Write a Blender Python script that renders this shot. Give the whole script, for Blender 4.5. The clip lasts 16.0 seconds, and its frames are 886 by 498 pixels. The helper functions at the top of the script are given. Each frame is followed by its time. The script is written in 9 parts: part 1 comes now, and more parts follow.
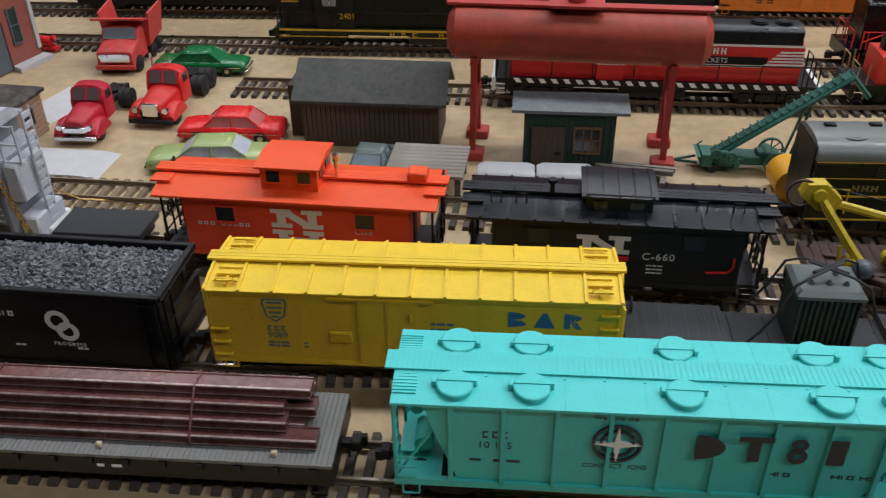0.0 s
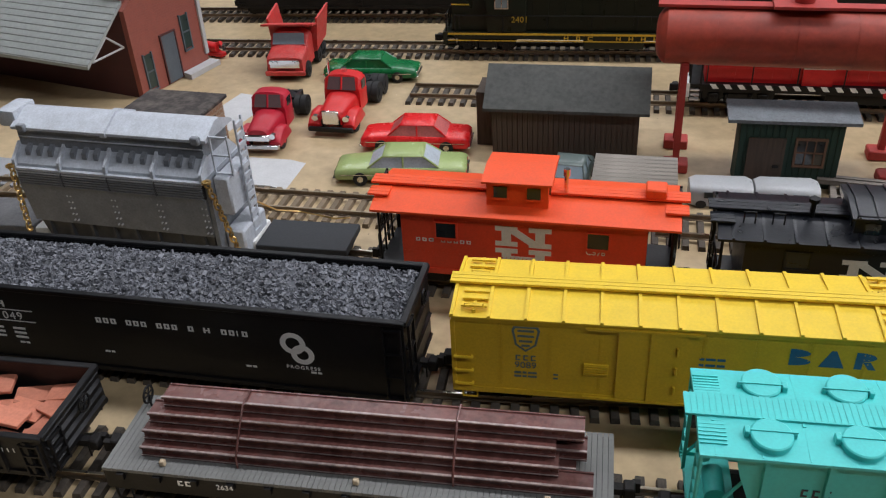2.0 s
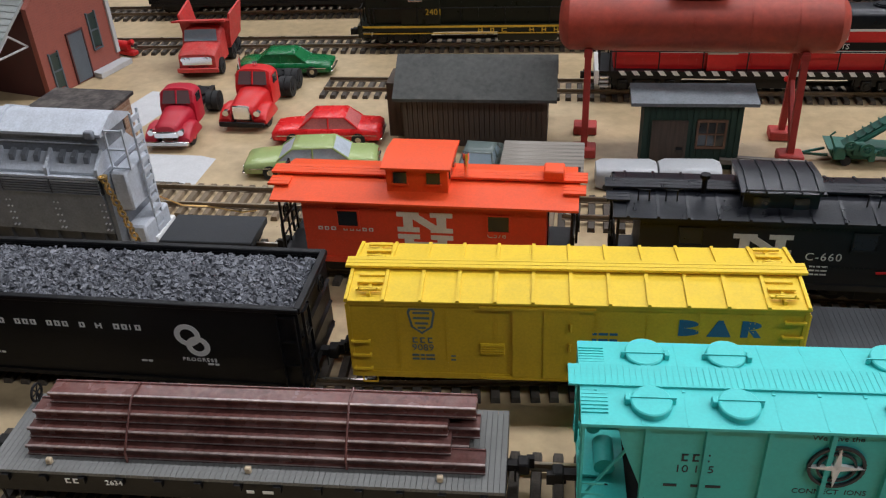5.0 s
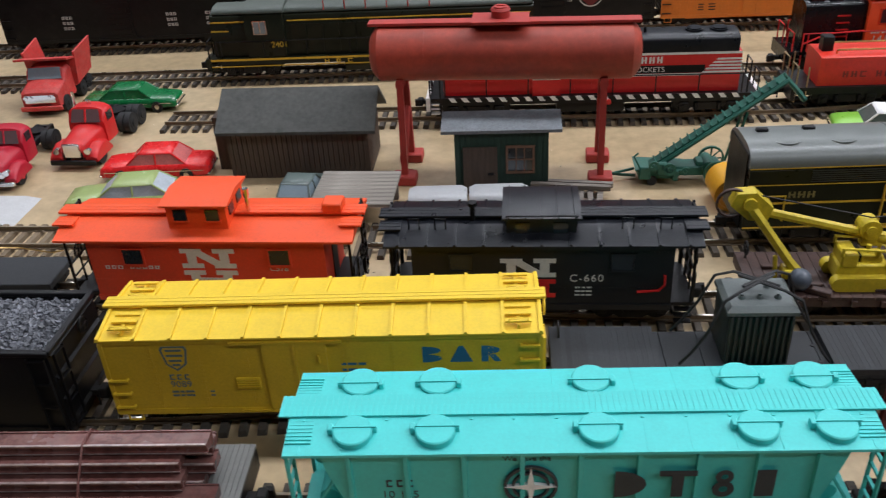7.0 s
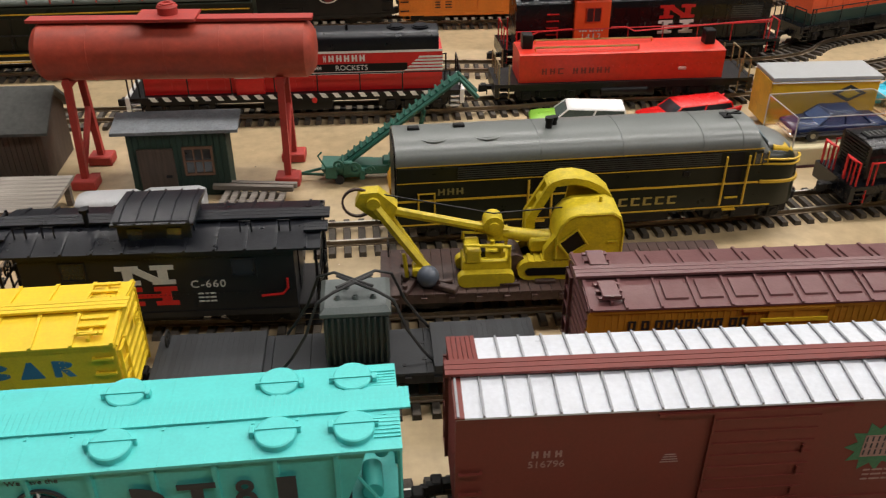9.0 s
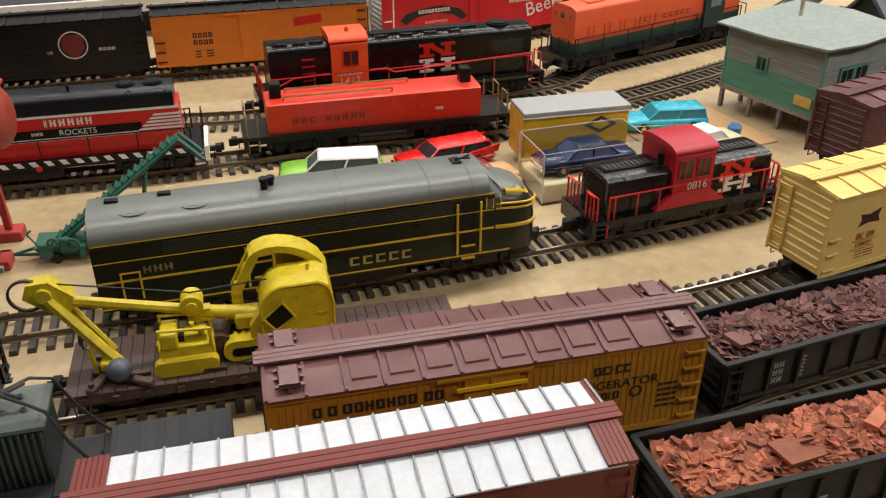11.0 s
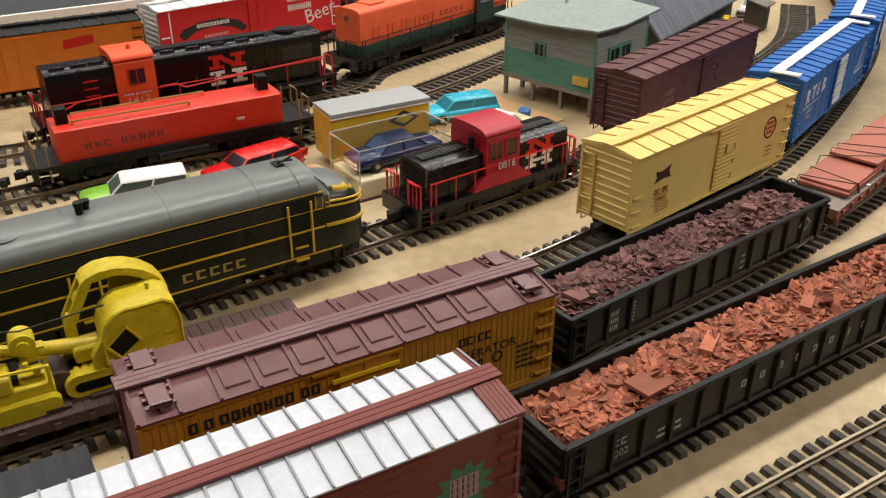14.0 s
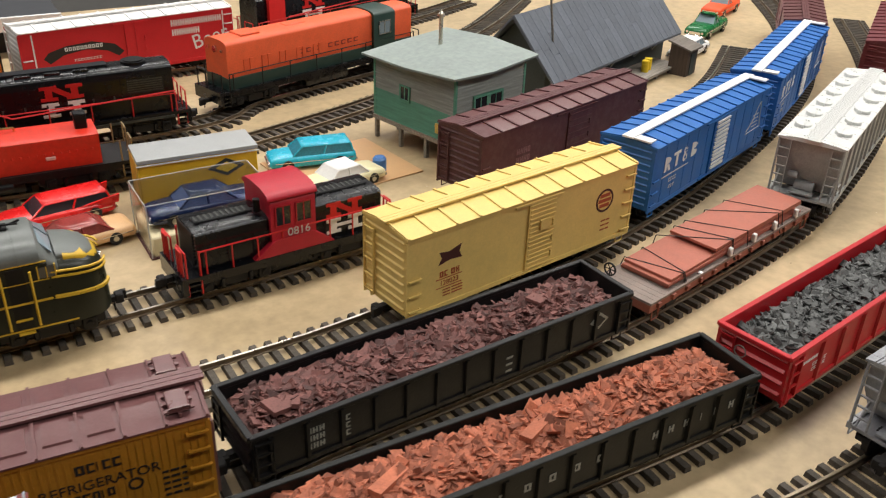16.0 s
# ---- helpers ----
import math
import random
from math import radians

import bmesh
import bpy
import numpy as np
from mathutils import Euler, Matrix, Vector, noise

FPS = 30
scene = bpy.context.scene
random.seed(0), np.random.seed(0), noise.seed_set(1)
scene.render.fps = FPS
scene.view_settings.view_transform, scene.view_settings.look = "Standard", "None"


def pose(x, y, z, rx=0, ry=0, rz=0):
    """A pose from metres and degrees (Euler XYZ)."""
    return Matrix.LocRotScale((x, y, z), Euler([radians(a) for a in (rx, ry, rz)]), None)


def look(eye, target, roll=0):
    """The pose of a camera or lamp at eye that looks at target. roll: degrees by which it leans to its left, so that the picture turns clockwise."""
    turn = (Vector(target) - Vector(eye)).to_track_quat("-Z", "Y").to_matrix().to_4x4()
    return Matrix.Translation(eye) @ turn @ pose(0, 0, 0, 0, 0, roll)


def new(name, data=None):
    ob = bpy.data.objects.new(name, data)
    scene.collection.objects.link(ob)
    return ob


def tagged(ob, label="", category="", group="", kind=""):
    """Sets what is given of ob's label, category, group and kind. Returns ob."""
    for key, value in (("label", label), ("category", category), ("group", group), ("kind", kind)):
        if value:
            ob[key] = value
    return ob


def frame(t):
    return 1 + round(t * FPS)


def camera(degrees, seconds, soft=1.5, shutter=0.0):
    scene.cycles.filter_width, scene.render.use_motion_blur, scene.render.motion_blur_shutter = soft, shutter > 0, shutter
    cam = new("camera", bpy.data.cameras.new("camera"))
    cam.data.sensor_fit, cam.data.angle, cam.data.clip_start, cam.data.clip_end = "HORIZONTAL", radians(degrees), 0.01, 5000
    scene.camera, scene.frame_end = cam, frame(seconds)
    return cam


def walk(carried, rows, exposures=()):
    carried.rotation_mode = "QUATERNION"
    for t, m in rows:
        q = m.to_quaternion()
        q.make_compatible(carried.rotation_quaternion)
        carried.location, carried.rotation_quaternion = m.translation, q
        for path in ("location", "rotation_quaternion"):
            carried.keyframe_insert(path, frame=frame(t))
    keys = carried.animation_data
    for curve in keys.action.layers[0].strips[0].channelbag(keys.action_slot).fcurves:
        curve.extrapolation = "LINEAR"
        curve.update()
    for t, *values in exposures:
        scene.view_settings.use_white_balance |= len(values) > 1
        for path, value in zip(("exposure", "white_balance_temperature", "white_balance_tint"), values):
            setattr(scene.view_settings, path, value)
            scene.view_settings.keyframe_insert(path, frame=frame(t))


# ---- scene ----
cam = camera(54.0, 16.0, soft=1.2, shutter=0.25)
PATH = [
    (0, (0.227, 0.196, 0.217), (0.111, 1.874, -0.865), -0.7),
    (0.5, (0.208, 0.198, 0.216), (0.056, 1.868, -0.874), -0.4),
    (1, (0.196, 0.203, 0.216), (0.017, 1.878, -0.862), -0.5),
    (1.5, (0.177, 0.211, 0.212), (-0.069, 1.882, -0.86), -1.5),
    (2, (0.166, 0.214, 0.212), (-0.138, 1.874, -0.862), -3.2),
    (2.5, (0.173, 0.215, 0.205), (-0.1, 1.87, -0.886), -3.8),
    (3, (0.176, 0.216, 0.206), (-0.032, 1.874, -0.894), -3.0),
    (3.2, (0.177, 0.217, 0.206), (-0.02, 1.876, -0.894), -2.7),
    (5.3, (0.188, 0.213, 0.205), (0.004, 1.896, -0.86), -3.0),
    (5.5, (0.195, 0.216, 0.204), (0.017, 1.904, -0.855), -3.0),
    (6, (0.212, 0.214, 0.21), (0.074, 1.913, -0.837), -2.7),
    (6.5, (0.234, 0.215, 0.21), (0.115, 1.921, -0.828), -2.9),
    (7, (0.252, 0.213, 0.21), (0.169, 1.919, -0.831), -3.2),
    (7.5, (0.278, 0.212, 0.211), (0.269, 1.922, -0.827), -2.7),
    (8, (0.303, 0.212, 0.209), (0.349, 1.92, -0.83), -2.3),
    (8.5, (0.33, 0.214, 0.208), (0.466, 1.908, -0.847), -1.0),
    (9, (0.345, 0.215, 0.207), (0.555, 1.9, -0.849), 0.1),
    (9.5, (0.361, 0.219, 0.21), (0.619, 1.908, -0.83), -0.6),
    (10, (0.389, 0.228, 0.211), (0.748, 1.915, -0.802), -0.7),
    (10.2, (0.402, 0.233, 0.21), (0.807, 1.911, -0.801), -0.3),
    (12.3, (0.4130, 0.2310, 0.2040), (1.0920, 1.8440, -0.7650), -0.90),
    (12.5, (0.4100, 0.2300, 0.2040), (1.1450, 1.8180, -0.7650), -0.80),
    (13, (0.3930, 0.2220, 0.2050), (1.2390, 1.7600, -0.7550), -0.60),
    (13.5, (0.3880, 0.2230, 0.2050), (1.3080, 1.7210, -0.7500), -0.20),
    (14, (0.3880, 0.2350, 0.2000), (1.3460, 1.7000, -0.7670), 0.30),
    (14.5, (0.4000, 0.2300, 0.2030), (1.3800, 1.6720, -0.7760), 0.50),
    (15, (0.4400, 0.2180, 0.2140), (1.4280, 1.6660, -0.7490), 1.00),
    (15.5, (0.4750, 0.2180, 0.2100), (1.4280, 1.6900, -0.7510), 2.30),
    (16, (0.5110, 0.2190, 0.2110), (1.4110, 1.7270, -0.7480), 2.10),
]
EXPOSURES = [(0, -0.22, 5950, 12), (3, -0.12, 5950, 12), (5.5, -0.1, 5900, 12), (7, -0.05, 5850, 12), (8.5, -0.02, 6450, 12), (10, 0.1, 6850, 11), (13.5, 0.06, 6700, 10), (15, 0.05, 7050, 10), (16, 0.05, 6600, 10)]
walk(cam, [(t, look(eye, target, roll)) for t, eye, target, roll in PATH], EXPOSURES)

# ---- world, lights ----
world = bpy.data.worlds.new("room_air")
scene.world = world
world.use_nodes = True
wb = world.node_tree.nodes["Background"]
wb.inputs["Color"].default_value = (1.0, 0.93, 0.82, 1)
wb.inputs["Strength"].default_value = 0.15

LAMPS = ((0.80, -0.45, 7.0), (2.20, -0.45, 21.0), (-0.60, 0.85, 10.5), (0.80, 0.85, 17.0), (2.20, 0.85, 23.0), (-0.60, 2.35, 11.0), (0.80, 2.35, 15.0), (2.20, 2.35, 15.0))
CEILING = 1.62
FLOOR = -0.95


# ---- mesh helpers (millimetres inside a thing) ----
class Shape:
    """Collects simple solids into one bmesh; lengths in millimetres."""

    def __init__(self):
        self.bm = bmesh.new()

    def solid(self, verts, faces):
        vs = [self.bm.verts.new(v) for v in verts]
        for f in faces:
            self.bm.faces.new([vs[i] for i in f])
        return self

    def box(self, x0, x1, y0, y1, z0, z1):
        return self.solid(
            [(x0, y0, z0), (x1, y0, z0), (x1, y1, z0), (x0, y1, z0), (x0, y0, z1), (x1, y0, z1), (x1, y1, z1), (x0, y1, z1)],
            [(3, 2, 1, 0), (4, 5, 6, 7), (0, 1, 5, 4), (1, 2, 6, 5), (2, 3, 7, 6), (3, 0, 4, 7)])

    def cbox(self, x0, x1, y0, y1, z0, z1, c=0.5, seg=2):
        tmp = bmesh.new()
        bmesh.ops.create_cube(tmp, size=1)
        for v in tmp.verts:
            v.co = ((x0 + x1) / 2 + v.co.x * (x1 - x0), (y0 + y1) / 2 + v.co.y * (y1 - y0), (z0 + z1) / 2 + v.co.z * (z1 - z0))
        bmesh.ops.bevel(tmp, geom=tmp.edges[:], offset=c, segments=seg, profile=0.6, affect="EDGES")
        return self.take(tmp)

    def take(self, tmp):
        tmp.verts.ensure_lookup_table()
        tmp.verts.index_update()
        self.solid([v.co[:] for v in tmp.verts], [[v.index for v in f.verts] for f in tmp.faces])
        tmp.free()
        return self

    def prism(self, pts, axis, a, b):
        def put(p, q):
            return {"x": (q, p[0], p[1]), "y": (p[0], q, p[1]), "z": (p[0], p[1], q)}[axis]
        n = len(pts)
        return self.solid([put(p, a) for p in pts] + [put(p, b) for p in pts],
                          [tuple(range(n))[::-1], tuple(range(n, 2 * n))] + [(i, (i + 1) % n, n + (i + 1) % n, n + i) for i in range(n)])

    def loft(self, rings):
        n = len(rings[0])
        faces = [tuple(range(n))[::-1], tuple((len(rings) - 1) * n + i for i in range(n))]
        for k in range(len(rings) - 1):
            faces += [(k * n + i, k * n + (i + 1) % n, (k + 1) * n + (i + 1) % n, (k + 1) * n + i) for i in range(n)]
        return self.solid([p for r in rings for p in r], faces)

    def cyl(self, p0, p1, r, n=10, r2=None):
        p0, p1 = Vector(p0), Vector(p1)
        q = (p1 - p0).to_track_quat("Z", "Y")
        r2 = r if r2 is None else r2
        ring = [(math.cos(2 * math.pi * i / n), math.sin(2 * math.pi * i / n)) for i in range(n)]
        return self.loft([[(p0 + q @ Vector((c * r, s * r, 0)))[:] for c, s in ring], [(p1 + q @ Vector((c * r2, s * r2, 0)))[:] for c, s in ring]])

    def tube(self, pts, r, n=5):
        p = [Vector(q) for q in pts]
        d = (p[1] - p[0]).normalized()
        u = d.orthogonal().normalized()
        rings = []
        for i, q in enumerate(p):
            before, after = (q - p[max(i - 1, 0)]).normalized(), (p[min(i + 1, len(p) - 1)] - q).normalized()
            d = (before + after).normalized()
            u = (u - d * u.dot(d)).normalized()
            v = d.cross(u)
            rings.append([(q + (u * math.cos(2 * math.pi * k / n) + v * math.sin(2 * math.pi * k / n)) * r)[:] for k in range(n)])
        return self.loft(rings)

    def ring(self, c, axis, ro, ri, depth, n=20):
        rings = []
        for rad, d in ((ro, 0), (ro, depth), (ri, depth), (ri, 0)):
            row = []
            for i in range(n):
                u, v = rad * math.cos(2 * math.pi * i / n), rad * math.sin(2 * math.pi * i / n)
                row.append({"x": (c[0] + d, c[1] + u, c[2] + v), "y": (c[0] + u, c[1] + d, c[2] + v), "z": (c[0] + u, c[1] + v, c[2] + d)}[axis])
            rings.append(row)
        n4 = len(rings)
        return self.solid([p for r in rings for p in r],
                          [(k * n + i, k * n + (i + 1) % n, ((k + 1) % n4) * n + (i + 1) % n, ((k + 1) % n4) * n + i) for k in range(n4) for i in range(n)])


def mesh_of(name, shape, material, smooth=38):
    bm = shape.bm
    bmesh.ops.recalc_face_normals(bm, faces=bm.faces[:])
    bmesh.ops.scale(bm, vec=(0.001, 0.001, 0.001), verts=bm.verts[:])
    me = bpy.data.meshes.new(name)
    bm.to_mesh(me)
    bm.free()
    me.materials.append(material)
    me.shade_smooth()
    me.set_sharp_from_angle(angle=radians(smooth))
    return me


def part(name, shape, material, parent, label="", at=None, smooth=38):
    """One mesh object under a thing or part; a ready mesh may stand in for the shape."""
    me = shape if isinstance(shape, bpy.types.Mesh) else mesh_of(name, shape, material, smooth)
    ob = new(name, me)
    ob.parent = parent
    if at is not None:
        ob.matrix_basis = at
    if label:
        ob["label"] = label
    return ob


def mm(x, y, z, rx=0, ry=0, rz=0):
    return pose(x / 1000, y / 1000, z / 1000, rx, ry, rz)


def thing(name, x, y, z, yaw, label, category, group="", kind=""):
    ob = new(name)
    ob.empty_display_size = 0.01
    ob.matrix_basis = pose(x, y, z, 0, 0, yaw)
    return tagged(ob, label, category, group, kind)


RAIL = 0.0049


def on_track(name, a, b, label, category, group=""):
    """A thing that stands on the rails with its middle line from a to b."""
    yaw = math.degrees(math.atan2(b[1] - a[1], b[0] - a[0]))
    ob = thing(name, (a[0] + b[0]) / 2, (a[1] + b[1]) / 2, RAIL, yaw, label, category, group)
    return ob, math.hypot(b[0] - a[0], b[1] - a[1]) * 1000


# ---- materials ----
def mat(name, color, rough=0.5, metal=0.0, var=0.25, scale=120.0, bump=0.15, dust=0.0, spec=0.5, island=0.0, piece=0.0, dustcol=(0.42, 0.37, 0.30), coat=0.0):
    """Paint, plastic, card or metal with mottling at two scales, fine relief and dust on upward faces."""
    m = bpy.data.materials.new(name)
    m.use_nodes = True
    nt = m.node_tree
    bs = nt.nodes["Principled BSDF"]
    co = nt.nodes.new("ShaderNodeTexCoord")

    def noise_node(s, detail):
        n = nt.nodes.new("ShaderNodeTexNoise")
        n.inputs["Scale"].default_value = s
        n.inputs["Detail"].default_value = detail
        n.inputs["Roughness"].default_value = 0.6
        nt.links.new(co.outputs["Object"], n.inputs["Vector"])
        return n

    big, fine = noise_node(scale, 4), noise_node(scale * 9, 3)
    both = nt.nodes.new("ShaderNodeMath")
    both.operation = "ADD"
    nt.links.new(big.outputs["Fac"], both.inputs[0])
    nt.links.new(fine.outputs["Fac"], both.inputs[1])
    spread = nt.nodes.new("ShaderNodeMapRange")
    spread.inputs["From Min"].default_value, spread.inputs["From Max"].default_value = 0.65, 1.35
    spread.inputs["To Min"].default_value, spread.inputs["To Max"].default_value = 1 - var, 1 + var
    nt.links.new(both.outputs[0], spread.inputs["Value"])
    value = spread.outputs["Result"]
    for amount, node, out in ((island, "ShaderNodeNewGeometry", "Random Per Island"), (piece, "ShaderNodeObjectInfo", "Random")):
        if amount:
            g = nt.nodes.new(node)
            r = nt.nodes.new("ShaderNodeMapRange")
            r.inputs["To Min"].default_value, r.inputs["To Max"].default_value = 1 - amount, 1 + amount
            nt.links.new(g.outputs[out], r.inputs["Value"])
            k = nt.nodes.new("ShaderNodeMath")
            k.operation = "MULTIPLY"
            nt.links.new(value, k.inputs[0])
            nt.links.new(r.outputs["Result"], k.inputs[1])
            value = k.outputs[0]
    tone = nt.nodes.new("ShaderNodeVectorMath")
    tone.operation = "SCALE"
    tone.inputs[0].default_value = color
    nt.links.new(value, tone.inputs["Scale"])
    base = tone.outputs["Vector"]
    if dust:
        spots = noise_node(scale * 2.3, 5)
        cut = nt.nodes.new("ShaderNodeMapRange")
        cut.inputs["From Min"].default_value, cut.inputs["From Max"].default_value = 0.42, 0.75
        cut.inputs["To Max"].default_value = dust
        nt.links.new(spots.outputs["Fac"], cut.inputs["Value"])
        mix = nt.nodes.new("ShaderNodeMix")
        mix.data_type = "RGBA"
        nt.links.new(cut.outputs["Result"], mix.inputs["Factor"])
        nt.links.new(base, mix.inputs["A"])
        mix.inputs["B"].default_value = (*dustcol, 1)
        base = mix.outputs["Result"]
    nt.links.new(base, bs.inputs["Base Color"])
    rr = nt.nodes.new("ShaderNodeMapRange")
    rr.inputs["To Min"].default_value, rr.inputs["To Max"].default_value = max(0.02, rough - 0.12), min(1, rough + 0.15)
    nt.links.new(big.outputs["Fac"], rr.inputs["Value"])
    nt.links.new(rr.outputs["Result"], bs.inputs["Roughness"])
    bs.inputs["Metallic"].default_value = metal
    bs.inputs["Specular IOR Level"].default_value = spec
    bs.inputs["Coat Weight"].default_value = coat
    if bump:
        b = nt.nodes.new("ShaderNodeBump")
        b.inputs["Strength"].default_value = bump
        b.inputs["Distance"].default_value = 0.0004
        nt.links.new(fine.outputs["Fac"], b.inputs["Height"])
        nt.links.new(b.outputs["Normal"], bs.inputs["Normal"])
    return m


def grained(name, color, dark, rough=0.7, stretch=(1, 14, 14), scale=60.0, bump=0.4, piece=0.12):
    """Wood or card with a grain along x."""
    m = mat(name, color, rough, var=0.12, scale=90, bump=0, piece=piece)
    nt = m.node_tree
    bs = nt.nodes["Principled BSDF"]
    co = nt.nodes.new("ShaderNodeTexCoord")
    mp = nt.nodes.new("ShaderNodeMapping")
    mp.inputs["Scale"].default_value = stretch
    n = nt.nodes.new("ShaderNodeTexNoise")
    n.inputs["Scale"].default_value, n.inputs["Detail"].default_value = scale, 6
    nt.links.new(co.outputs["Object"], mp.inputs["Vector"])
    nt.links.new(mp.outputs["Vector"], n.inputs["Vector"])
    old = bs.inputs["Base Color"].links[0].from_socket
    mix = nt.nodes.new("ShaderNodeMix")
    mix.data_type = "RGBA"
    r = nt.nodes.new("ShaderNodeMapRange")
    r.inputs["From Min"].default_value, r.inputs["From Max"].default_value = 0.35, 0.7
    nt.links.new(n.outputs["Fac"], r.inputs["Value"])
    nt.links.new(r.outputs["Result"], mix.inputs["Factor"])
    nt.links.new(old, mix.inputs["A"])
    mix.inputs["B"].default_value = (*dark, 1)
    nt.links.new(mix.outputs["Result"], bs.inputs["Base Color"])
    b = nt.nodes.new("ShaderNodeBump")
    b.inputs["Strength"].default_value, b.inputs["Distance"].default_value = bump, 0.0005
    nt.links.new(n.outputs["Fac"], b.inputs["Height"])
    nt.links.new(b.outputs["Normal"], bs.inputs["Normal"])
    return m


def glass(name, color=(0.97, 0.98, 0.98)):
    """Thin clear plastic: see-through, with gloss that grows at a slant."""
    m = bpy.data.materials.new(name)
    m.use_nodes = True
    nt = m.node_tree
    nt.nodes.remove(nt.nodes["Principled BSDF"])
    clear, gloss = nt.nodes.new("ShaderNodeBsdfTransparent"), nt.nodes.new("ShaderNodeBsdfGlossy")
    clear.inputs["Color"].default_value = (*color, 1)
    gloss.inputs["Roughness"].default_value = 0.06
    fres, mix, soft_ = nt.nodes.new("ShaderNodeLayerWeight"), nt.nodes.new("ShaderNodeMixShader"), nt.nodes.new("ShaderNodeMath")
    fres.inputs["Blend"].default_value = 0.25
    soft_.operation = "MULTIPLY"
    soft_.inputs[1].default_value = 0.5
    nt.links.new(fres.outputs["Facing"], soft_.inputs[0])
    nt.links.new(soft_.outputs["Value"], mix.inputs["Fac"])
    nt.links.new(clear.outputs["BSDF"], mix.inputs[1])
    nt.links.new(gloss.outputs["BSDF"], mix.inputs[2])
    nt.links.new(mix.outputs["Shader"], nt.nodes["Material Output"].inputs["Surface"])
    return m


TABLE = mat("tan_board", (0.475, 0.358, 0.205), 0.48, var=0.24, scale=14, bump=0.14, dust=0.34, dustcol=(0.33, 0.245, 0.14))
BLACK = mat("black_plastic", (0.005, 0.005, 0.006), 0.38, var=0.4, dust=0.03, dustcol=(0.08, 0.075, 0.075), spec=0.28)
SOOT = mat("weathered_black", (0.008, 0.0078, 0.0085), 0.4, var=0.5, dust=0.05, dustcol=(0.11, 0.10, 0.095), spec=0.3)
ROOFBLACK = mat("grey_black_roof", (0.008, 0.0092, 0.013), 0.3, var=0.35, spec=0.4, dust=0.03, dustcol=(0.2, 0.2, 0.21))
RUNNING = mat("dark_running_gear", (0.011, 0.010, 0.010), 0.65, var=0.5, dust=0.12, dustcol=(0.05, 0.038, 0.03), spec=0.35)
STEEL = mat("nickel_silver", (0.62, 0.58, 0.50), 0.28, metal=1.0, var=0.15, bump=0.05)
BRASS = mat("brass_wire", (0.75, 0.52, 0.20), 0.3, metal=1.0, var=0.15, bump=0.05)
TIE = mat("brown_black_sleeper", (0.060, 0.049, 0.038), 0.75, var=0.35, scale=200, bump=0.3, piece=0.35, dust=0.18, dustcol=(0.22, 0.18, 0.13))
TIEPALE = mat("pale_brown_sleeper", (0.20, 0.15, 0.095), 0.8, var=0.3, scale=200, bump=0.3, piece=0.3)
WHITE = mat("white_paint", (0.78, 0.78, 0.76), 0.5, var=0.08, bump=0.05)
SILVERROOF = mat("silver_white_roof", (0.60, 0.63, 0.68), 0.32, var=0.10, scale=60, dust=0.10, dustcol=(0.45, 0.42, 0.40))
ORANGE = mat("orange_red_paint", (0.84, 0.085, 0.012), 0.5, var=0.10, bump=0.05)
# Darker orange: the caboose body's shade is mixed into the colour.
ORANGESHADE = mat("orange_shaded_paint", (0.62, 0.045, 0.012), 0.5, var=0.12, bump=0.05)
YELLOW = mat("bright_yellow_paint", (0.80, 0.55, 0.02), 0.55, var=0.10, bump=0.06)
# Same boxcar yellow with the shade of its sides darkened in.
YELLOWSHADE = mat("yellow_shaded_paint", (0.62, 0.40, 0.012), 0.55, var=0.12, bump=0.06)
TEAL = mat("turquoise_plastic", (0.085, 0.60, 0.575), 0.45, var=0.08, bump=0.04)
# Hopper turquoise again, dimmed for sides that get less light than the roof.
TEALSHADE = mat("turquoise_shaded_plastic", (0.065, 0.50, 0.46), 0.5, var=0.08, bump=0.04)
OXIDE = mat("boxcar_red_paint", (0.17, 0.028, 0.020), 0.5, var=0.12, bump=0.06)
MAROON = mat("maroon_brown_paint", (0.150, 0.062, 0.062), 0.32, var=0.12, dust=0.12, dustcol=(0.3, 0.2, 0.19))
WINE = mat("wine_brown_paint", (0.095, 0.026, 0.030), 0.55, var=0.15, dust=0.10)
REEFER = mat("reefer_orange_yellow", (0.46, 0.205, 0.013), 0.55, var=0.12, bump=0.06)
CREAM = mat("cream_yellow_paint", (0.80, 0.58, 0.19), 0.5, var=0.08, bump=0.05)
BLUE = mat("blue_paint", (0.015, 0.13, 0.42), 0.5, var=0.12, bump=0.05)
RED = mat("red_paint", (0.62, 0.018, 0.018), 0.38, var=0.12, bump=0.04)
REDDULL = mat("worn_red_paint", (0.55, 0.035, 0.03), 0.55, var=0.25, dust=0.25, dustcol=(0.55, 0.25, 0.2))
CRIMSON = mat("crimson_paint", (0.45, 0.012, 0.03), 0.4, var=0.12, bump=0.04)
TANKRED = mat("weathered_oxide_tank", (0.40, 0.058, 0.032), 0.5, var=0.25, scale=35, dust=0.4, dustcol=(0.11, 0.032, 0.026))
LEGRED = mat("red_leg_paint", (0.42, 0.04, 0.03), 0.6, var=0.2, dust=0.2, dustcol=(0.2, 0.05, 0.04))
DARKGREEN = mat("dark_green_paint", (0.020, 0.034, 0.020), 0.35, var=0.15, bump=0.04)
DKGRBODY = mat("black_green_paint", (0.015, 0.017, 0.0095), 0.3, var=0.2, bump=0.04, spec=0.3)
GOLD = mat("gold_yellow_stripe", (0.66, 0.42, 0.03), 0.45, var=0.1, bump=0.02)
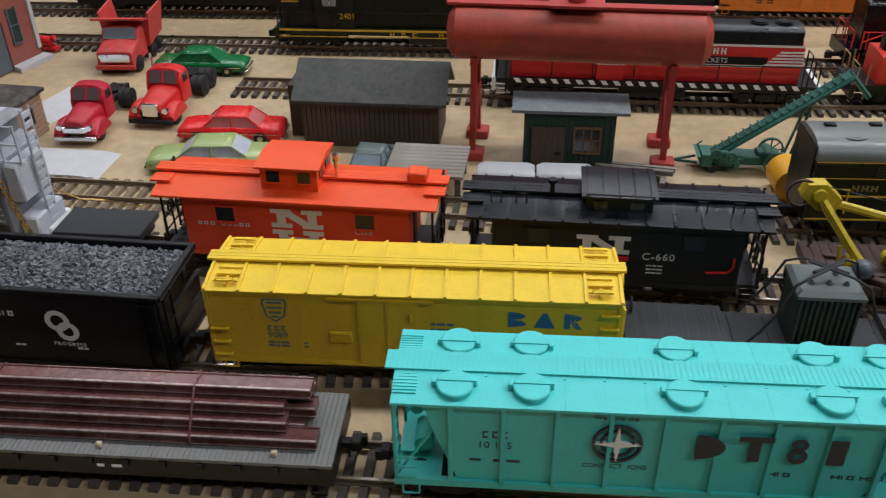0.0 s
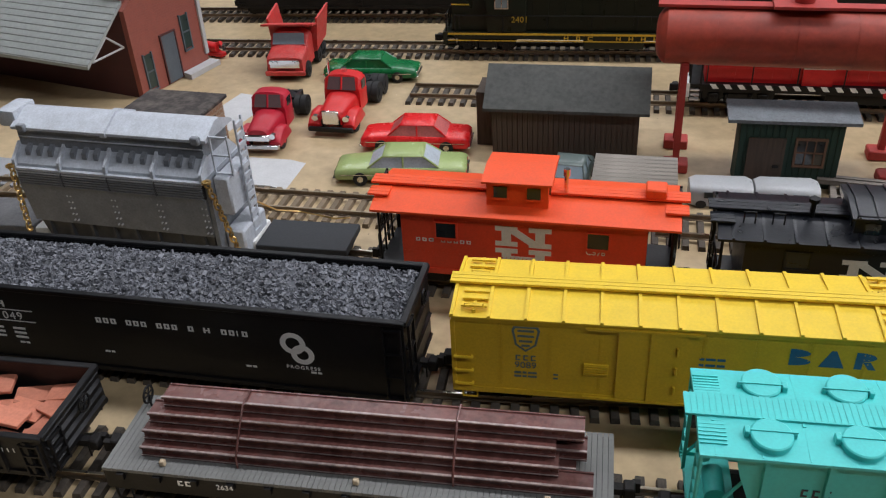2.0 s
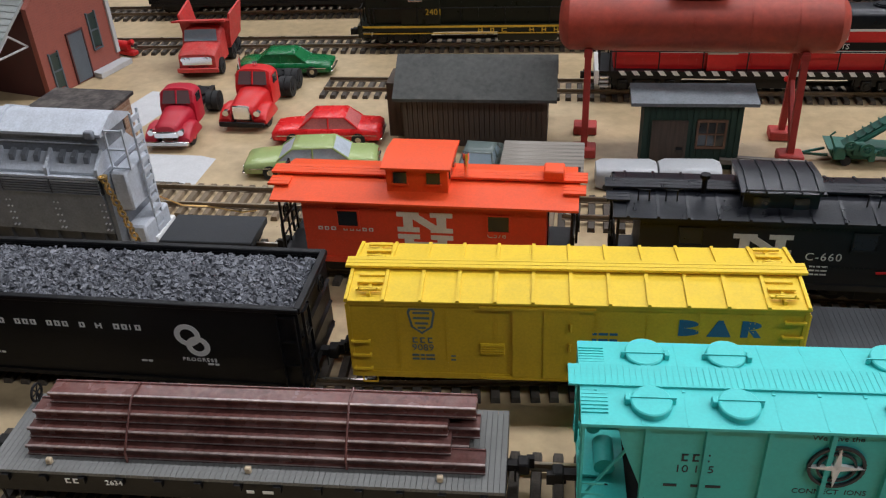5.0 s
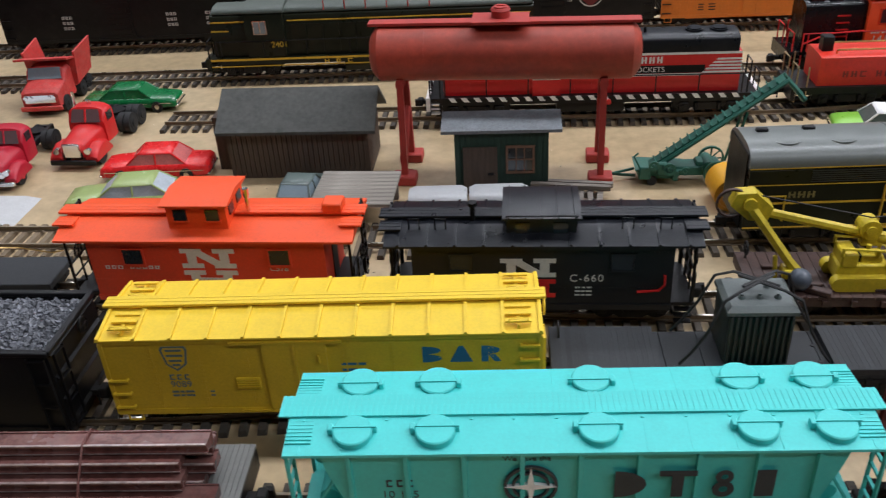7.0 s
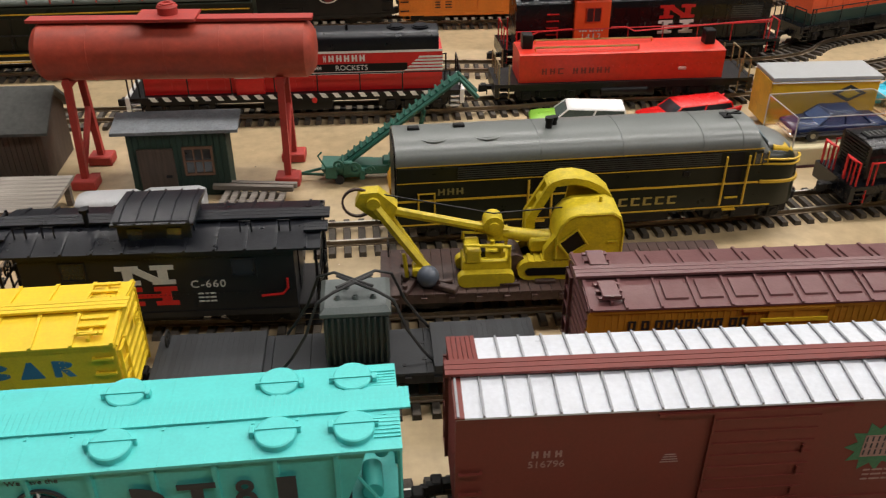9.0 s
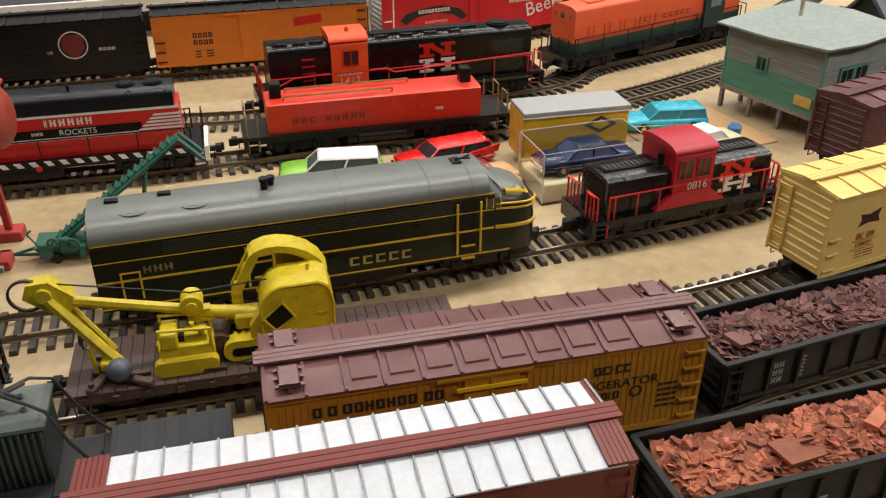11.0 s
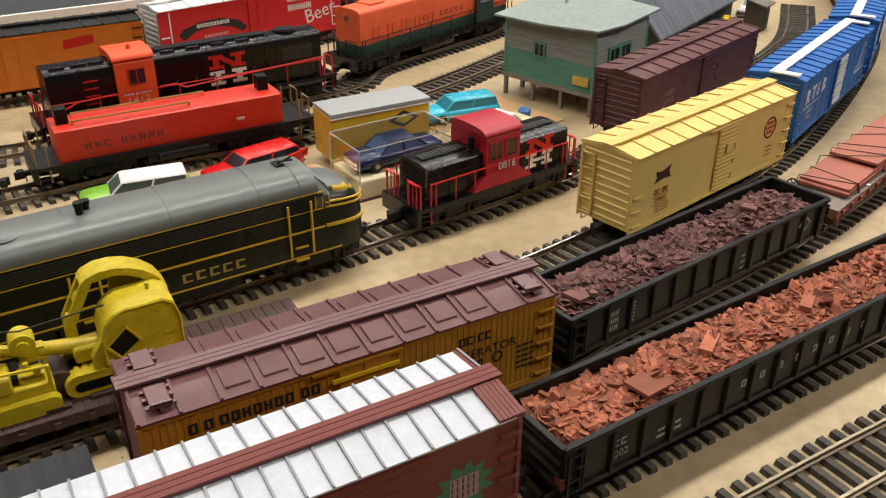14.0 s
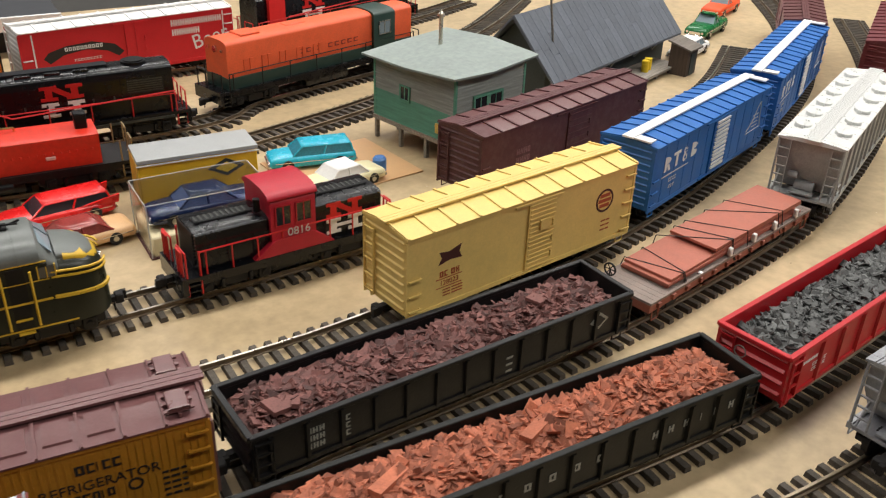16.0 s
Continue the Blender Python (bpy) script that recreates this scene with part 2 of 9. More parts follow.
GRILLE = mat("dark_grille_metal", (0.045, 0.048, 0.042), 0.35, var=0.2, bump=0.02)
FROOF = mat("grey_green_roof", (0.155, 0.168, 0.160), 0.33, var=0.10, bump=0.04)
HOPGREY = mat("weathered_grey_hopper", (0.30, 0.31, 0.33), 0.5, var=0.2, dust=0.18, dustcol=(0.13, 0.12, 0.12))
SLATGREY = mat("pale_grey_deck", (0.185, 0.185, 0.175), 0.7, var=0.15, piece=0.05)
DECKDARK = mat("dark_grey_deck", (0.024, 0.026, 0.029), 0.7, var=0.25, piece=0.2)
STEELLOAD = mat("rusty_brown_steel", (0.115, 0.044, 0.037), 0.24, var=0.5, scale=60, dust=0.4, dustcol=(0.22, 0.13, 0.115), piece=0.25)
# Highlights on the beam edges, built as strips of paler metal.
STEELEDGE = mat("steel_edge_highlight", (0.40, 0.32, 0.30), 0.3, var=0.6, scale=60, metal=0.4, dust=0.5, dustcol=(0.09, 0.04, 0.035))
DULLHEAD = mat("dull_brown_railhead", (0.30, 0.25, 0.18), 0.45, metal=0.9, var=0.25, bump=0.05)
# Pale colour stands for reflections along the clear box's moulded edges.
BOXEDGE = mat("plastic_edge_highlight", (0.55, 0.55, 0.51), 0.15, var=0.1, bump=0)
SHEETRED = mat("rust_red_sheet", (0.40, 0.125, 0.082), 0.6, var=0.14, bump=0.06, dust=0.15, dustcol=(0.28, 0.11, 0.08))
PLATEDECK = mat("grey_brown_deck", (0.23, 0.185, 0.16), 0.75, var=0.25, dust=0.2, dustcol=(0.30, 0.16, 0.12))
COAL = mat("grey_black_coal", (0.125, 0.13, 0.146), 0.45, var=0.4, bump=0.3, island=0.5)
SCRAP = mat("orange_brown_chips", (0.34, 0.105, 0.055), 0.75, var=0.3, bump=0.3, island=0.5)
SCRAPDARK = mat("plum_brown_chips", (0.135, 0.054, 0.046), 0.7, var=0.35, bump=0.3, island=0.55)
SCRAPGREY = mat("dark_grey_chips", (0.075, 0.078, 0.075), 0.5, var=0.35, bump=0.2, island=0.7)
BRICKCLAY = mat("terracotta_slab", (0.52, 0.185, 0.11), 0.7, var=0.15, bump=0.2, piece=0.15)
PLATE = mat("red_brown_plate", (0.27, 0.085, 0.055), 0.65, var=0.12, bump=0.1)
CLEAR = glass("clear_plastic")
PANE = mat("dark_window_pane", (0.02, 0.025, 0.03), 0.08, var=0.1, bump=0, spec=0.8)
PALEPANE = mat("pale_window_pane", (0.25, 0.32, 0.36), 0.1, var=0.1, bump=0, spec=0.8)
CHROME = mat("chrome", (0.8, 0.8, 0.82), 0.15, metal=1.0, var=0.05, bump=0)
RUBBER = mat("black_rubber", (0.015, 0.015, 0.015), 0.75, var=0.3)
ROOFCARD = mat("slate_grey_card", (0.072, 0.074, 0.068), 0.8, var=0.35, scale=50, dust=0.3, dustcol=(0.13, 0.13, 0.115))
BROWNBOARD = grained("brown_boards", (0.090, 0.062, 0.044), (0.06, 0.042, 0.031), stretch=(14, 14, 1), piece=0.06)
GREENBOARD = grained("green_boards", (0.019, 0.050, 0.033), (0.012, 0.030, 0.022), stretch=(14, 14, 1), piece=0.06)
DECKWOOD = grained("grey_wood", (0.30, 0.27, 0.23), (0.17, 0.15, 0.125))
PALLET = grained("old_grey_timber", (0.21, 0.18, 0.15), (0.10, 0.085, 0.07))
def bricked(m, mortar, scale=150.0):
    """Adds faint courses of small bricks to a wall material, laid over the y-z plane of a thing."""
    nt = m.node_tree
    bs = nt.nodes["Principled BSDF"]
    co, sep, com, br = nt.nodes.new("ShaderNodeTexCoord"), nt.nodes.new("ShaderNodeSeparateXYZ"), nt.nodes.new("ShaderNodeCombineXYZ"), nt.nodes.new("ShaderNodeTexBrick")
    add = nt.nodes.new("ShaderNodeMath")
    nt.links.new(co.outputs["Object"], sep.inputs["Vector"])
    nt.links.new(sep.outputs["X"], add.inputs[0])
    nt.links.new(sep.outputs["Y"], add.inputs[1])
    nt.links.new(add.outputs[0], com.inputs["X"])
    nt.links.new(sep.outputs["Z"], com.inputs["Y"])
    nt.links.new(com.outputs["Vector"], br.inputs["Vector"])
    br.inputs["Scale"].default_value = scale
    br.inputs["Mortar Size"].default_value = 0.03
    mix = nt.nodes.new("ShaderNodeMix")
    mix.data_type = "RGBA"
    old = bs.inputs["Base Color"].links[0].from_socket
    nt.links.new(br.outputs["Fac"], mix.inputs["Factor"])
    nt.links.new(old, mix.inputs["A"])
    mix.inputs["B"].default_value = (*mortar, 1)
    nt.links.new(mix.outputs["Result"], bs.inputs["Base Color"])
    return m


BRICK = mat("brick_red_wall", (0.30, 0.085, 0.06), 0.75, var=0.22, scale=180, bump=0.3)
BRICKDARK = mat("dark_wine_wall", (0.085, 0.026, 0.024), 0.75, var=0.22, scale=180, bump=0.3)
CONCRETE = mat("pale_concrete_card", (0.50, 0.50, 0.50), 0.8, var=0.1)
PALEWALL = bricked(mat("tan_brick_wall", (0.36, 0.22, 0.13), 0.8, var=0.2, scale=200), (0.42, 0.34, 0.26))
bricked(BRICK, (0.30, 0.095, 0.07))
CORRUGATED = mat("grey_corrugated_roof", (0.36, 0.38, 0.36), 0.55, var=0.14, scale=40)
MACHGREEN = mat("machine_green", (0.022, 0.12, 0.085), 0.5, var=0.2)
# Dark yellow patches stand in for shadows among the machines' parts.
EQUIPYELLOW = mat("equipment_yellow", (0.60, 0.46, 0.016), 0.45, var=0.2, dust=0.4, dustcol=(0.22, 0.15, 0.012))
TRANSF = mat("dark_grey_green_case", (0.026, 0.036, 0.033), 0.42, var=0.2)
TRANSFTOP = mat("pale_grey_green_cover", (0.105, 0.122, 0.118), 0.45, var=0.15)
CABLE = mat("black_cable", (0.02, 0.02, 0.02), 0.55, var=0.2)
RUSTDECK = mat("rusty_plum_deck", (0.055, 0.030, 0.025), 0.55, var=0.45, scale=60, dust=0.3, dustcol=(0.15, 0.075, 0.05))


# ---- structure: table, room ----
def setting(name, shape, material, label, category):
    return tagged(new(name, mesh_of(name, shape, material)), label, category, kind="structure")


setting("tabletop", Shape().box(-900, 2000, 240, 1120, -30, 0), TABLE, "tan painted board top of a model railway layout", "tabletop")
PLASTER = mat("grey_plaster", (0.20, 0.195, 0.185), 0.85, var=0.08, scale=4)
LINO = mat("grey_floor_tiles", (0.20, 0.20, 0.20), 0.6, var=0.2, scale=5)
DARKWALL = mat("dark_wall_board", (0.03, 0.032, 0.038), 0.7, var=0.2, scale=8)
setting("floor", Shape().box(-3200, 4200, -3000, 3800, FLOOR * 1000 - 50, FLOOR * 1000), LINO, "grey tiled room floor under the layout", "floor")
setting("ceiling", Shape().box(-3200, 4200, -3000, 3800, CEILING * 1000 + 40, CEILING * 1000 + 120), PLASTER, "plain grey room ceiling", "ceiling")
setting("wall_north", Shape().box(-3200, 4200, 3800, 3900, FLOOR * 1000, CEILING * 1000 + 40), PLASTER, "plain grey room wall", "wall")
setting("wall_south", Shape().box(-3200, 4200, -3100, -3000, FLOOR * 1000, CEILING * 1000 + 40), PLASTER, "plain grey room wall", "wall")
setting("wall_west", Shape().box(-3300, -3200, -3000, 3800, FLOOR * 1000, CEILING * 1000 + 40), PLASTER, "plain grey room wall", "wall")
setting("wall_east", Shape().box(4200, 4300, -3000, 3800, FLOOR * 1000, CEILING * 1000 + 40), PLASTER, "plain grey room wall", "wall")

# dark board with a pale edge behind the rearmost track
shelf = thing("backing_shelf", 0.0, 0.0, 0.0, 0, "dark grey shelf board with a worn white front edge", "shelf")
part("shelf_board", Shape().box(-500, 600, 985, 1115, 22, 30), DARKWALL, shelf)
part("edge_strip", Shape().box(-500, 600, 981, 984.7, 21, 32), WHITE, shelf, "worn white edging strip")
part("shelf_riser", Shape().box(-500, 600, 1000, 1010, 0.2, 21.8), DARKWALL, shelf)

# fluorescent ceiling lamps
for lx, ly, watts in LAMPS:
    lamp = thing("ceiling_lamp", lx, ly, CEILING, 0, "white fluorescent ceiling fixture, lit", "lamp", "ceiling lamps")
    part("housing", Shape().cbox(-620, 620, -90, 90, -18, 39, 6), WHITE, lamp)
    ld = bpy.data.lights.new("tube_light", "AREA")
    ld.shape, ld.size, ld.size_y = "RECTANGLE", 1.2, 0.16
    ld.energy, ld.color = watts, (1.0, 0.975, 0.945)
    lo = new("tube_light", ld)
    lo.parent = lamp
    lo.matrix_basis = pose(0, 0, -0.022)


# ---- rolling stock helpers ----
wheel_mesh = mesh_of("wheel", Shape().cyl((0, -1.2, 0), (0, 0.9, 0), 5.2, 16).cyl((0, 0.9, 0), (0, 1.5, 0), 6.0, 16).cyl((0, -1.7, 0), (0, -1.2, 0), 2.0, 8), RUNNING)


def frame_mesh():
    s = Shape()
    for y in (-11.5, 11.5):
        s.prism([(-14, 5.2), (-12.5, 7.6), (-5, 8.6), (5, 8.6), (12.5, 7.6), (14, 5.2), (8, 4.4), (4.5, 2.0), (-4.5, 2.0), (-8, 4.4)], "y", y - 1, y + 1)
        s.box(-3.2, 3.2, y - 1.6, y + 1.6, 2.6, 7.6)
        for x in (-11.5, 11.5):
            s.cbox(x - 2, x + 2, y - 1.7, y + 1.7, 4, 7, 0.4, 1)
    s.box(-3, 3, -11, 11, 4.5, 8.4)
    return s


truck_mesh = mesh_of("truck", frame_mesh(), RUNNING)


def loco_frame_mesh():
    s = Shape()
    for y in (-12, 12):
        s.cbox(-20, 20, y - 1.3, y + 1.3, 4.5, 9.5, 0.5, 1)
        for x in (-13.5, 13.5):
            s.cbox(x - 3, x + 3, y - 2.2, y + 2.2, 2.6, 8.5, 0.6, 1)
            s.cyl((x, y - 2.8, 5.4), (x, y + 2.8, 5.4), 1.4, 8)
        s.prism([(-8, 8), (-5, 3.5), (5, 3.5), (8, 8)], "y", y - 1.8, y + 1.8)
        for x in (-6.5, 6.5):
            s.cyl((x, y - 2.2, 4), (x, y - 2.2, 8), 1.2, 6)
    s.box(-18, 18, -10, 10, 5, 10)
    return s


loco_truck_mesh = mesh_of("truck", loco_frame_mesh(), BLACK)
coupler_mesh = mesh_of("coupler", Shape().box(-6, 3, -1.4, 1.4, 5.2, 7.6).cbox(3, 6.5, -2.2, 2.4, 4.2, 8.6, 0.5, 1).box(5.6, 8, 0.8, 2.6, 4.4, 8.4).cyl((2.4, -1.4, 1), (2.4, -1.4, 6), 0.35, 5), RUNNING)


def trucks(parent, xs, wheelbase=10, loco=False):
    for x in xs:
        t = part("truck", loco_truck_mesh if loco else truck_mesh, None, parent, at=mm(x, 0, 0))
        for dx in (-wheelbase, wheelbase):
            for y, turn in ((-8.6, 0), (8.6, 180)):
                part("wheel", wheel_mesh, None, t, at=mm(dx, y, 5.2, 0, 0, turn))


def couplers(parent, half):
    part("coupler", coupler_mesh, None, parent, at=mm(half, 0, 0))
    part("coupler", coupler_mesh, None, parent, at=mm(-half, 0, 0, 0, 0, 180))


def words(body, size, parent, at, material, label="", spacing=1.0, widen=1.0, name="lettering"):
    """Raised lettering as a thin mesh; at is its pose, size its height in millimetres."""
    cu = bpy.data.curves.new("lettering", "FONT")
    cu.body, cu.size, cu.extrude, cu.space_character, cu.resolution_u = body, size / 700, 0.00006, spacing, 3
    cu.align_x = "CENTER"
    tmp = bpy.data.objects.new("lettering", cu)
    scene.collection.objects.link(tmp)
    me = bpy.data.meshes.new_from_object(tmp.evaluated_get(bpy.context.evaluated_depsgraph_get()))
    bpy.data.objects.remove(tmp)
    me.materials.clear()
    me.materials.append(material)
    ob = part(name, me, material, parent, label, at @ Matrix.Diagonal((widen, 1, 1, 1)))
    return ob


def near_side(x, y, z):
    """Pose of writing on the side of a thing that looks towards minus y."""
    return mm(x, y, z, 90, 0, 0)


def bars(parent, x, y, z, widths, h, material, gap=0.8, name="marking", label=""):
    """A row of plain blocks in the place of writing, centred at x, on a face at y."""
    s = Shape()
    total = sum(abs(w) for w in widths) + gap * (len(widths) - 1)
    at = x - total / 2
    for k, w in enumerate(widths):
        y0, y1 = y - 0.08, y + 0.05
        if w > 0 and h >= 1.4 and w < 6:
            t = min(0.34 * w, 0.3 * h)
            s.box(at, at + t, y0, y1, z, z + h)
            if w > 1.3:
                kind = (3 * k + int(10 * w)) % 3
                if kind != 1:
                    s.box(at + w - t, at + w, y0, y1, z, z + h)
                s.box(at + t, at + w - (t if kind != 1 else 0), y0, y1, z + h * (0.4 if kind == 0 else 0.8), z + h * (0.6 if kind == 0 else 1.0))
                if kind:
                    s.box(at + t, at + w - (t if kind == 2 else 0), y0, y1, z, z + h * 0.2)
        elif w > 0:
            s.box(at, at + w, y0, y1, z, z + h)
        at += abs(w) + gap
    return part(name, s, material, parent, label)


def ladder(parent, x, y, z0, z1, wide, material, axis="x", n=5):
    """Rungs and two stiles just off a face at (x, y)."""
    s = Shape()
    for i in range(n):
        z = z0 + (z1 - z0) * i / (n - 1)
        if axis == "x":
            s.box(x - wide / 2, x + wide / 2, y - 0.45, y + 0.45, z - 0.3, z + 0.3)
        else:
            s.box(x - 0.45, x + 0.45, y - wide / 2, y + wide / 2, z - 0.3, z + 0.3)
    for d in (-wide / 2, wide / 2):
        if axis == "x":
            s.box(x + d - 0.3, x + d + 0.3, y - 0.5, y + 0.5, z0 - 0.8, z1 + 0.8)
        else:
            s.box(x - 0.5, x + 0.5, y + d - 0.3, y + d + 0.3, z0 - 0.8, z1 + 0.8)
    return part("ladder", s, material, parent)


def brake_wheel(parent, x, y, z, material, axis="x", r=3.2):
    s = Shape().ring((x, y, z), axis, r, r - 0.6, 0.6, 16)
    for k in range(3):
        a = math.pi * k / 3
        u, v = (r - 0.2) * math.cos(a), (r - 0.2) * math.sin(a)
        d = 0.3
        p = {"x": ((x + d, y + u, z + v), (x + d, y - u, z - v)), "z": ((x + u, y + v, z + d), (x - u, y - v, z + d))}[axis]
        s.cyl(p[0], p[1], 0.25, 5)
    return part("brake_wheel", s, material, parent)


def stirrups(parent, half, width, z, material):
    for sx in (-1, 1):
        for sy in (-1, 1):
            x, y = sx * (half - 5), sy * (width / 2 - 0.6)
            part("step", Shape().tube([(x - 2.6, y, z + 0.4), (x - 2.4, y, z - 4.5), (x + 2.4, y, z - 4.5), (x + 2.6, y, z + 0.4)], 0.4, 4), material, parent)


def boxcar(name, a, b, label, sill, eave, width, side, roof, end=None, roof_ribs=12, rise=2.6, walk=None, walk_wide=5.6, corner=None, door=None, door_x=0.0, door_w=20.0,
           door_ribs=True, end_ribs=9, grabs=False, rib_w=0.55, rivets=0, panel=None, group="freight cars", walk_over=2.5, category="boxcar", ribs_side=0, hatches=False, rib_mat=None, far_door=True, door_n=8, corner_len=(0, 0)):
    ob, L = on_track(name, a, b, label, category, group)
    h, w = L / 2, width / 2
    end, walk, corner, door = end or side, walk or roof, corner or roof, door or side
    s = Shape().box(-h, h, -w, w, sill, eave)
    s.box(-h + 18, h - 18, -w + 0.6, w - 0.6, sill - 2.2, sill + 0.4)
    part("body", s, side, ob)
    # thin eave band, sill channel and end posts
    s = Shape().box(-h - 0.2, h + 0.2, -w - 0.5, -w + 0.3, eave - 1.4, eave + 0.2).box(-h - 0.2, h + 0.2, w - 0.3, w + 0.5, eave - 1.4, eave + 0.2)
    for sx in (-h, h):
        for sy in (-w, w):
            s.box(sx - 0.7, sx + 0.7, sy - 0.35, sy + 0.35, sill - 1.2, eave - 1.3)
    part("eave_trim", s, side, ob)
    part("sill", Shape().box(-h, h, -w - 0.4, -w + 0.2, sill - 1.4, sill + 0.8).box(-h, h, w - 0.2, w + 0.4, sill - 1.4, sill + 0.8), side, ob)
    part("underframe", Shape().box(-h + 4, h - 4, -4, 4, sill - 5, sill).cbox(-16, 2, 5, 12, sill - 6, sill, 0.6, 1).cyl((6, -9, sill - 3), (20, -9, sill - 3), 2.6, 10), RUNNING, ob)
    # roof as a shallow gable, its panels parted by ribs
    part("roof", Shape().prism([(-w - 0.9, eave), (-w - 0.9, eave + 0.6), (0, eave + rise), (w + 0.9, eave + 0.6), (w + 0.9, eave)], "x", -h - 0.8, h + 0.8), roof, ob)
    slope = (rise - 0.6) / (w + 0.9)
    n = roof_ribs
    for i in range(n + 1):
        x = -h + (2 * h) * i / n
        for sy in (-1, 1):
            pts = [(sy * (w + 0.9), eave + 0.5), (sy * (w + 0.9), eave + 1.3), (sy * (walk_wide / 2 - 0.4), eave + rise - slope * walk_wide / 2 + 0.75), (sy * (walk_wide / 2 - 0.4), eave + rise - slope * walk_wide / 2 - 0.2)]
            part("roof_rib", Shape().prism(pts, "x", x - rib_w, x + rib_w), rib_mat or roof, ob)
    if corner is not roof:
        for sx in (-1, 1):
            x0, x1 = sorted((sx * (h + 0.9), sx * (h - (corner_len[sx > 0] or 2 * h / n * 0.9))))
            part("end_roof_panel", Shape().prism([(-w - 1, eave + 0.2), (-w - 1, eave + 0.75), (0, eave + rise + 0.15), (w + 1, eave + 0.75), (w + 1, eave + 0.2)], "x", x0, x1), corner, ob)
    zt = eave + rise + 0.5
    nb = 3
    for k in range(nb):
        y0 = -walk_wide / 2 + walk_wide * k / nb
        part("running_board", Shape().box(-h - walk_over, h + walk_over, y0 + 0.12, y0 + walk_wide / nb - 0.12, zt, zt + 0.9), walk, ob)
    # corner grab platforms
    for sx in (-1, 1) if grabs else ():
        for sy in (-1, 1):
            s = Shape()
            cx = sx * (h - 7)
            y0, y1 = sorted((sy * (walk_wide / 2 + 0.3), sy * (w - 1)))
            zz = eave + 2.2
            for i in range(3):
                yy = y0 + (y1 - y0) * (i + 0.5) / 3
                s.box(cx - 4.2, cx + 4.2, yy - 0.7, yy + 0.7, zz, zz + 0.7)
            s.box(cx - 0.5, cx + 0.5, y0, y1, zz - 1.6, zz)
            s.tube([(cx - 3, y0 + 1, zz + 0.6), (cx - 3, y0 + 1, zz + 1.8), (cx + 3, y0 + 1, zz + 1.8), (cx + 3, y0 + 1, zz + 0.6)], 0.3, 4)
            if hatches:
                s.cbox(cx - 3, cx + 3, y0 + 1, y1 - 1, zz + 0.7, zz + 1.5, 0.3, 1)
            part("roof_grab" if not hatches else "ice_hatch", s, corner, ob)
    # doors on both sides
    for sy in ((-1, 1) if far_door else (-1,)):
        dz0, dz1 = sill + 0.4, eave - 2
        y0, y1 = sorted((sy * w, sy * (w + 0.9)))
        d = part("door", Shape().box(door_x - door_w / 2, door_x + door_w / 2, y0, y1, dz0, dz1), door, ob)
        s = Shape()
        if door_ribs:
            for i in range(door_n):
                z = dz0 + (dz1 - dz0) * (i + 0.5) / door_n
                s.box(door_x - door_w / 2 + 0.8, door_x + door_w / 2 - 0.8, min(y0, sy * (w + 1.3)), max(y1, sy * (w + 1.3)), z - 0.4, z + 0.4)
        else:
            s.box(door_x - 0.5, door_x + 0.5, min(y0, sy * (w + 1.3)), max(y1, sy * (w + 1.3)), dz0, dz1)
        part("door_rib", s, door, d)
        part("door_rail", Shape().box(door_x - door_w, door_x + door_w * 0.75, sy * (w + 0.6) - 0.6, sy * (w + 0.6) + 0.6, dz1, dz1 + 0.9), side, ob)
        part("door_rail", Shape().box(door_x - door_w, door_x + door_w * 0.75, sy * (w + 0.5) - 0.6, sy * (w + 0.5) + 0.6, dz0 - 1.1, dz0 - 0.2), side, ob)
        for k in (0, 1, 2):
            part("door_handle", Shape().cyl((door_x + door_w * 0.38, sy * (w + 1.4), dz0 + 4 + 8 * k), (door_x + door_w * 0.38, sy * (w + 1.4), dz0 + 7 + 8 * k), 0.45, 6), door, d)
    # side panel seams with rivets
    if rivets:
        s = Shape()
        for i in range(1, rivets):
            x = -h + L * i / rivets
            if abs(x - door_x) > door_w / 2 + 1:
                s.box(x - 0.18, x + 0.18, -w - 0.14, -w + 0.1, sill + 1, eave - 1.5)
                for k in range(16):
                    z = sill + 1.8 + (eave - sill - 4) * k / 15
                    for dx in (-0.7, 0.7):
                        s.box(x + dx - 0.16, x + dx + 0.16, -w - 0.2, -w + 0.1, z - 0.16, z + 0.16)
        part("rivet_seam", s, side, ob)
    if ribs_side:
        board = mesh_of("side_board", Shape().box(-0.22, 0.22, -w - 0.18, -w + 0.1, sill + 0.8, eave - 1.5), side)
        for i in range(ribs_side):
            part("side_board", board, None, ob, at=mm(-h + L * (i + 0.5) / ribs_side, 0, 0))
    # ends: ribs, ladders, brake wheel
    for sx in (-1, 1):
        for i in range(end_ribs):
            z = sill + 3 + (eave - sill - 5) * i / (end_ribs - 1)
            part("end_rib", Shape().prism([(sx * h, z - 0.9), (sx * (h + 0.9), z), (sx * h, z + 0.9)], "y", -w + 2, w - 2), end, ob)
        part("end_panel", Shape().box(min(sx * h, sx * (h + 0.25)), max(sx * h, sx * (h + 0.25)), -w + 0.1, w - 0.1, sill, eave - 0.2), end, ob)
        for k in range(5):
            zr = sill + 2.5 + (eave - sill - 7) * k / 4
            if sx < 0 and k > 2:
                continue
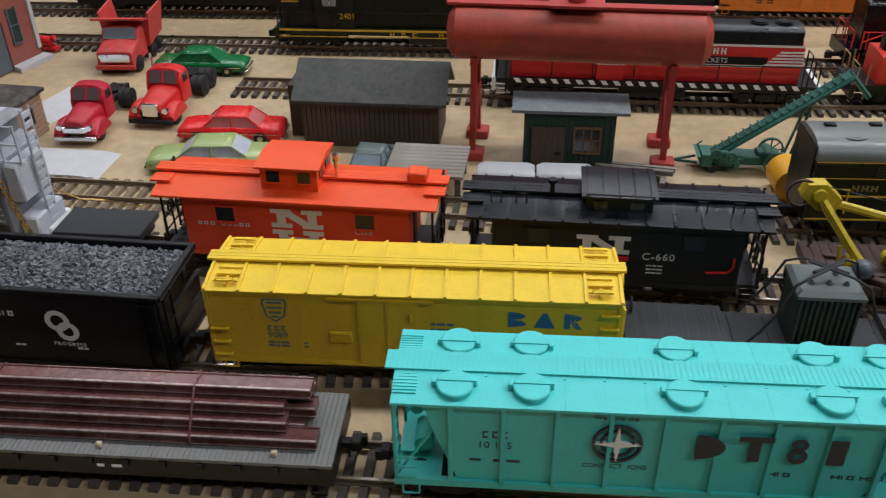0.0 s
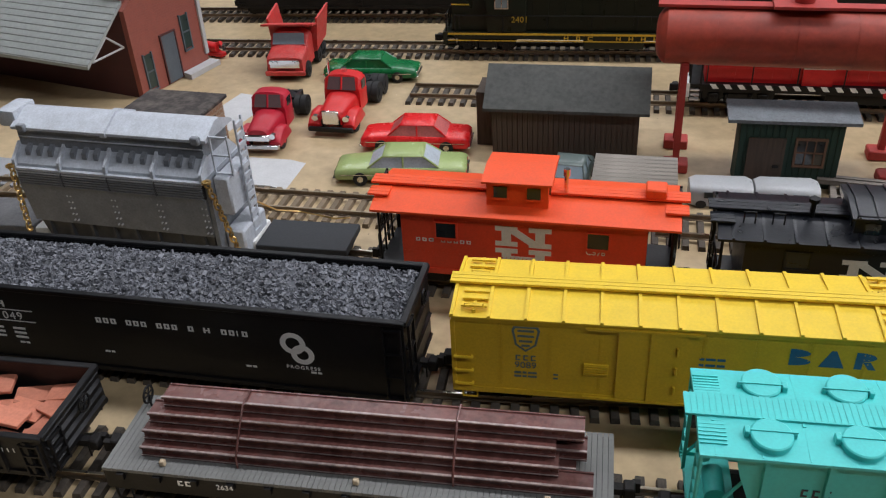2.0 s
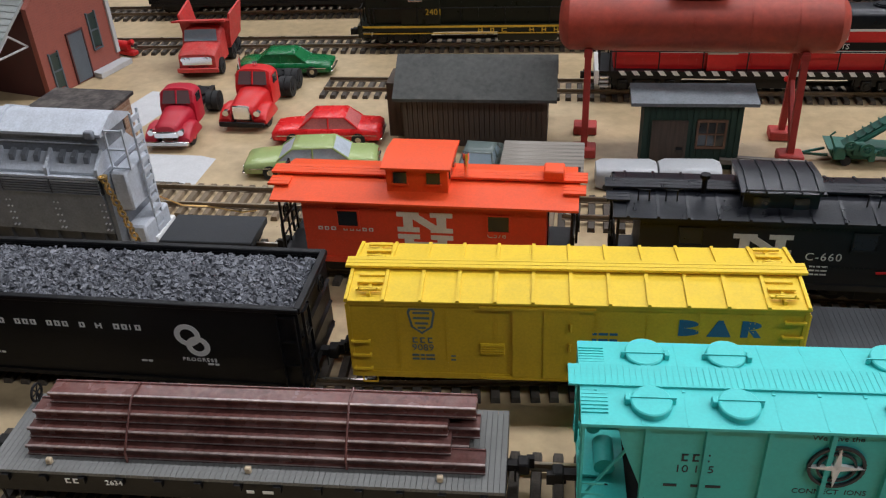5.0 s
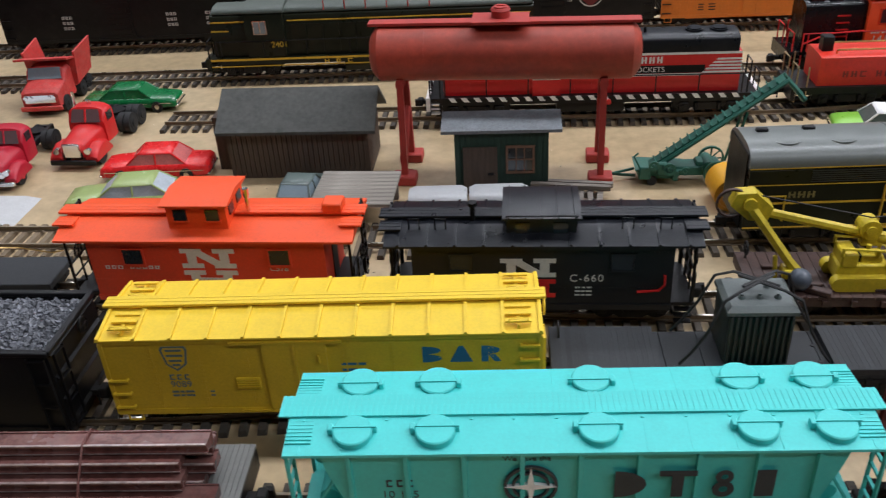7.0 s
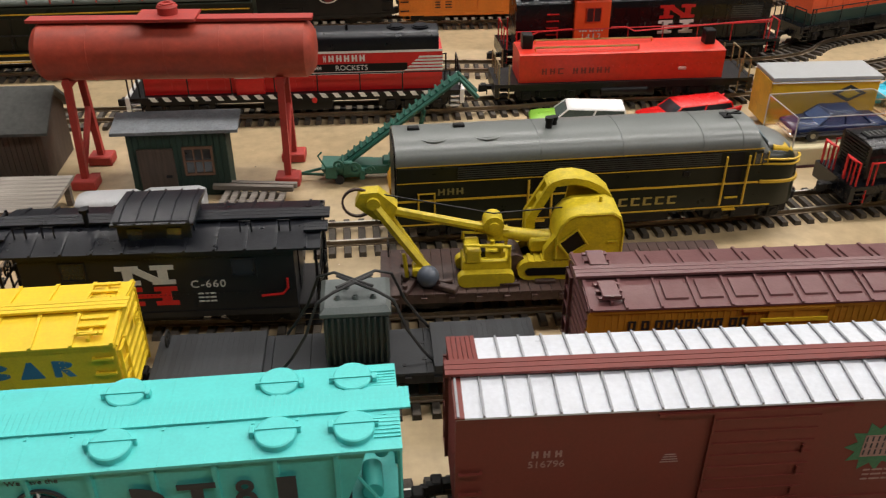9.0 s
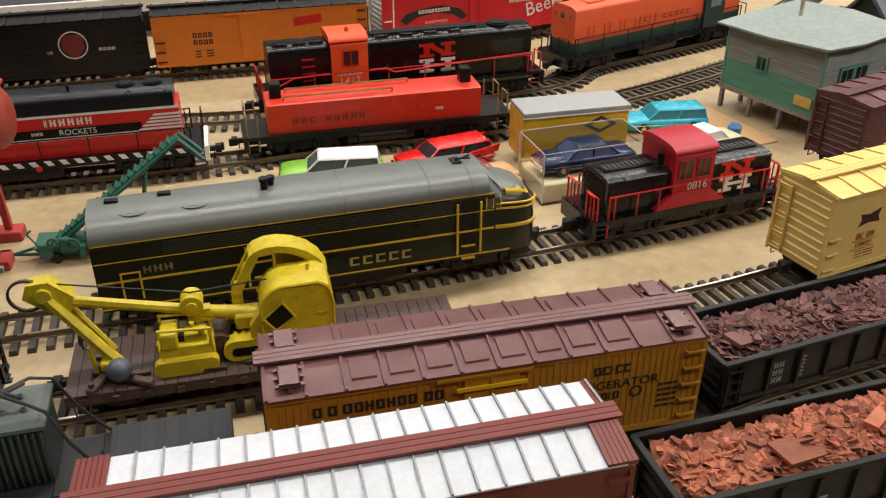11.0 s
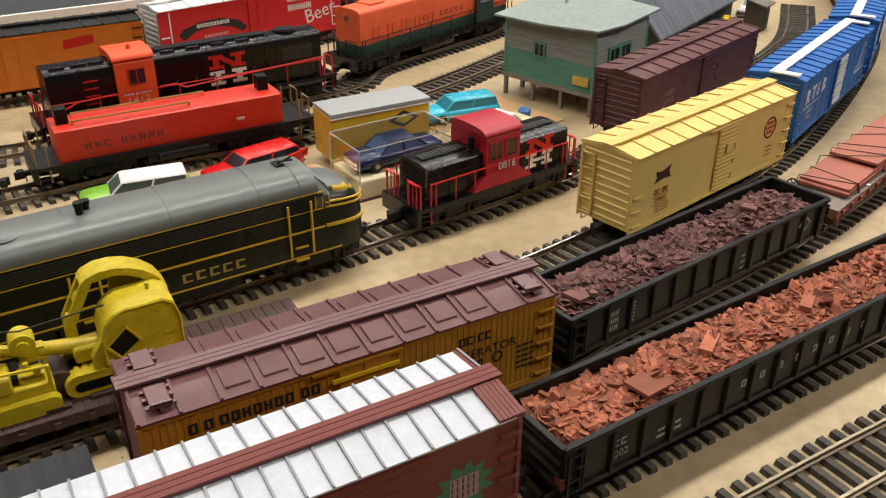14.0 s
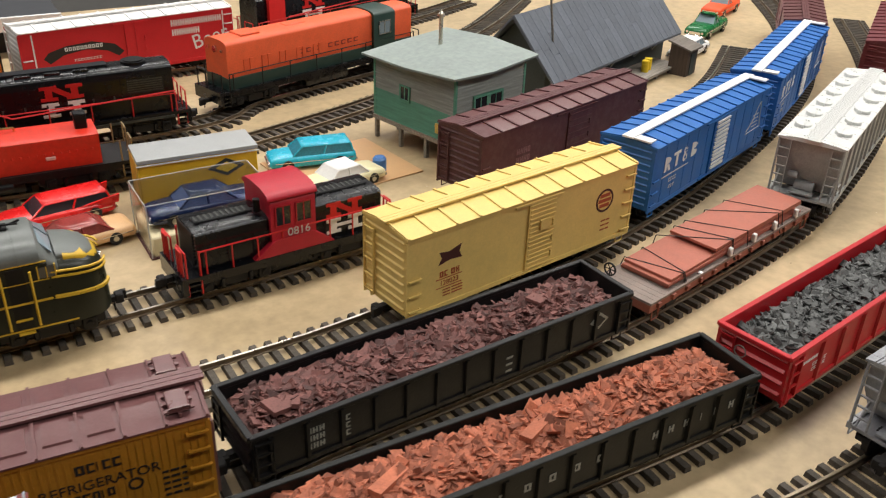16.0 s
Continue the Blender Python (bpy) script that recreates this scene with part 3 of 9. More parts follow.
            part("grab_iron", Shape().box(sx * (h - 3.4) - 3.2, sx * (h - 3.4) + 3.2, -w - 1.5, -w - 0.7, zr - 0.35, zr + 0.35).box(sx * (h - 3.4) - 3.2, sx * (h - 3.4) - 2.5, -w - 0.8, -w, zr - 0.3, zr + 0.3).box(sx * (h - 3.4) + 2.5, sx * (h - 3.4) + 3.2, -w - 0.8, -w, zr - 0.3, zr + 0.3), side if end is MAROON else end, ob)
        ladder(ob, sx * (h - 4.5), w + 0.7, sill + 2, eave - 4, 7, end)
        ladder(ob, sx * (h + 1.3), -sx * (w - 5), sill + 2, eave - 4, 7, end, axis="y")
    brake_wheel(ob, h + 2.2, 5, eave - 5, end)
    stirrups(ob, h, width, sill, side)
    trucks(ob, (-h + 20, h - 20))
    couplers(ob, h)
    return ob, h, w


def chips(name, a, b, width, z, material, label, count, size, flat=0.4, rise=3.0, seed=1, category="load", lumps=(), tumble=0.5):
    """A heap of loose pieces in a wagon, one object; z is its edge height above the rails."""
    rng = np.random.default_rng(seed)
    yaw = math.atan2(b[1] - a[1], b[0] - a[0])
    L, w = math.hypot(b[0] - a[0], b[1] - a[1]) * 1000, width
    verts, faces = [], []

    def height(x, y):
        return z + rise * (1 - (2 * y / w) ** 2) * (0.65 + 0.35 * math.sin(x * 0.11 + seed) * math.cos(x * 0.047 + 2 * seed)) * min(1, (L / 2 - abs(x)) / 9 + 0.15)
    nx, ny = 60, 12
    for i in range(nx + 1):
        for j in range(ny + 1):
            x, y = -L / 2 + L * i / nx, -w / 2 + w * j / ny
            verts.append((x, y, height(x, y) - 0.9))
    for i in range(nx):
        for j in range(ny):
            k = i * (ny + 1) + j
            faces.append((k, k + ny + 1, k + ny + 2, k + 1))
    cube = np.array([(-1, -1, -1), (1, -1, -1), (1, 1, -1), (-1, 1, -1), (-1, -1, 1), (1, -1, 1), (1, 1, 1), (-1, 1, 1)], float)
    cf = ((3, 2, 1, 0), (4, 5, 6, 7), (0, 1, 5, 4), (1, 2, 6, 5), (2, 3, 7, 6), (3, 0, 4, 7))
    for i in range(count):
        x, y = rng.uniform(-L / 2 + 0.3 + size * 0.8, L / 2 - 0.3 - size * 0.8), rng.uniform(-w / 2 + 0.3 + size * 0.7, w / 2 - 0.3 - size * 0.7)
        s = size * rng.uniform(0.4, 1.0) * np.array((rng.uniform(0.6, 1.4), rng.uniform(0.4, 0.9), flat * rng.uniform(0.5, 1.0)))
        rot = np.array(Euler((rng.normal(0, tumble), rng.normal(0, tumble), rng.uniform(0, 6.3))).to_matrix())
        pts = (cube * s * rng.uniform(0.6, 1.0, (8, 1))) @ rot.T + (x, y, height(x, y) + rng.uniform(-0.5, 0.5))
        k = len(verts)
        verts.extend(map(tuple, pts))
        faces.extend(tuple(k + q for q in f) for f in cf)
    for lx, ly, ll, lw, lt, turn, tilt in lumps:
        rot = np.array(Euler((0, radians(tilt), radians(turn))).to_matrix())
        pts = (cube * (ll / 2, lw / 2, lt / 2)) @ rot.T + (lx, ly, height(lx, ly) + 1.2)
        k = len(verts)
        verts.extend(map(tuple, pts))
        faces.extend(tuple(k + q for q in f) for f in cf)
    me = bpy.data.meshes.new(name)
    me.from_pydata([(x / 1000, y / 1000, q / 1000) for x, y, q in verts], [], faces)
    me.materials.append(material)
    ob = new(name, me)
    ob.matrix_basis = pose((a[0] + b[0]) / 2, (a[1] + b[1]) / 2, RAIL, 0, 0, math.degrees(yaw))
    return tagged(ob, label, category, kind="stuff")


def gondola(name, a, b, label, sill, top, width, material, inner, ribs=14, floor_z=None, group="freight cars", deep=False):
    ob, L = on_track(name, a, b, label, "gondola", group)
    h, w, t = L / 2, width / 2, 1.1
    fz = sill + 2 if floor_z is None else floor_z
    part("floor_plate", Shape().box(-h + t, h - t, -w + t, w - t, sill, fz), inner, ob)
    for sy in (-1, 1):
        y0, y1 = sorted((sy * w, sy * (w - t)))
        side = part("side", Shape().box(-h, h, y0, y1, sill - 1, top), material, ob)
        s = Shape()
        for i in range(ribs):
            x = -h + L * (i + 0.5) / ribs
            part("side_rib", Shape().prism([(x - 1.0, sy * w), (x - 0.6, sy * (w + 1.2)), (x + 0.6, sy * (w + 1.2)), (x + 1.0, sy * w)], "z", sill - 0.5, top - 1.6), material, side)
        part("top_rail", Shape().cbox(-h - 0.5, h + 0.5, sy * (w - 0.3) - 1.2, sy * (w - 0.3) + 1.2, top - 1.5, top + 0.3, 0.3, 1), material, side)
        part("side_sill", Shape().box(-h, h, sy * w - 0.7, sy * w + 0.7, sill - 1.4, sill + 0.4), material, side)
    for sx in (-1, 1):
        x0, x1 = sorted((sx * h, sx * (h - t)))
        e = part("end", Shape().box(x0, x1, -w + t, w - t, sill - 1, top), material, ob)
        s = Shape()
        for i in range(4):
            z = sill + 2 + (top - sill - 4) * i / 3
            s.prism([(sx * h, z - 0.9), (sx * (h + 1), z), (sx * h, z + 0.9)], "y", -w + 1, w - 1)
        part("end_rib", s, material, e)
        part("end_rail", Shape().cbox(sx * h - 1.2, sx * h + 1.2, -w, w, top - 1.4, top + 0.5, 0.3, 1), material, e)
        ladder(ob, sx * (h - 4), -w - 1.1, sill, top - 3, 6, material, n=4)
        ladder(ob, sx * (h + 1.2), -sx * (w - 5), sill, top - 3, 6, material, axis="y", n=4)
    brake_wheel(ob, h + 1.6, 4, top - 4.5, material)
    part("underframe", Shape().box(-h + 4, h - 4, -4, 4, sill - 5, sill - 0.1), RUNNING, ob)
    stirrups(ob, h, width, sill, material)
    trucks(ob, (-h + 20, h - 20))
    couplers(ob, h)
    return ob, h, w


def flatcar(name, a, b, label, deck, width, body, planks, plank_n=48, group="freight cars", thick=4.5, gaps=0.25):
    ob, L = on_track(name, a, b, label, "flat car", group)
    h, w = L / 2, width / 2
    part("frame", Shape().box(-h, h, -w + 0.4, w - 0.4, deck - thick, deck - 1.2).box(-h * 0.55, h * 0.55, -5, 5, deck - 7.5, deck - thick), body, ob)
    pm = mesh_of("plank", Shape().box(-L / plank_n / 2 + gaps / 2, L / plank_n / 2 - gaps / 2, -w, w, -1.2, 0), planks)
    for i in range(plank_n):
        part("plank", pm, None, ob, at=mm(-h + L * (i + 0.5) / plank_n, 0, deck))
    s = Shape()
    for i in range(13):
        x = -h + 6 + (L - 12) * i / 12
        for y in (-w - 0.9, w - 0.4):
            part("stake_pocket", Shape().box(x - 1.1, x + 1.1, y, y + 1.3, deck - 3.8, deck - 1.4), body, ob)
    brake_wheel(ob, -h + 3, w - 5, deck + 5, RUNNING)
    part("brake_staff", Shape().cyl((-h + 3.4, w - 5, deck), (-h + 3.4, w - 5, deck + 5), 0.4, 5), RUNNING, ob)
    stirrups(ob, h, width, deck - thick, body)
    trucks(ob, (-h + 19, h - 19))
    couplers(ob, h)
    return ob, h, w


def handrail(parent, pts, material, r=0.4, posts=(), name="handrail"):
    s = Shape().tube(pts, r, 5)
    for p, z in posts:
        s.cyl((p[0], p[1], z), p, r, 5)
    return part(name, s, material, parent)


# ---- first track: front row ----
ob, h, w = gondola("gondola", (-0.135, 0.402), (0.0085, 0.3995), "black model gondola loaded with terracotta slabs", 9, 24, 34, SOOT, SOOT)
bars(ob, h - 14, -w - 0.2, 17, [1.2] * 5, 1.6, WHITE)
rng = random.Random(4)
for i in range(46):
    slab = thing("clay_slab", -0.135 + 0.003 + (i % 11) * 0.0130 + rng.uniform(0, 0.004), 0.391 + (i // 11) * 0.0065 + rng.uniform(-0.001, 0.001),
                 RAIL + 0.0125 + 0.0016 * (i // 11 % 2) + 0.0014 * (i % 3) + rng.uniform(0, 0.0006), rng.uniform(-24, 24), "flat terracotta slab lying in a gondola", "slab", "slabs in the gondola")
    part("slab", Shape().cbox(-6.5, 6.5, -4, 4, -0.7, 0.7, 0.2, 1), BRICKCLAY, slab, at=pose(0, 0, 0, rng.uniform(-9, 9), rng.uniform(-9, 9), 0))

CARDTAN = mat("tan_wood_block", (0.55, 0.44, 0.30), 0.7)
ob, h, w = flatcar("flat_car", (0.025, 0.400), (0.1795, 0.3975), "black model flat car with a pale grey plank deck", 12.5, 33, BLACK, SLATGREY, 92, thick=9, gaps=0.14)
bars(ob, -h + 27, -w - 0.9, 9.0, [1.6, 1.6], 1.9, WHITE)
words("2634", 1.9, ob, near_side(-h + 40, -w - 0.95, 9.0), WHITE, "white road number")
bars(ob, -h + 84, -w - 0.9, 8.4, [2.2, -1.5, 3.2], 1.1, WHITE, 0.5)
for x in (19, 80, 136):
    part("stake_block", Shape().cbox(-0.9, 0.9, -0.8, 0.8, 0, 2.2, 0.3, 1), CARDTAN, ob, "tan block", mm(-h + x, -w + 3.2, 12.5))
for k, (dy, dz, x0, x1) in enumerate(((-8.4, 0, -67, 71), (-1.4, 0, -64, 66), (5.6, 0, -62, 67), (-4.9, 3.7, -67, 61), (2.1, 3.7, -59, 69), (9.0, 3.7, -61, 65), (-1.2, 7.4, -66, 60), (5.8, 7.4, -50, 68), (2.6, 11.1, -62, 68))):
    beam = thing("steel_beam", 0.1025, 0.3995 + 0.0005 + dy / 1000, RAIL + 0.0127 + dz / 1000, -0.9, "rusty brown I-beam stacked on a flat car", "beam", "stacked steel beams")
    part("beam", Shape().prism([(-3.3, 0), (3.3, 0), (3.3, 3.7), (2.8, 3.7), (2.6, 3.3), (-2.6, 3.3), (-2.8, 3.7), (-3.3, 3.7), (-3.3, 2.9), (-2.5, 2.8), (-2.5, 0.7), (-3.3, 0.6)], "x", x0, x1), STEELLOAD, beam)
    part("worn_edge", Shape().box(x0, x1, -3.42, -2.7, 3.5, 3.86).box(x0, x1, -3.42, -2.9, 0.35, 0.62), STEELEDGE, beam, "pale highlight along the flange edge")
for x in (-35, 31):
    tie = thing("binding_wire", 0.1025 + x / 1000, 0.3997, RAIL + 0.0126, -0.9, "thin brown wire round the steel beams", "wire", "binding wires")
    part("wire", Shape().tube([(0, -12.1, 0.2), (0, -12.0, 3.8), (0, -8.5, 7.7), (0, -4.8, 11.3), (0, -0.8, 15.0), (0, 6.2, 15.0), (0, 12.4, 7.6), (0, 12.8, 0.2)], 0.4, 5), STEELLOAD, tie)


def covered_hopper(name, a, b, label, sill, eave, width, roof_m, side_m, hatch_rows, hatch_r=5.5, posts=9, open_end=False):
    """Hopper with sloped ends, side posts, round-hatched roof and a running board."""
    ob, L = on_track(name, a, b, label, "hopper", "freight cars")
    h, w = L / 2, width / 2
    body = [(-h + 19, sill), (-h + 11, eave - 8), (-h + 9, eave), (h - 9, eave), (h - 11, eave - 8), (h - 19, sill)]
    if not open_end:
        body = [(-h + 12, sill), (-h + 2, eave - 11), (-h + 2, eave), (h - 2, eave), (h - 2, eave - 11), (h - 12, sill)]
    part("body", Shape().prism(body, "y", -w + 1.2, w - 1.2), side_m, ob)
    rise = 2.0
    part("roof", Shape().prism([(-w - 0.4, eave - 0.4), (-w - 0.4, eave + 0.5), (-4, eave + rise), (4, eave + rise), (w + 0.4, eave + 0.5), (w + 0.4, eave - 0.4)], "x", -h, h), roof_m, ob)
    for i in range(posts):
        x = -h + 17 + (L - 34) * i / (posts - 1)
        for sy in (-1, 1):
            part("side_post", Shape().prism([(x - 0.8, sy * (w - 1.3)), (x - 0.6, sy * (w - 0.1)), (x + 0.6, sy * (w - 0.1)), (x + 0.8, sy * (w - 1.3))], "z", sill - 1, eave - 0.4), side_m, ob)
    for sy in (-1, 1):
        part("side_sill", Shape().box(-h, h, sy * (w - 1) - 0.9, sy * (w - 1) + 0.9, sill - 2.5, sill), side_m, ob)
    part("running_board", Shape().box(-h - 3, h + 3, -4.2, 4.2, eave + rise + 0.15, eave + rise + 0.6), roof_m, ob)
    bar_me = mesh_of("board_slat", Shape().box(-0.5, 0.5, -4.2, 4.2, -0.3, 0.14), roof_m)
    for i in range(100):
        part("board_slat", bar_me, None, ob, at=mm(-h - 2.4 + (L + 4.8) * i / 99, 0, eave + rise + 0.62))
    for i in range(14):
        x = -h + 4 + (L - 8) * i / 13
        part("board_bracket", Shape().box(x - 0.4, x + 0.4, -5.6, 5.6, eave + rise - 0.5, eave + rise + 0.14), roof_m, ob)
        for sy in (-1, 1):
            part("roof_seam", Shape().solid([(x - 0.2, sy * 5, eave + rise - 0.1), (x + 0.2, sy * 5, eave + rise - 0.1), (x + 0.2, sy * w, eave + 0.7), (x - 0.2, sy * w, eave + 0.7), (x - 0.2, sy * 5, eave + rise - 0.6), (x + 0.2, sy * 5, eave + rise - 0.6), (x + 0.2, sy * w, eave + 0.2), (x - 0.2, sy * w, eave + 0.2)], [(0, 1, 2, 3), (4, 5, 6, 7), (0, 1, 5, 4), (1, 2, 6, 5), (2, 3, 7, 6), (3, 0, 4, 7)]), roof_m, ob)
    hat = mesh_of("hatch", Shape().cyl((0, 0, -0.9), (0, 0, 1.6), hatch_r * 0.97, 28).cyl((0, 0, 1.6), (0, 0, 1.9), hatch_r * 0.97, 28, hatch_r * 0.9).box(-hatch_r - 0.6, hatch_r + 0.9, 0.6, 1.0, 1.7, 2.25)
                  .cbox(-hatch_r - 1.2, -hatch_r + 0.2, -0.4, 2.0, -0.6, 2.3, 0.2, 1).cbox(hatch_r - 0.2, hatch_r + 0.9, 0.3, 1.3, -0.6, 1.7, 0.2, 1), roof_m)
    for x in hatch_rows:
        for sy in (-1, 1):
            part("hatch", hat, None, ob, at=mm(x, sy * (w * 0.60), eave + 1.25, -sy * 4.5, 0, 0 if sy < 0 else 180))
    for sx in (-1, 1):
        xe = sx * (h - 0.6)
        ladder(ob, xe, -w + 4, sill - 1, eave - 1, 6, side_m, axis="y", n=7)
        ladder(ob, xe, w - 4, sill - 1, eave - 1, 6, side_m, axis="y", n=7)
        for k in range(3):
            part("grab_iron", Shape().box(sx * (h - 4) - 3, sx * (h - 4) + 3, -w - 0.5, -w + 0.1, sill + 1 + 4 * k, sill + 1.6 + 4 * k), side_m, ob)
        s = Shape()
        for sy in (-1, 1):
            s.tube([(xe, sy * (w - 1), sill - 2), (xe, sy * (w - 1), eave)], 0.6, 5)
            s.tube([(xe, sy * (w - 3), sill - 1), (sx * (h - 13), sy * (w - 3), eave - 10)], 0.5, 5)
        s.box(min(xe, sx * (h - 14)), max(xe, sx * (h - 14)), -w + 1, w - 1, sill - 2.4, sill - 1.2)
        s.cyl((sx * (h - 8), -5, sill + 3), (sx * (h - 8), 5, sill + 3), 3, 12)
        s.cyl((sx * (h - 5), 4, sill + 9), (sx * (h - 5), 9, sill + 9), 2, 10)
        s.box(min(xe, xe - sx * 6), max(xe, xe - sx * 6), -6, 6, sill + 0.2, sill + 1)
        part("end_frame", s, side_m, ob)
        for i in range(7):
            y = 5.2 + i * 1.3
            for q in (-y, y):
                part("walkway_slat", Shape().box(min(sx * (h - 0.2), sx * (h - 7)), max(sx * (h - 0.2), sx * (h - 7)), q - 0.22, q + 0.22, eave + 1.6 - abs(q) * 0.06, eave + 2.2 - abs(q) * 0.06), roof_m, ob)
    for k in (-1, 0, 1):
        x = k * (L - 34) / 3
        part("bay", Shape().loft([[(x - 17, -w + 2, sill + 1), (x + 17, -w + 2, sill + 1), (x + 17, w - 2, sill + 1), (x - 17, w - 2, sill + 1)], [(x - 6, -7, sill - 8), (x + 6, -7, sill - 8), (x + 6, 7, sill - 8), (x - 6, 7, sill - 8)]]), side_m, ob)
    stirrups(ob, h, width, sill - 2, side_m)
    trucks(ob, (-h + 17, h - 17))
    couplers(ob, h)
    return ob, h, w


MARK = mat("dark_marking", (0.03, 0.035, 0.04), 0.6, var=0.2)
ob, h, w = covered_hopper("covered_hopper", (0.199, 0.3945), (0.355, 0.3925), "turquoise model covered hopper with ten round roof hatches", 12, 42.3, 33, TEAL, TEALSHADE, (-60, -38, 5, 46, 66), open_end=True)


def glyph_blocks(parent, x, y, z, kinds, hgt, material, step, name="marking", label=""):
    """Large solid marks in a row: d = half disc, t = capped bar, e = two discs, i = bar, b = two half discs, a = wedge, r = half disc on a leg."""
    s = Shape()
    y0, y1 = y - 0.1, y + 0.06

    def half(cx, cz, rx, rz):
        s.prism([(cx + rx * math.sin(math.pi * q / 10), cz - rz * math.cos(math.pi * q / 10)) for q in range(11)], "y", y0, y1)
    for k in kinds:
        wd = step * (0.4 if k == "i" else 0.78)
        if k == "i":
            s.box(x, x + wd, y0, y1, z, z + hgt)
        elif k == "t":
            s.box(x, x + wd, y0, y1, z + hgt * 0.8, z + hgt).box(x + wd * 0.34, x + wd * 0.66, y0, y1, z, z + hgt * 0.8)
        elif k == "e":
            s.ring((x + wd * 0.45, y, z + hgt * 0.74), "y", hgt * 0.25, hgt * 0.1, 0.16, 16).ring((x + wd * 0.45, y, z + hgt * 0.27), "y", hgt * 0.3, hgt * 0.12, 0.16, 16)
        elif k == "d":
            half(x + wd * 0.1, z + hgt / 2, wd * 0.85, hgt / 2)
        elif k == "b":
            half(x + wd * 0.1, z + hgt * 0.25, wd * 0.85, hgt * 0.25)
            half(x + wd * 0.1, z + hgt * 0.75, wd * 0.8, hgt * 0.25)
        elif k == "a":
            s.prism([(x, z), (x + wd, z), (x + wd * 0.6, z + hgt), (x + wd * 0.4, z + hgt)], "y", y0, y1)
        else:
            half(x + wd * 0.1, z + hgt * 0.72, wd * 0.8, hgt * 0.28)
            s.box(x + wd * 0.1, x + wd * 0.4, y0, y1, z, z + hgt * 0.44).prism([(x + wd * 0.4, z + hgt * 0.44), (x + wd * 0.7, z + hgt * 0.44), (x + wd * 0.95, z), (x + wd * 0.66, z)], "y", y0, y1)
        x += step * (0.62 if k == "i" else 1.0)
    return part(name, s, material, parent, label)


glyph_blocks(ob, 8, -w + 0.1, 26, "dtei", 9.5, MARK, 12.5, label="large dark block marking")
bars(ob, -h + 30, -w + 1.1, 29.5, [1.6, 1.6, 1.6], 2.6, MARK, 1.2)
words("10 125", 2.6, ob, near_side(-h + 30, -w + 1.15, 25.4), MARK, "dark road number")
bars(ob, -h + 30, -w + 1.1, 20, [3.5, -2, 3, 4], 0.9, MARK)
s = Shape().ring((-13, -w + 0.2, 30), "y", 7.2, 6.4, 0.8, 28).ring((-13, -w + 0.2, 30), "y", 5.0, 4.4, 0.8, 24)
part("emblem", s, MARK, ob, "dark round emblem with a compass star")
s = Shape()
for k in range(4):
    a = math.pi / 2 * k
    s.prism([(-13 + 7 * math.cos(a), 30 + 7 * math.sin(a)), (-13 + 1.3 * math.cos(a + 0.8), 30 + 1.3 * math.sin(a + 0.8)), (-13 - 0.3 * math.cos(a), 30 - 0.3 * math.sin(a)), (-13 + 1.3 * math.cos(a - 0.8), 30 + 1.3 * math.sin(a - 0.8))], "y", -w + 0.05, -w + 1.1)
part("emblem_star", s, WHITE, ob)
words("We have the", 1.7, ob, near_side(-14, -w + 1.15, 38.6), MARK)
words("CONNECT  IONS", 1.7, ob, near_side(-13, -w + 1.15, 19.5), MARK)
for x in (34, 52, 60):
    bars(ob, x, -w + 1.1, 19.5, [2.4, 1.2, 2.0], 1.6, MARK, 0.4)

RIBGREY = mat("dark_grey_seam", (0.30, 0.31, 0.33), 0.4)
ob, h, w = boxcar("boxcar", (0.3705, 0.3963), (0.5040, 0.3893), "boxcar-red model boxcar with a silver ribbed roof", 9, 46.6, 31.5, OXIDE, SILVERROOF, corner=OXIDE, walk=OXIDE, roof_ribs=20,
                  door_x=16, door_w=30, walk_wide=6.4, rib_mat=RIBGREY, rib_w=0.3, corner_len=(1.6, 1.6))
for sx, sy in ((-1, 1), (1, -1)):
    x0, x1 = sorted((sx * (h + 1.0), sx * (h - 7.2)))
    for k in range(6):
        a0 = x0 + (x1 - x0) * k / 6
        z0, z1 = 46.6 + 1.55, 46.6 + 3.3
        part("corner_walk", Shape().prism([(sy * (w + 1), z0 - 0.9), (sy * (w + 1), z0), (sy * 3.4, z1), (sy * 3.4, z1 - 0.9)], "x", a0 + 0.08, a0 + (x1 - x0) / 6 - 0.08), OXIDE, ob)
FADEDPINK = mat("faded_pink_marking", (0.36, 0.22, 0.20), 0.6, var=0.2)
bars(ob, -h + 24, -w - 0.1, 31, [1.8, -0.4, 1.8, -0.4, 1.8], 2.4, FADEDPINK, 0.5)
words("516796", 2.4, ob, near_side(-h + 24, -w - 0.12, 27.4), FADEDPINK, "white road number")
for i in range(4):
    bars(ob, -h + 58, -w - 0.1, 27 + 0.9 * i, [5 - i * 0.6], 0.3, FADEDPINK)
LEAF = mat("leaf_green_marking", (0.045, 0.17, 0.085), 0.6)
pts = []
for k in range(22):
    a, r = 2 * math.pi * k / 22, (9.6 if k % 2 else 6.4)
    pts.append((h - 17 + r * math.cos(a), 29 + r * math.sin(a)))
part("leaf_emblem", Shape().prism(pts, "y", -w - 0.1, -w + 0.05), LEAF, ob, "green leaf-shaped emblem")
part("emblem_panel", Shape().box(h - 21.4, h - 12.6, -w - 0.2, -w + 0.05, 25.2, 33.2), FADEDPINK, ob)
for i in range(3):
    bars(ob, h - 17, -w - 0.2, 26 + 2.5 * i, [1.3] * 5, 1.8, MARK, 0.35, name="emblem_bar")
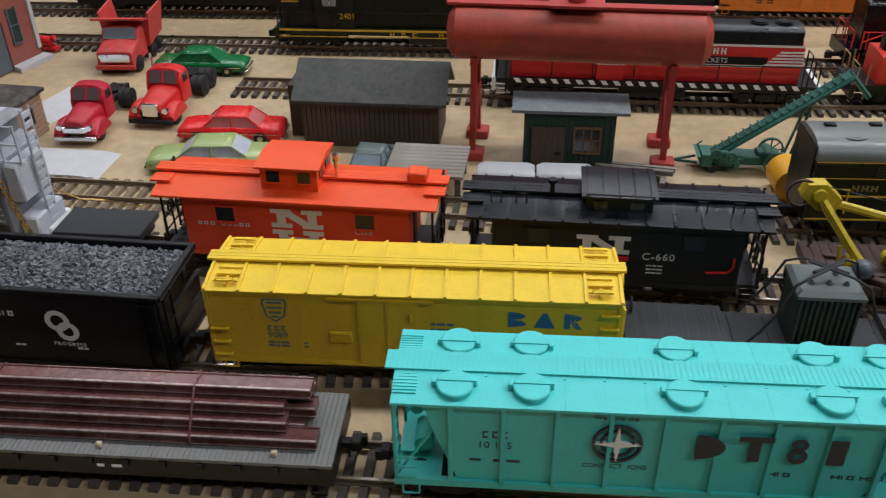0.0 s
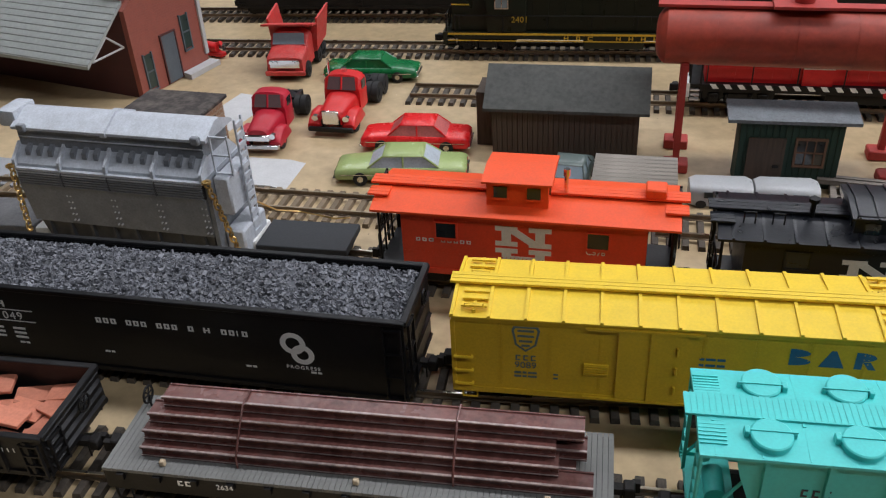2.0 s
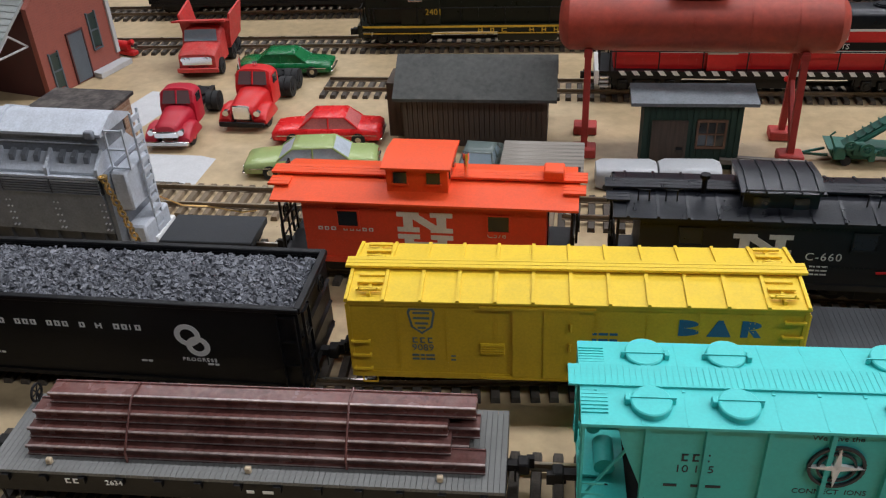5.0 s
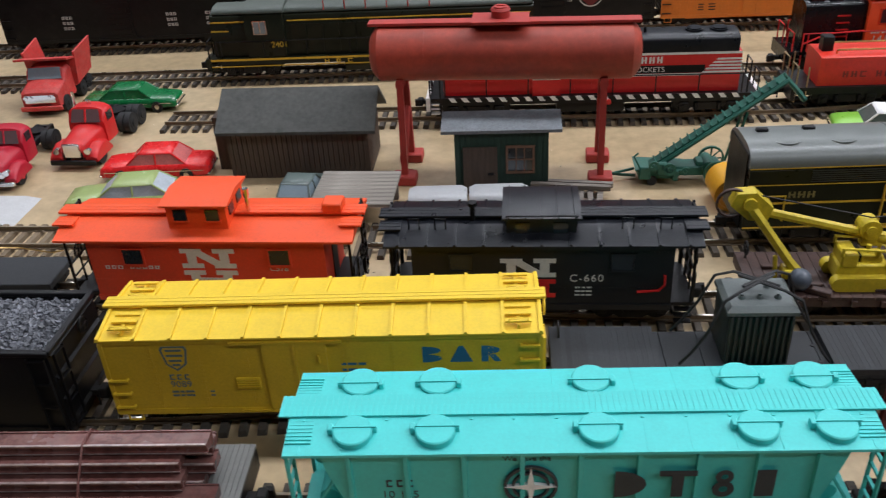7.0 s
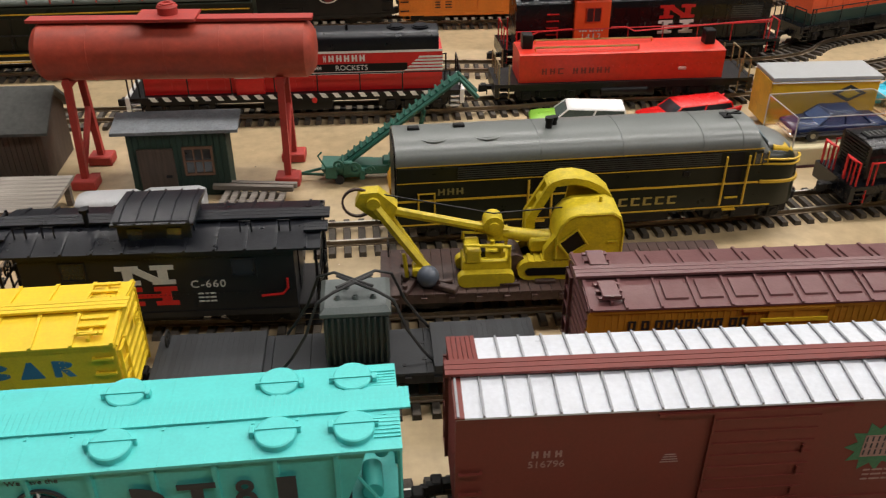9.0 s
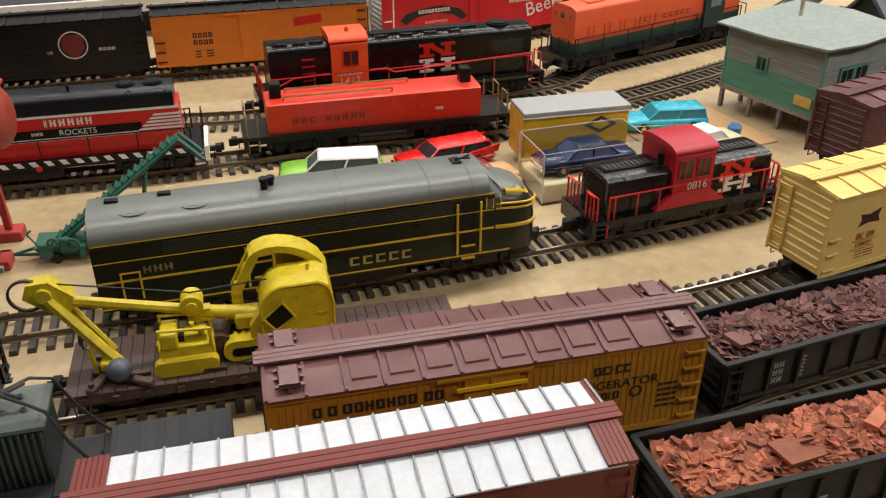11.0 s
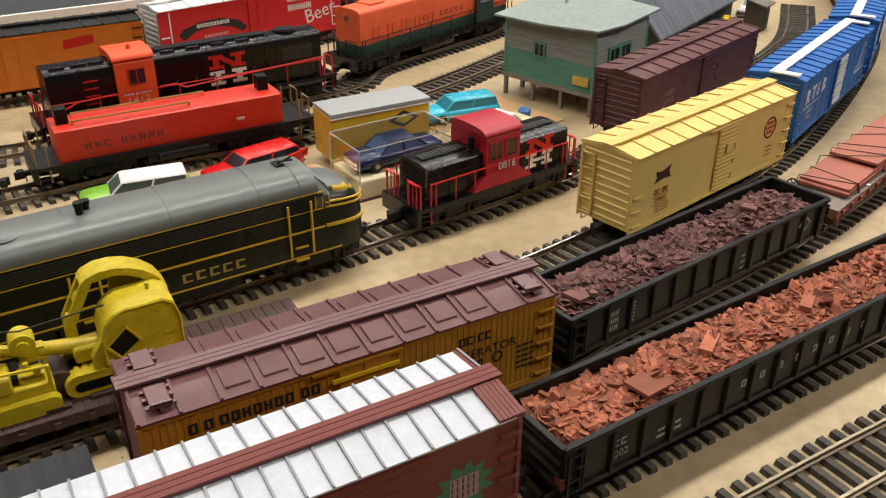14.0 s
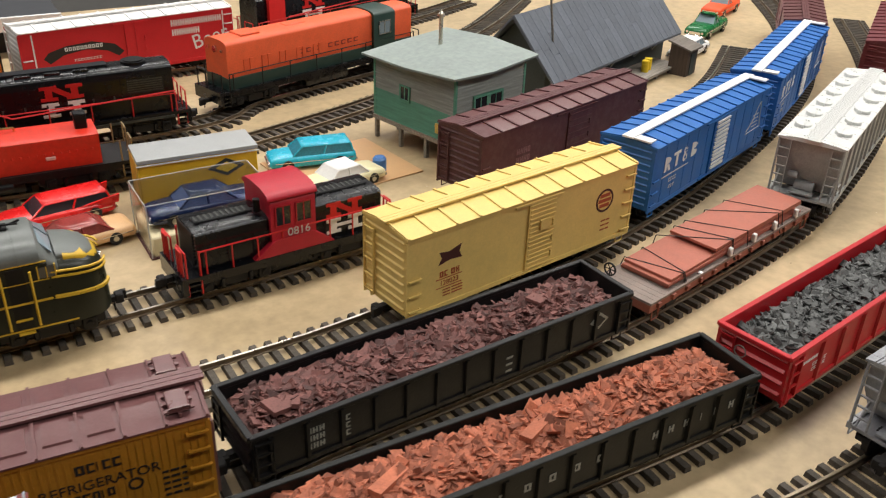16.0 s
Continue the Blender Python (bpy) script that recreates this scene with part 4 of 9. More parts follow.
for i in range(3):
    bars(ob, h - 15, -w - 0.1, 16 + 1.8 * i, [2, 3, 1.6], 0.6, FADEDPINK, 0.5)

WESTBLK = mat("green_black_gondola", (0.006, 0.0068, 0.0062), 0.42, var=0.4, dust=0.06, dustcol=(0.08, 0.07, 0.06), spec=0.3)
PALEMARK = mat("pale_grey_marking", (0.30, 0.30, 0.265), 0.6, var=0.3)
ob, h, w = gondola("gondola", (0.5215, 0.3892), (0.7355, 0.3895), "long black model gondola heaped with orange-brown chips", 7.5, 24.4, 29, WESTBLK, WESTBLK, ribs=17)
for i, k in enumerate(range(8)):
    bars(ob, -h + 78 + 9.4 * i, -w - 0.2, 14.5, [2.6], 3.0, PALEMARK)
for i, k in enumerate(range(7)):
    bars(ob, 60 + 7.0 * i, -w - 0.2, 14.5, [2.4 if i != 3 else 1.0], 3.0, PALEMARK)
words("9002", 2.8, ob, near_side(-h + 22, -w - 0.25, 11.5), PALEMARK, "pale road number")
bars(ob, -h + 22, -w - 0.2, 16, [2.2, 2.2], 2.6, PALEMARK)
for x in (40, 47):
    bars(ob, -h + x, -w - 0.2, 11, [4], 1.0, PALEMARK)
    bars(ob, -h + x, -w - 0.2, 13.5, [3], 1.0, PALEMARK)
part("worn_corner", Shape().box(-h - 0.4, -h + 0.8, -w - 0.4, -w + 3, 9, 13), SCRAP, ob, "rust-orange worn corner")
chips("scrap_load", (0.5245, 0.3892), (0.7325, 0.3895), 26, 20.5, SCRAP, "loose heap of orange-brown chips in a gondola", 3000, 3.6, 0.17, 4.5, 3, tumble=0.38,
      lumps=((-60, -4, 22, 10, 1.2, 8, 6), (-31, 0, 17, 4.4, 1.8, 30, 8), (22, 0, 18, 4.2, 2, 28, 6), (16, 4, 7, 2, 1, 20, 20), (-72, 4, 8, 6, 1, 40, 12)))

REDCAR = mat("gondola_red", (0.48, 0.012, 0.018), 0.42, var=0.12, bump=0.04)
ob, h, w = gondola("gondola", (0.7475, 0.3890), (0.8850, 0.4135), "bright red model gondola loaded with dark grey chips", 8, 27, 30, REDCAR, REDCAR, ribs=9)
bars(ob, -h + 16, -w - 0.1, 19, [1.4] * 6, 1.3, WHITE, 0.4)
part("emblem", Shape().ring((-h - 1.1, 4, 20), "x", 2.6, 2.2, 0.2, 16), PALEMARK, ob)
for z in (13, 15.4):
    bars(ob, -h + 24, -w - 0.1, z, [1.6] * 5, 1.4, WHITE, 0.5)
chips("scrap_load", (0.7505, 0.3895), (0.8820, 0.4130), 27, 20, SCRAPGREY, "loose heap of dark grey metal chips", 1900, 3.4, 0.16, 4.5, 5, tumble=0.35)

# ---- nearest curve: grey hopper at its end ----
ob, h, w = covered_hopper("covered_hopper", (0.7600, 0.3365), (0.9000, 0.3560), "weathered grey model hopper standing on a curved track", 12, 38, 32, HOPGREY, HOPGREY, (-50, -20, 20, 50), posts=12)

# ---- second track ----
ob, h, w = gondola("hopper_car", (-0.080, 0.4602), (0.1125, 0.4492), "long black model hopper piled with coal", 4.6, 37.0, 35, BLACK, BLACK, ribs=0)
bars(ob, 12, -w - 0.1, 25, [2.0, 2.0, 2.0, -2.2, 2.0, 2.0, 2.0, -2.2, 2.0, 2.0, 2.0, -2.4, 2.0, -2.0, 2.4, -2.4, 2.0, 2.0, 1.0, 2.0], 2.2, WHITE, 0.9)
bars(ob, -h + 38, -w - 0.1, 28, [3, 2, 3], 2.8, WHITE, 1.4)
words("101 049", 3.4, ob, near_side(-h + 40, -w - 0.12, 22.6), WHITE, "white road number", 1.2)
part("number_bar", Shape().box(-h + 26, -h + 54, -w - 0.1, -w + 0.05, 26.6, 27.0).box(-h + 26, -h + 54, -w - 0.1, -w + 0.05, 21.6, 22.0), WHITE, ob)
for i in range(3):
    bars(ob, -h + 42, -w - 0.1, 14 + 2 * i, [4, -3, 5], 0.9, WHITE, 0.5)
s = Shape()
s.ring((h - 39.5, -w - 0.1, 24.0), "y", 4.6, 2.6, 0.2, 20).ring((h - 36.5, -w - 0.14, 19.4), "y", 4.2, 2.2, 0.2, 20)
part("emblem", s, WHITE, ob, "white ring emblem")
words("PROGRESS", 1.5, ob, near_side(h - 37, -w - 0.12, 13.0), WHITE, "", 1.3)
for x in (-30, 5, 60, 84):
    bars(ob, x - 20, -w - 0.1, 11.6, [2, 1.4], 0.8, WHITE, 0.5)
chips("coal_load", (-0.0785, 0.4601), (0.1110, 0.4493), 32.6, 34.6, COAL, "heaped grey-black coal filling a hopper", 7600, 1.15, 0.75, 2.2, 2)
for x in (-50, -18, 18, 50):
    part("hopper_bay", Shape().loft([[(x - 15, -15, 8), (x + 15, -15, 8), (x + 15, 15, 8), (x - 15, 15, 8)], [(x - 4, -12, 1.5), (x + 4, -12, 1.5), (x + 4, 12, 1.5), (x - 4, 12, 1.5)]]), BLACK, ob)

ob, h, w = boxcar("boxcar", (0.127, 0.4535), (0.2710, 0.4520), "bright yellow model boxcar with riveted sides", 7.2, 37.2, 33, YELLOWSHADE, YELLOW, door_x=-8, door_w=21, door_ribs=False, roof_ribs=12, rivets=9,
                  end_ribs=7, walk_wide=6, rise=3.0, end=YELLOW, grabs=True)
SHIELD = mat("blue_grey_marking", (0.11, 0.16, 0.16), 0.6, var=0.2)
NAVY = mat("sky_blue_marking", (0.02, 0.12, 0.25), 0.6, var=0.15)
s = Shape()
s.prism([(-h + 20, 34.5), (-h + 28, 34.5), (-h + 28.6, 33), (-h + 27.5, 27), (-h + 24, 24.2), (-h + 20.5, 27), (-h + 19.4, 33)], "y", -w - 0.1, -w + 0.05)
part("shield_emblem", s, SHIELD, ob, "blue-grey shield emblem")
part("shield_field", Shape().prism([(-h + 20.7, 33.8), (-h + 27.3, 33.8), (-h + 27.8, 32.8), (-h + 26.8, 27.4), (-h + 24, 25.2), (-h + 21.2, 27.4), (-h + 20.2, 32.8)], "y", -w - 0.14, -w + 0.02), YELLOWSHADE, ob)
s = Shape()
for z, a in ((32.4, 3.2), (30.3, 3.2), (28.2, 2.6), (26.4, 1.6)):
    s.box(-h + 24 - a * 0.85, -h + 24 + a * 0.85, -w - 0.2, -w - 0.1, z, z + 0.9)
part("shield_bar", s, SHIELD, ob)
bars(ob, -h + 24, -w - 0.1, 20.6, [1.6] * 3, 2.2, SHIELD, 0.9)
words("9089", 2.6, ob, near_side(-h + 24, -w - 0.12, 17.4), SHIELD, "blue-grey road number")
for z in (15, 13.4):
    bars(ob, -h + 24, -w - 0.1, z, [2.4, 1.4, 3], 0.8, SHIELD, 0.4)
    bars(ob, -h + 34, -w - 0.1, z, [1.6], 0.6, SHIELD, 0.4)
for i in range(3):
    bars(ob, 11, -w - 0.1, 25.5 - 2.4 * i, [1.5, 3, 2.5], 0.9, NAVY, 0.5)
glyph_blocks(ob, 33, -w - 0.05, 26, "bar", 6.4, NAVY, 9.6, label="large blue block marking")
part("defect_board", Shape().box(-h + 43, -h + 51, -w - 0.6, -w + 0.1, 16.5, 21), YELLOW, ob)
s = Shape()
for i in range(4):
    s.box(-h + 43.3, -h + 50.7, -w - 0.9, -w - 0.5, 17 + i, 17.4 + i)
part("board_slat", s, YELLOWSHADE, ob)

# depressed flat with a transformer
ob, h, w = flatcar("transformer_car", (0.276, 0.4585), (0.408, 0.4535), "dark grey model depressed-centre flat car", 10.5, 25, RUNNING, DECKDARK, 10, thick=5)
for sx in (-1, 1):
    part("end_deck", Shape().box(min(sx * h, sx * (h - 37)), max(sx * h, sx * (h - 37)), -w, w, 10.6, 13.0), DECKDARK, ob)
    for i in range(20):
        x = sx * (h - 1 - i * 1.85)
        part("deck_board", Shape().box(x - 0.82, x + 0.82, -w + 0.2, w - 0.2, 13.0, 13.1), DECKDARK, ob)
for x, y in ((26, -5), (19, -8), (26, 4)):
    part("bolt_hole", Shape().cyl((x, y, 10.4), (x, y, 10.7), 0.8, 8), BLACK, ob)
tr = thing("transformer", 0.3455, 0.4585, RAIL + 0.0108, -2, "dark green-grey finned transformer with a pale cover", "transformer")
tr.scale = (1, 1, 0.86)
part("case", Shape().cbox(-11, 11, -9, 9, 0, 25, 1.6, 2), TRANSF, tr)
for i in range(11):
    for sy in (-1, 1):
        part("fin", Shape().cbox(-0.55, 0.55, -1, 1, 1, 23.5, 0.3, 1), TRANSF, tr, at=mm(-10 + 2 * i, sy * 9.4, 0))
part("cover", Shape().loft([[(-11.8, -10.2, 24.2), (11.8, -10.2, 24.2), (11.8, 10.2, 24.2), (-11.8, 10.2, 24.2)], [(-11.8, -10.2, 25.8), (11.8, -10.2, 25.8), (11.8, 10.2, 25.8), (-11.8, 10.2, 25.8)], [(-10.2, -8.4, 27.6), (10.2, -8.4, 27.6), (10.2, 8.4, 27.6), (-10.2, 8.4, 27.6)]]), TRANSFTOP, tr)
for x, y in ((-6, -3.5), (0, -3.5), (6, -3.5), (-3, 3), (4, 3)):
    part("bushing", Shape().cyl((x, y, 27.4), (x, y, 28.8), 1.3, 10, 0.9).cyl((x, y, 28.8), (x, y, 29.6), 0.6, 8), TRANSFTOP, tr)
for x0, y0 in ((-7, -6), (-7, 6), (7, -6), (7, 6)):
    sx, sy = (1 if x0 > 0 else -1), (1 if y0 > 0 else -1)
    guy = thing("tie_down_cable", 0.3455, 0.4585, RAIL + 0.0108, -2, "slack black cable tying a transformer to its car", "cable", "tie-down cables")
    part("cable", Shape().tube([(-sx * 6, -y0 * 0.6, 28.4), (x0, y0, 28.2), (sx * 12.6, sy * 8, 25.4), (sx * 17, sy * 9, 13.5), (sx * 22, sy * 9.5, 5), (sx * 25.5, sy * 9.5, 0.4)], 0.55, 6), CABLE, guy)

ob, h, w = boxcar("refrigerator_car", (0.4195, 0.4455), (0.5555, 0.4375), "maroon-roofed model refrigerator car with orange-yellow sides", 9, 41.3, 32, REEFER, MAROON, end=MAROON, roof_ribs=12, rib_w=0.45, walk_wide=6.5, door_x=-2, door_w=17,
                  door_ribs=False, ribs_side=64, hatches=True, grabs=True, category="refrigerator car", rise=3)
for i in range(2, 10):
    x0 = -h + 2 * h * i / 12
    for sy in (-1, 1):
        z0, z1 = 41.3 + 0.6 + 0.142 * 3.4, 41.3 + 0.6 + 0.142 * 11.8
        part("roof_panel", Shape().prism([(sy * (w - 2.5), z0 - 0.2), (sy * (w - 2.9), z0 + 0.7), (sy * 4.9, z1 + 0.7), (sy * 4.5, z1 - 0.2)], "x", x0 + 2.0, x0 + 9.4), MAROON, ob)
DARKLET = mat("black_lettering", (0.02, 0.015, 0.012), 0.6)
bars(ob, -h + 32, -w - 0.2, 33, [2.6, -0.4, 2.6, -0.4, 2.6, 2.6, 2.4, 2.6, 2.4, 2.6, 2.6, -0.8, 2.6, 2.6], 3.6, DARKLET, 0.7)
words("WHOLESALE", 2.4, ob, near_side(-h + 30, -w - 0.2, 28.5), DARKLET, "", 1.2)
bars(ob, h - 31, -w - 0.2, 32.4, [2.6, 2.2, 1.0, 2.2, 2.2], 3.2, DARKLET, 0.5)
words("REFRIGERATOR", 3.3, ob, near_side(h - 31, -w - 0.2, 26.6), DARKLET, "black lettering on the side", 1.0)
bars(ob, h - 36, -w - 0.2, 22.4, [2, 2.2, 2, 2.2, 2, 1, 2], 2.8, DARKLET, 0.5)
part("emblem", Shape().ring((h - 22, -w - 0.2, 24), "y", 2.2, 1.5, 0.3, 16), DARKLET, ob)
words("10210", 2.6, ob, near_side(h - 34, -w - 0.2, 16.5), DARKLET, "black road number")
for i in range(5):
    bars(ob, h - 11, -w - 0.2, 16 + 2.2 * i, [1.8, 2.6, 1.6], 0.8, DARKLET, 0.5)
for z in (36, 26, 16):
    part("hinge", Shape().box(-13, 9, -w - 1.7, -w - 1.0, z - 0.6, z + 0.6), YELLOW, ob, "yellow door hinge strap")

ob, h, w = gondola("gondola", (0.5665, 0.4415), (0.7315, 0.4550), "weathered black model gondola filled with plum-brown chips", 7.5, 23.6, 31, SOOT, SOOT, ribs=13)
for i in range(3):
    bars(ob, -h + 22, -w - 0.2, 10 + 3.2 * i, [1.8, 1.8, 1.8], 2.3, PALEMARK, 0.6)
    bars(ob, -h + 33, -w - 0.2, 10 + 3.2 * i, [1.6, 1.6], 2.3, PALEMARK, 0.6)
    bars(ob, 20, -w - 0.2, 9 + 3 * i, [3], 0.9, PALEMARK)
part("diamond_emblem", Shape().prism([(h - 17, 12), (h - 12, 16), (h - 17, 20), (h - 22, 16)], "y", -w - 0.25, -w - 0.02), PALEMARK, ob, "pale diamond emblem")
part("emblem_core", Shape().prism([(h - 17, 13.4), (h - 13.8, 16), (h - 17, 18.6), (h - 20.2, 16)], "y", -w - 0.32, -w - 0.2), SOOT, ob)
chips("scrap_load", (0.5690, 0.4418), (0.7290, 0.4548), 28, 18.5, SCRAPDARK, "loose heap of plum-brown chips in a gondola", 2600, 3.3, 0.2, 4.0, 8, tumble=0.42,
      lumps=((-67, -4, 11, 8, 1.6, 10, 8), (-62, -5, 10, 2.6, 1.6, 60, 14), (20, 3, 8, 3, 1.4, 50, 10), (48, 2, 10, 7, 1.2, 20, 10)))

ob, h, w = flatcar("flat_car", (0.7445, 0.4570), (0.8850, 0.4905), "weathered red-brown model flat car", 12, 30, PLATE, PLATEDECK, 40, thick=5, gaps=0.12)
for k, (x0, x1, z, y) in enumerate(((-56, 64, 0, 0), (-57, 41, 1.5, -0.6), (-55, 42, 3.0, 0.4), (-17, 63, 4.5, 0.5), (-20, 62, 6.0, -0.4))):
    sh = thing("steel_sheet", 0.8147, 0.47375, RAIL + 0.0121 + z / 1000, 13.4 + 0.6 * (k % 3 - 1), "red-brown sheet stacked on a flat car", "sheet", "stacked sheets")
    part("sheet", Shape().cbox(x0, x1, -12.5 + y, 12.5 + y, 0, 1.35, 0.15, 1), SHEETRED, sh)
for x, far, zt in ((-46, -54, 4.6), (-45, -40, 4.6), (-6, -30, 7.6), (-5, -15, 7.6), (8, -6, 7.6), (38, 12, 7.6), (42, 30, 7.6)):
    tw = thing("binding_wire", 0.8147, 0.47375, RAIL + 0.0121, 13.4, "thin black wire tied across stacked sheets", "wire", "sheet wires")
    part("wire", Shape().tube([(x + 1.5, -15.4, -3.4), (x + 0.5, -14, 0.4), (x, -13.0, zt), (far, 13.0, zt), (far - 1, 14, 0.4)], 0.26, 5), CABLE, tw)
for x in (-33, -8, 14, 34, 56):
    for sy in (-1, 1):
        part("stake_block", Shape().cbox(-1.2, 1.2, -1, 1, 0, 4.4 if x > -20 else 0.8, 0.3, 1), WHITE, ob, "off-white block", mm(x, sy * 14.1, 12.1))
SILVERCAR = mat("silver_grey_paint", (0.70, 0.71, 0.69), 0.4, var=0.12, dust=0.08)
# Side silver carries painted-in shade below the bright roof, plus some dirt.
SILVERSIDE = mat("shaded_weathered_silver", (0.36, 0.37, 0.36), 0.45, var=0.2, dust=0.15, dustcol=(0.15, 0.15, 0.14))
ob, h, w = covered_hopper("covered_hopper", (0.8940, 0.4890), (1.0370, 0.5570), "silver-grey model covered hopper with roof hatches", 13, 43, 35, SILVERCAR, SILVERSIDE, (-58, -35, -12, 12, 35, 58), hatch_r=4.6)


# ---- third track ----
def stacked_emblem(parent, x, y, z, wd, ht, upper, lower):
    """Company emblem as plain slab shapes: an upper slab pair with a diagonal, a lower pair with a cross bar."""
    y0, y1 = y - 0.12, y + 0.05
    for z0, m_ in ((z + ht * 0.53, upper), (z, lower)):
        top = z0 + ht * 0.47
        for sx in (-1, 1):
            cx, a, b = x + sx * wd * 0.30, wd * 0.2, wd * 0.085
            part("emblem", Shape().prism([(cx - a, z0), (cx + a, z0), (cx + a, z0 + ht * 0.11), (cx + b, z0 + ht * 0.11), (cx + b, top - ht * 0.11), (cx + a, top - ht * 0.11), (cx + a, top), (cx - a, top),
                                          (cx - a, top - ht * 0.11), (cx - b, top - ht * 0.11), (cx - b, z0 + ht * 0.11), (cx - a, z0 + ht * 0.11)], "y", y0, y1), m_, parent)
        if m_ is upper and z0 > z:
            part("emblem", Shape().prism([(x - wd * 0.42, top), (x - wd * 0.18, top), (x + wd * 0.42, z0), (x + wd * 0.18, z0)], "y", y0 - 0.03, y1), m_, parent)
        else:
            part("emblem", Shape().box(x - wd * 0.3, x + wd * 0.3, y0 - 0.03, y1, z0 + ht * 0.19, z0 + ht * 0.29), m_, parent)


def caboose(name, a, b, label, body_m, roof_m, frame_m, eave, body_len, cup_x, cup_w, ribs=0, cup_m=None, cup_h=13):
    ob, L = on_track(name, a, b, label, "caboose", "cabooses")
    h, w, bh, sill = L / 2, 15.5, body_len / 2, 10
    cup_m = cup_m or roof_m
    part("body", Shape().box(-bh, bh, -w, w, sill, eave), body_m, ob)
    part("sill", Shape().box(-bh - 0.3, bh + 0.3, -w - 0.5, w + 0.5, sill - 2, sill + 0.5), body_m, ob)
    s = Shape()
    for z in (sill + 8, eave - 3):
        for i in range(60):
            x = -bh + 2 * bh * (i + 0.5) / 60
            s.box(x - 0.2, x + 0.2, -w - 0.25, -w + 0.1, z - 0.2, z + 0.2)
    part("rivet_strip", s, body_m, ob)
    part("roof", Shape().prism([(-w - 2.4, eave), (-w - 2.4, eave + 0.9), (-8, eave + 3.6), (0, eave + 4.4), (8, eave + 3.6), (w + 2.4, eave + 0.9), (w + 2.4, eave)], "x", -h, h), roof_m, ob)
    for i in range(ribs):
        x = -h + L * (i + 0.5) / ribs
        part("roof_rib", Shape().prism([(-w - 2.4, eave + 0.8), (-w - 2.4, eave + 1.6), (0, eave + 5.2), (w + 2.4, eave + 1.6), (w + 2.4, eave + 0.8), (0, eave + 4.2)], "x", x - 0.5, x + 0.5), roof_m, ob)
    # cupola
    c0, c1 = cup_x - cup_w / 2, cup_x + cup_w / 2
    cz = eave + cup_h
    cup = part("cupola", Shape().box(c0, c1, -11, 11, eave + 1, cz), cup_m, ob)
    part("cupola_roof", Shape().prism([(-13, cz), (-13, cz + 0.8), (0, cz + 2.6), (13, cz + 0.8), (13, cz)], "x", c0 - 1.6, c1 + 1.6), roof_m, cup)
    for dx in (-cup_w * 0.27, cup_w * 0.27):
        part("cupola_window", Shape().box(cup_x + dx - 2.6, cup_x + dx + 2.6, -11.5, -10.9, cz - 6.4, cz - 1.8), PANE, cup)
        part("window_sill", Shape().box(cup_x + dx - 3.2, cup_x + dx + 3.2, -11.9, -10.9, cz - 7.2, cz - 6.5), cup_m, cup)
    for sx in (-1, 1):
        x = c1 if sx > 0 else c0
        for dy in (-5, 5):
            part("cupola_window", Shape().box(min(x, x + sx * 0.5), max(x, x + sx * 0.5), dy - 2.6, dy + 2.6, cz - 6, cz - 1.8), PANE, cup)
    for x0, x1 in ((-h - 3, c0 - 0.3), (c1 + 0.3, h + 3)):
        for k in range(3):
            part("running_board", Shape().box(x0, x1, -3.6 + 2.4 * k + 0.1, -1.2 + 2.4 * k - 0.1, eave + 5.0, eave + 5.9), roof_m, ob)
    for sx in (-1, 1):
        for k in range(3):
            part("end_board", Shape().box(min(sx * (h + 2.5), sx * (h - 6)), max(sx * (h + 2.5), sx * (h - 6)), -11 + 2.4 * k, -8.8 + 2.4 * k, eave + 3.6, eave + 4.4), roof_m, ob)
    # side windows with frames
    for wx in (-bh * 0.62, bh * 0.62):
        win = part("window", Shape().box(wx - 4, wx + 4, -w - 0.15, -w + 0.1, eave - 11, eave - 4.2), PANE, ob)
        f = Shape().box(wx - 4.8, wx - 4, -w - 0.5, -w, eave - 11.6, eave - 3.6).box(wx + 4, wx + 4.8, -w - 0.5, -w, eave - 11.6, eave - 3.6)
        f.box(wx - 4.8, wx + 4.8, -w - 0.7, -w, eave - 12, eave - 11).box(wx - 4, wx + 4, -w - 0.5, -w, eave - 4.2, eave - 3.6)
        part("window_frame", f, body_m, win)
    # platforms, steps, railings, brake wheels
    for sx in (-1, 1):
        x0, x1 = sorted((sx * bh, sx * (h - 1)))
        part("platform", Shape().box(x0, x1, -w + 1, w - 1, sill - 1, sill + 0.6), frame_m, ob)
        s = Shape()
        xe = sx * (h - 1.5)
        for y in (-w + 2, -5, 5, w - 2):
            s.cyl((xe, y, sill), (xe, y, sill + 13), 0.5, 5)
        s.tube([(xe, -w + 2, sill + 13), (xe, w - 2, sill + 13)], 0.5, 5).tube([(xe, -w + 2, sill + 7), (xe, w - 2, sill + 7)], 0.4, 5)
        for y in (-w + 1.5, w - 1.5):
            s.cyl((sx * (h - 2.2), y, sill), (sx * (h - 2.2), y, eave), 0.6, 5)
        part("railing", s, frame_m, ob)
        ladder(ob, sx * (h - 0.4), 5.5, sill + 1, eave + 5, 5.5, frame_m, axis="y", n=8)
        for sy in (-1, 1):
            for k in range(3):
                part("step", Shape().box(sx * (h - 5) - 3.2, sx * (h - 5) + 3.2, sy * (w - 1.5 + k * 0.6) - 1.3, sy * (w - 1.5 + k * 0.6) + 1.3, sill - 3 - 2.4 * k, sill - 2.4 - 2.4 * k), frame_m, ob)
        brake_wheel(ob, sx * h, -3, sill + 14, frame_m)
    part("end_door", Shape().box(bh - 0.1, bh + 0.4, -4, 4, sill + 0.6, eave - 3), frame_m, ob)
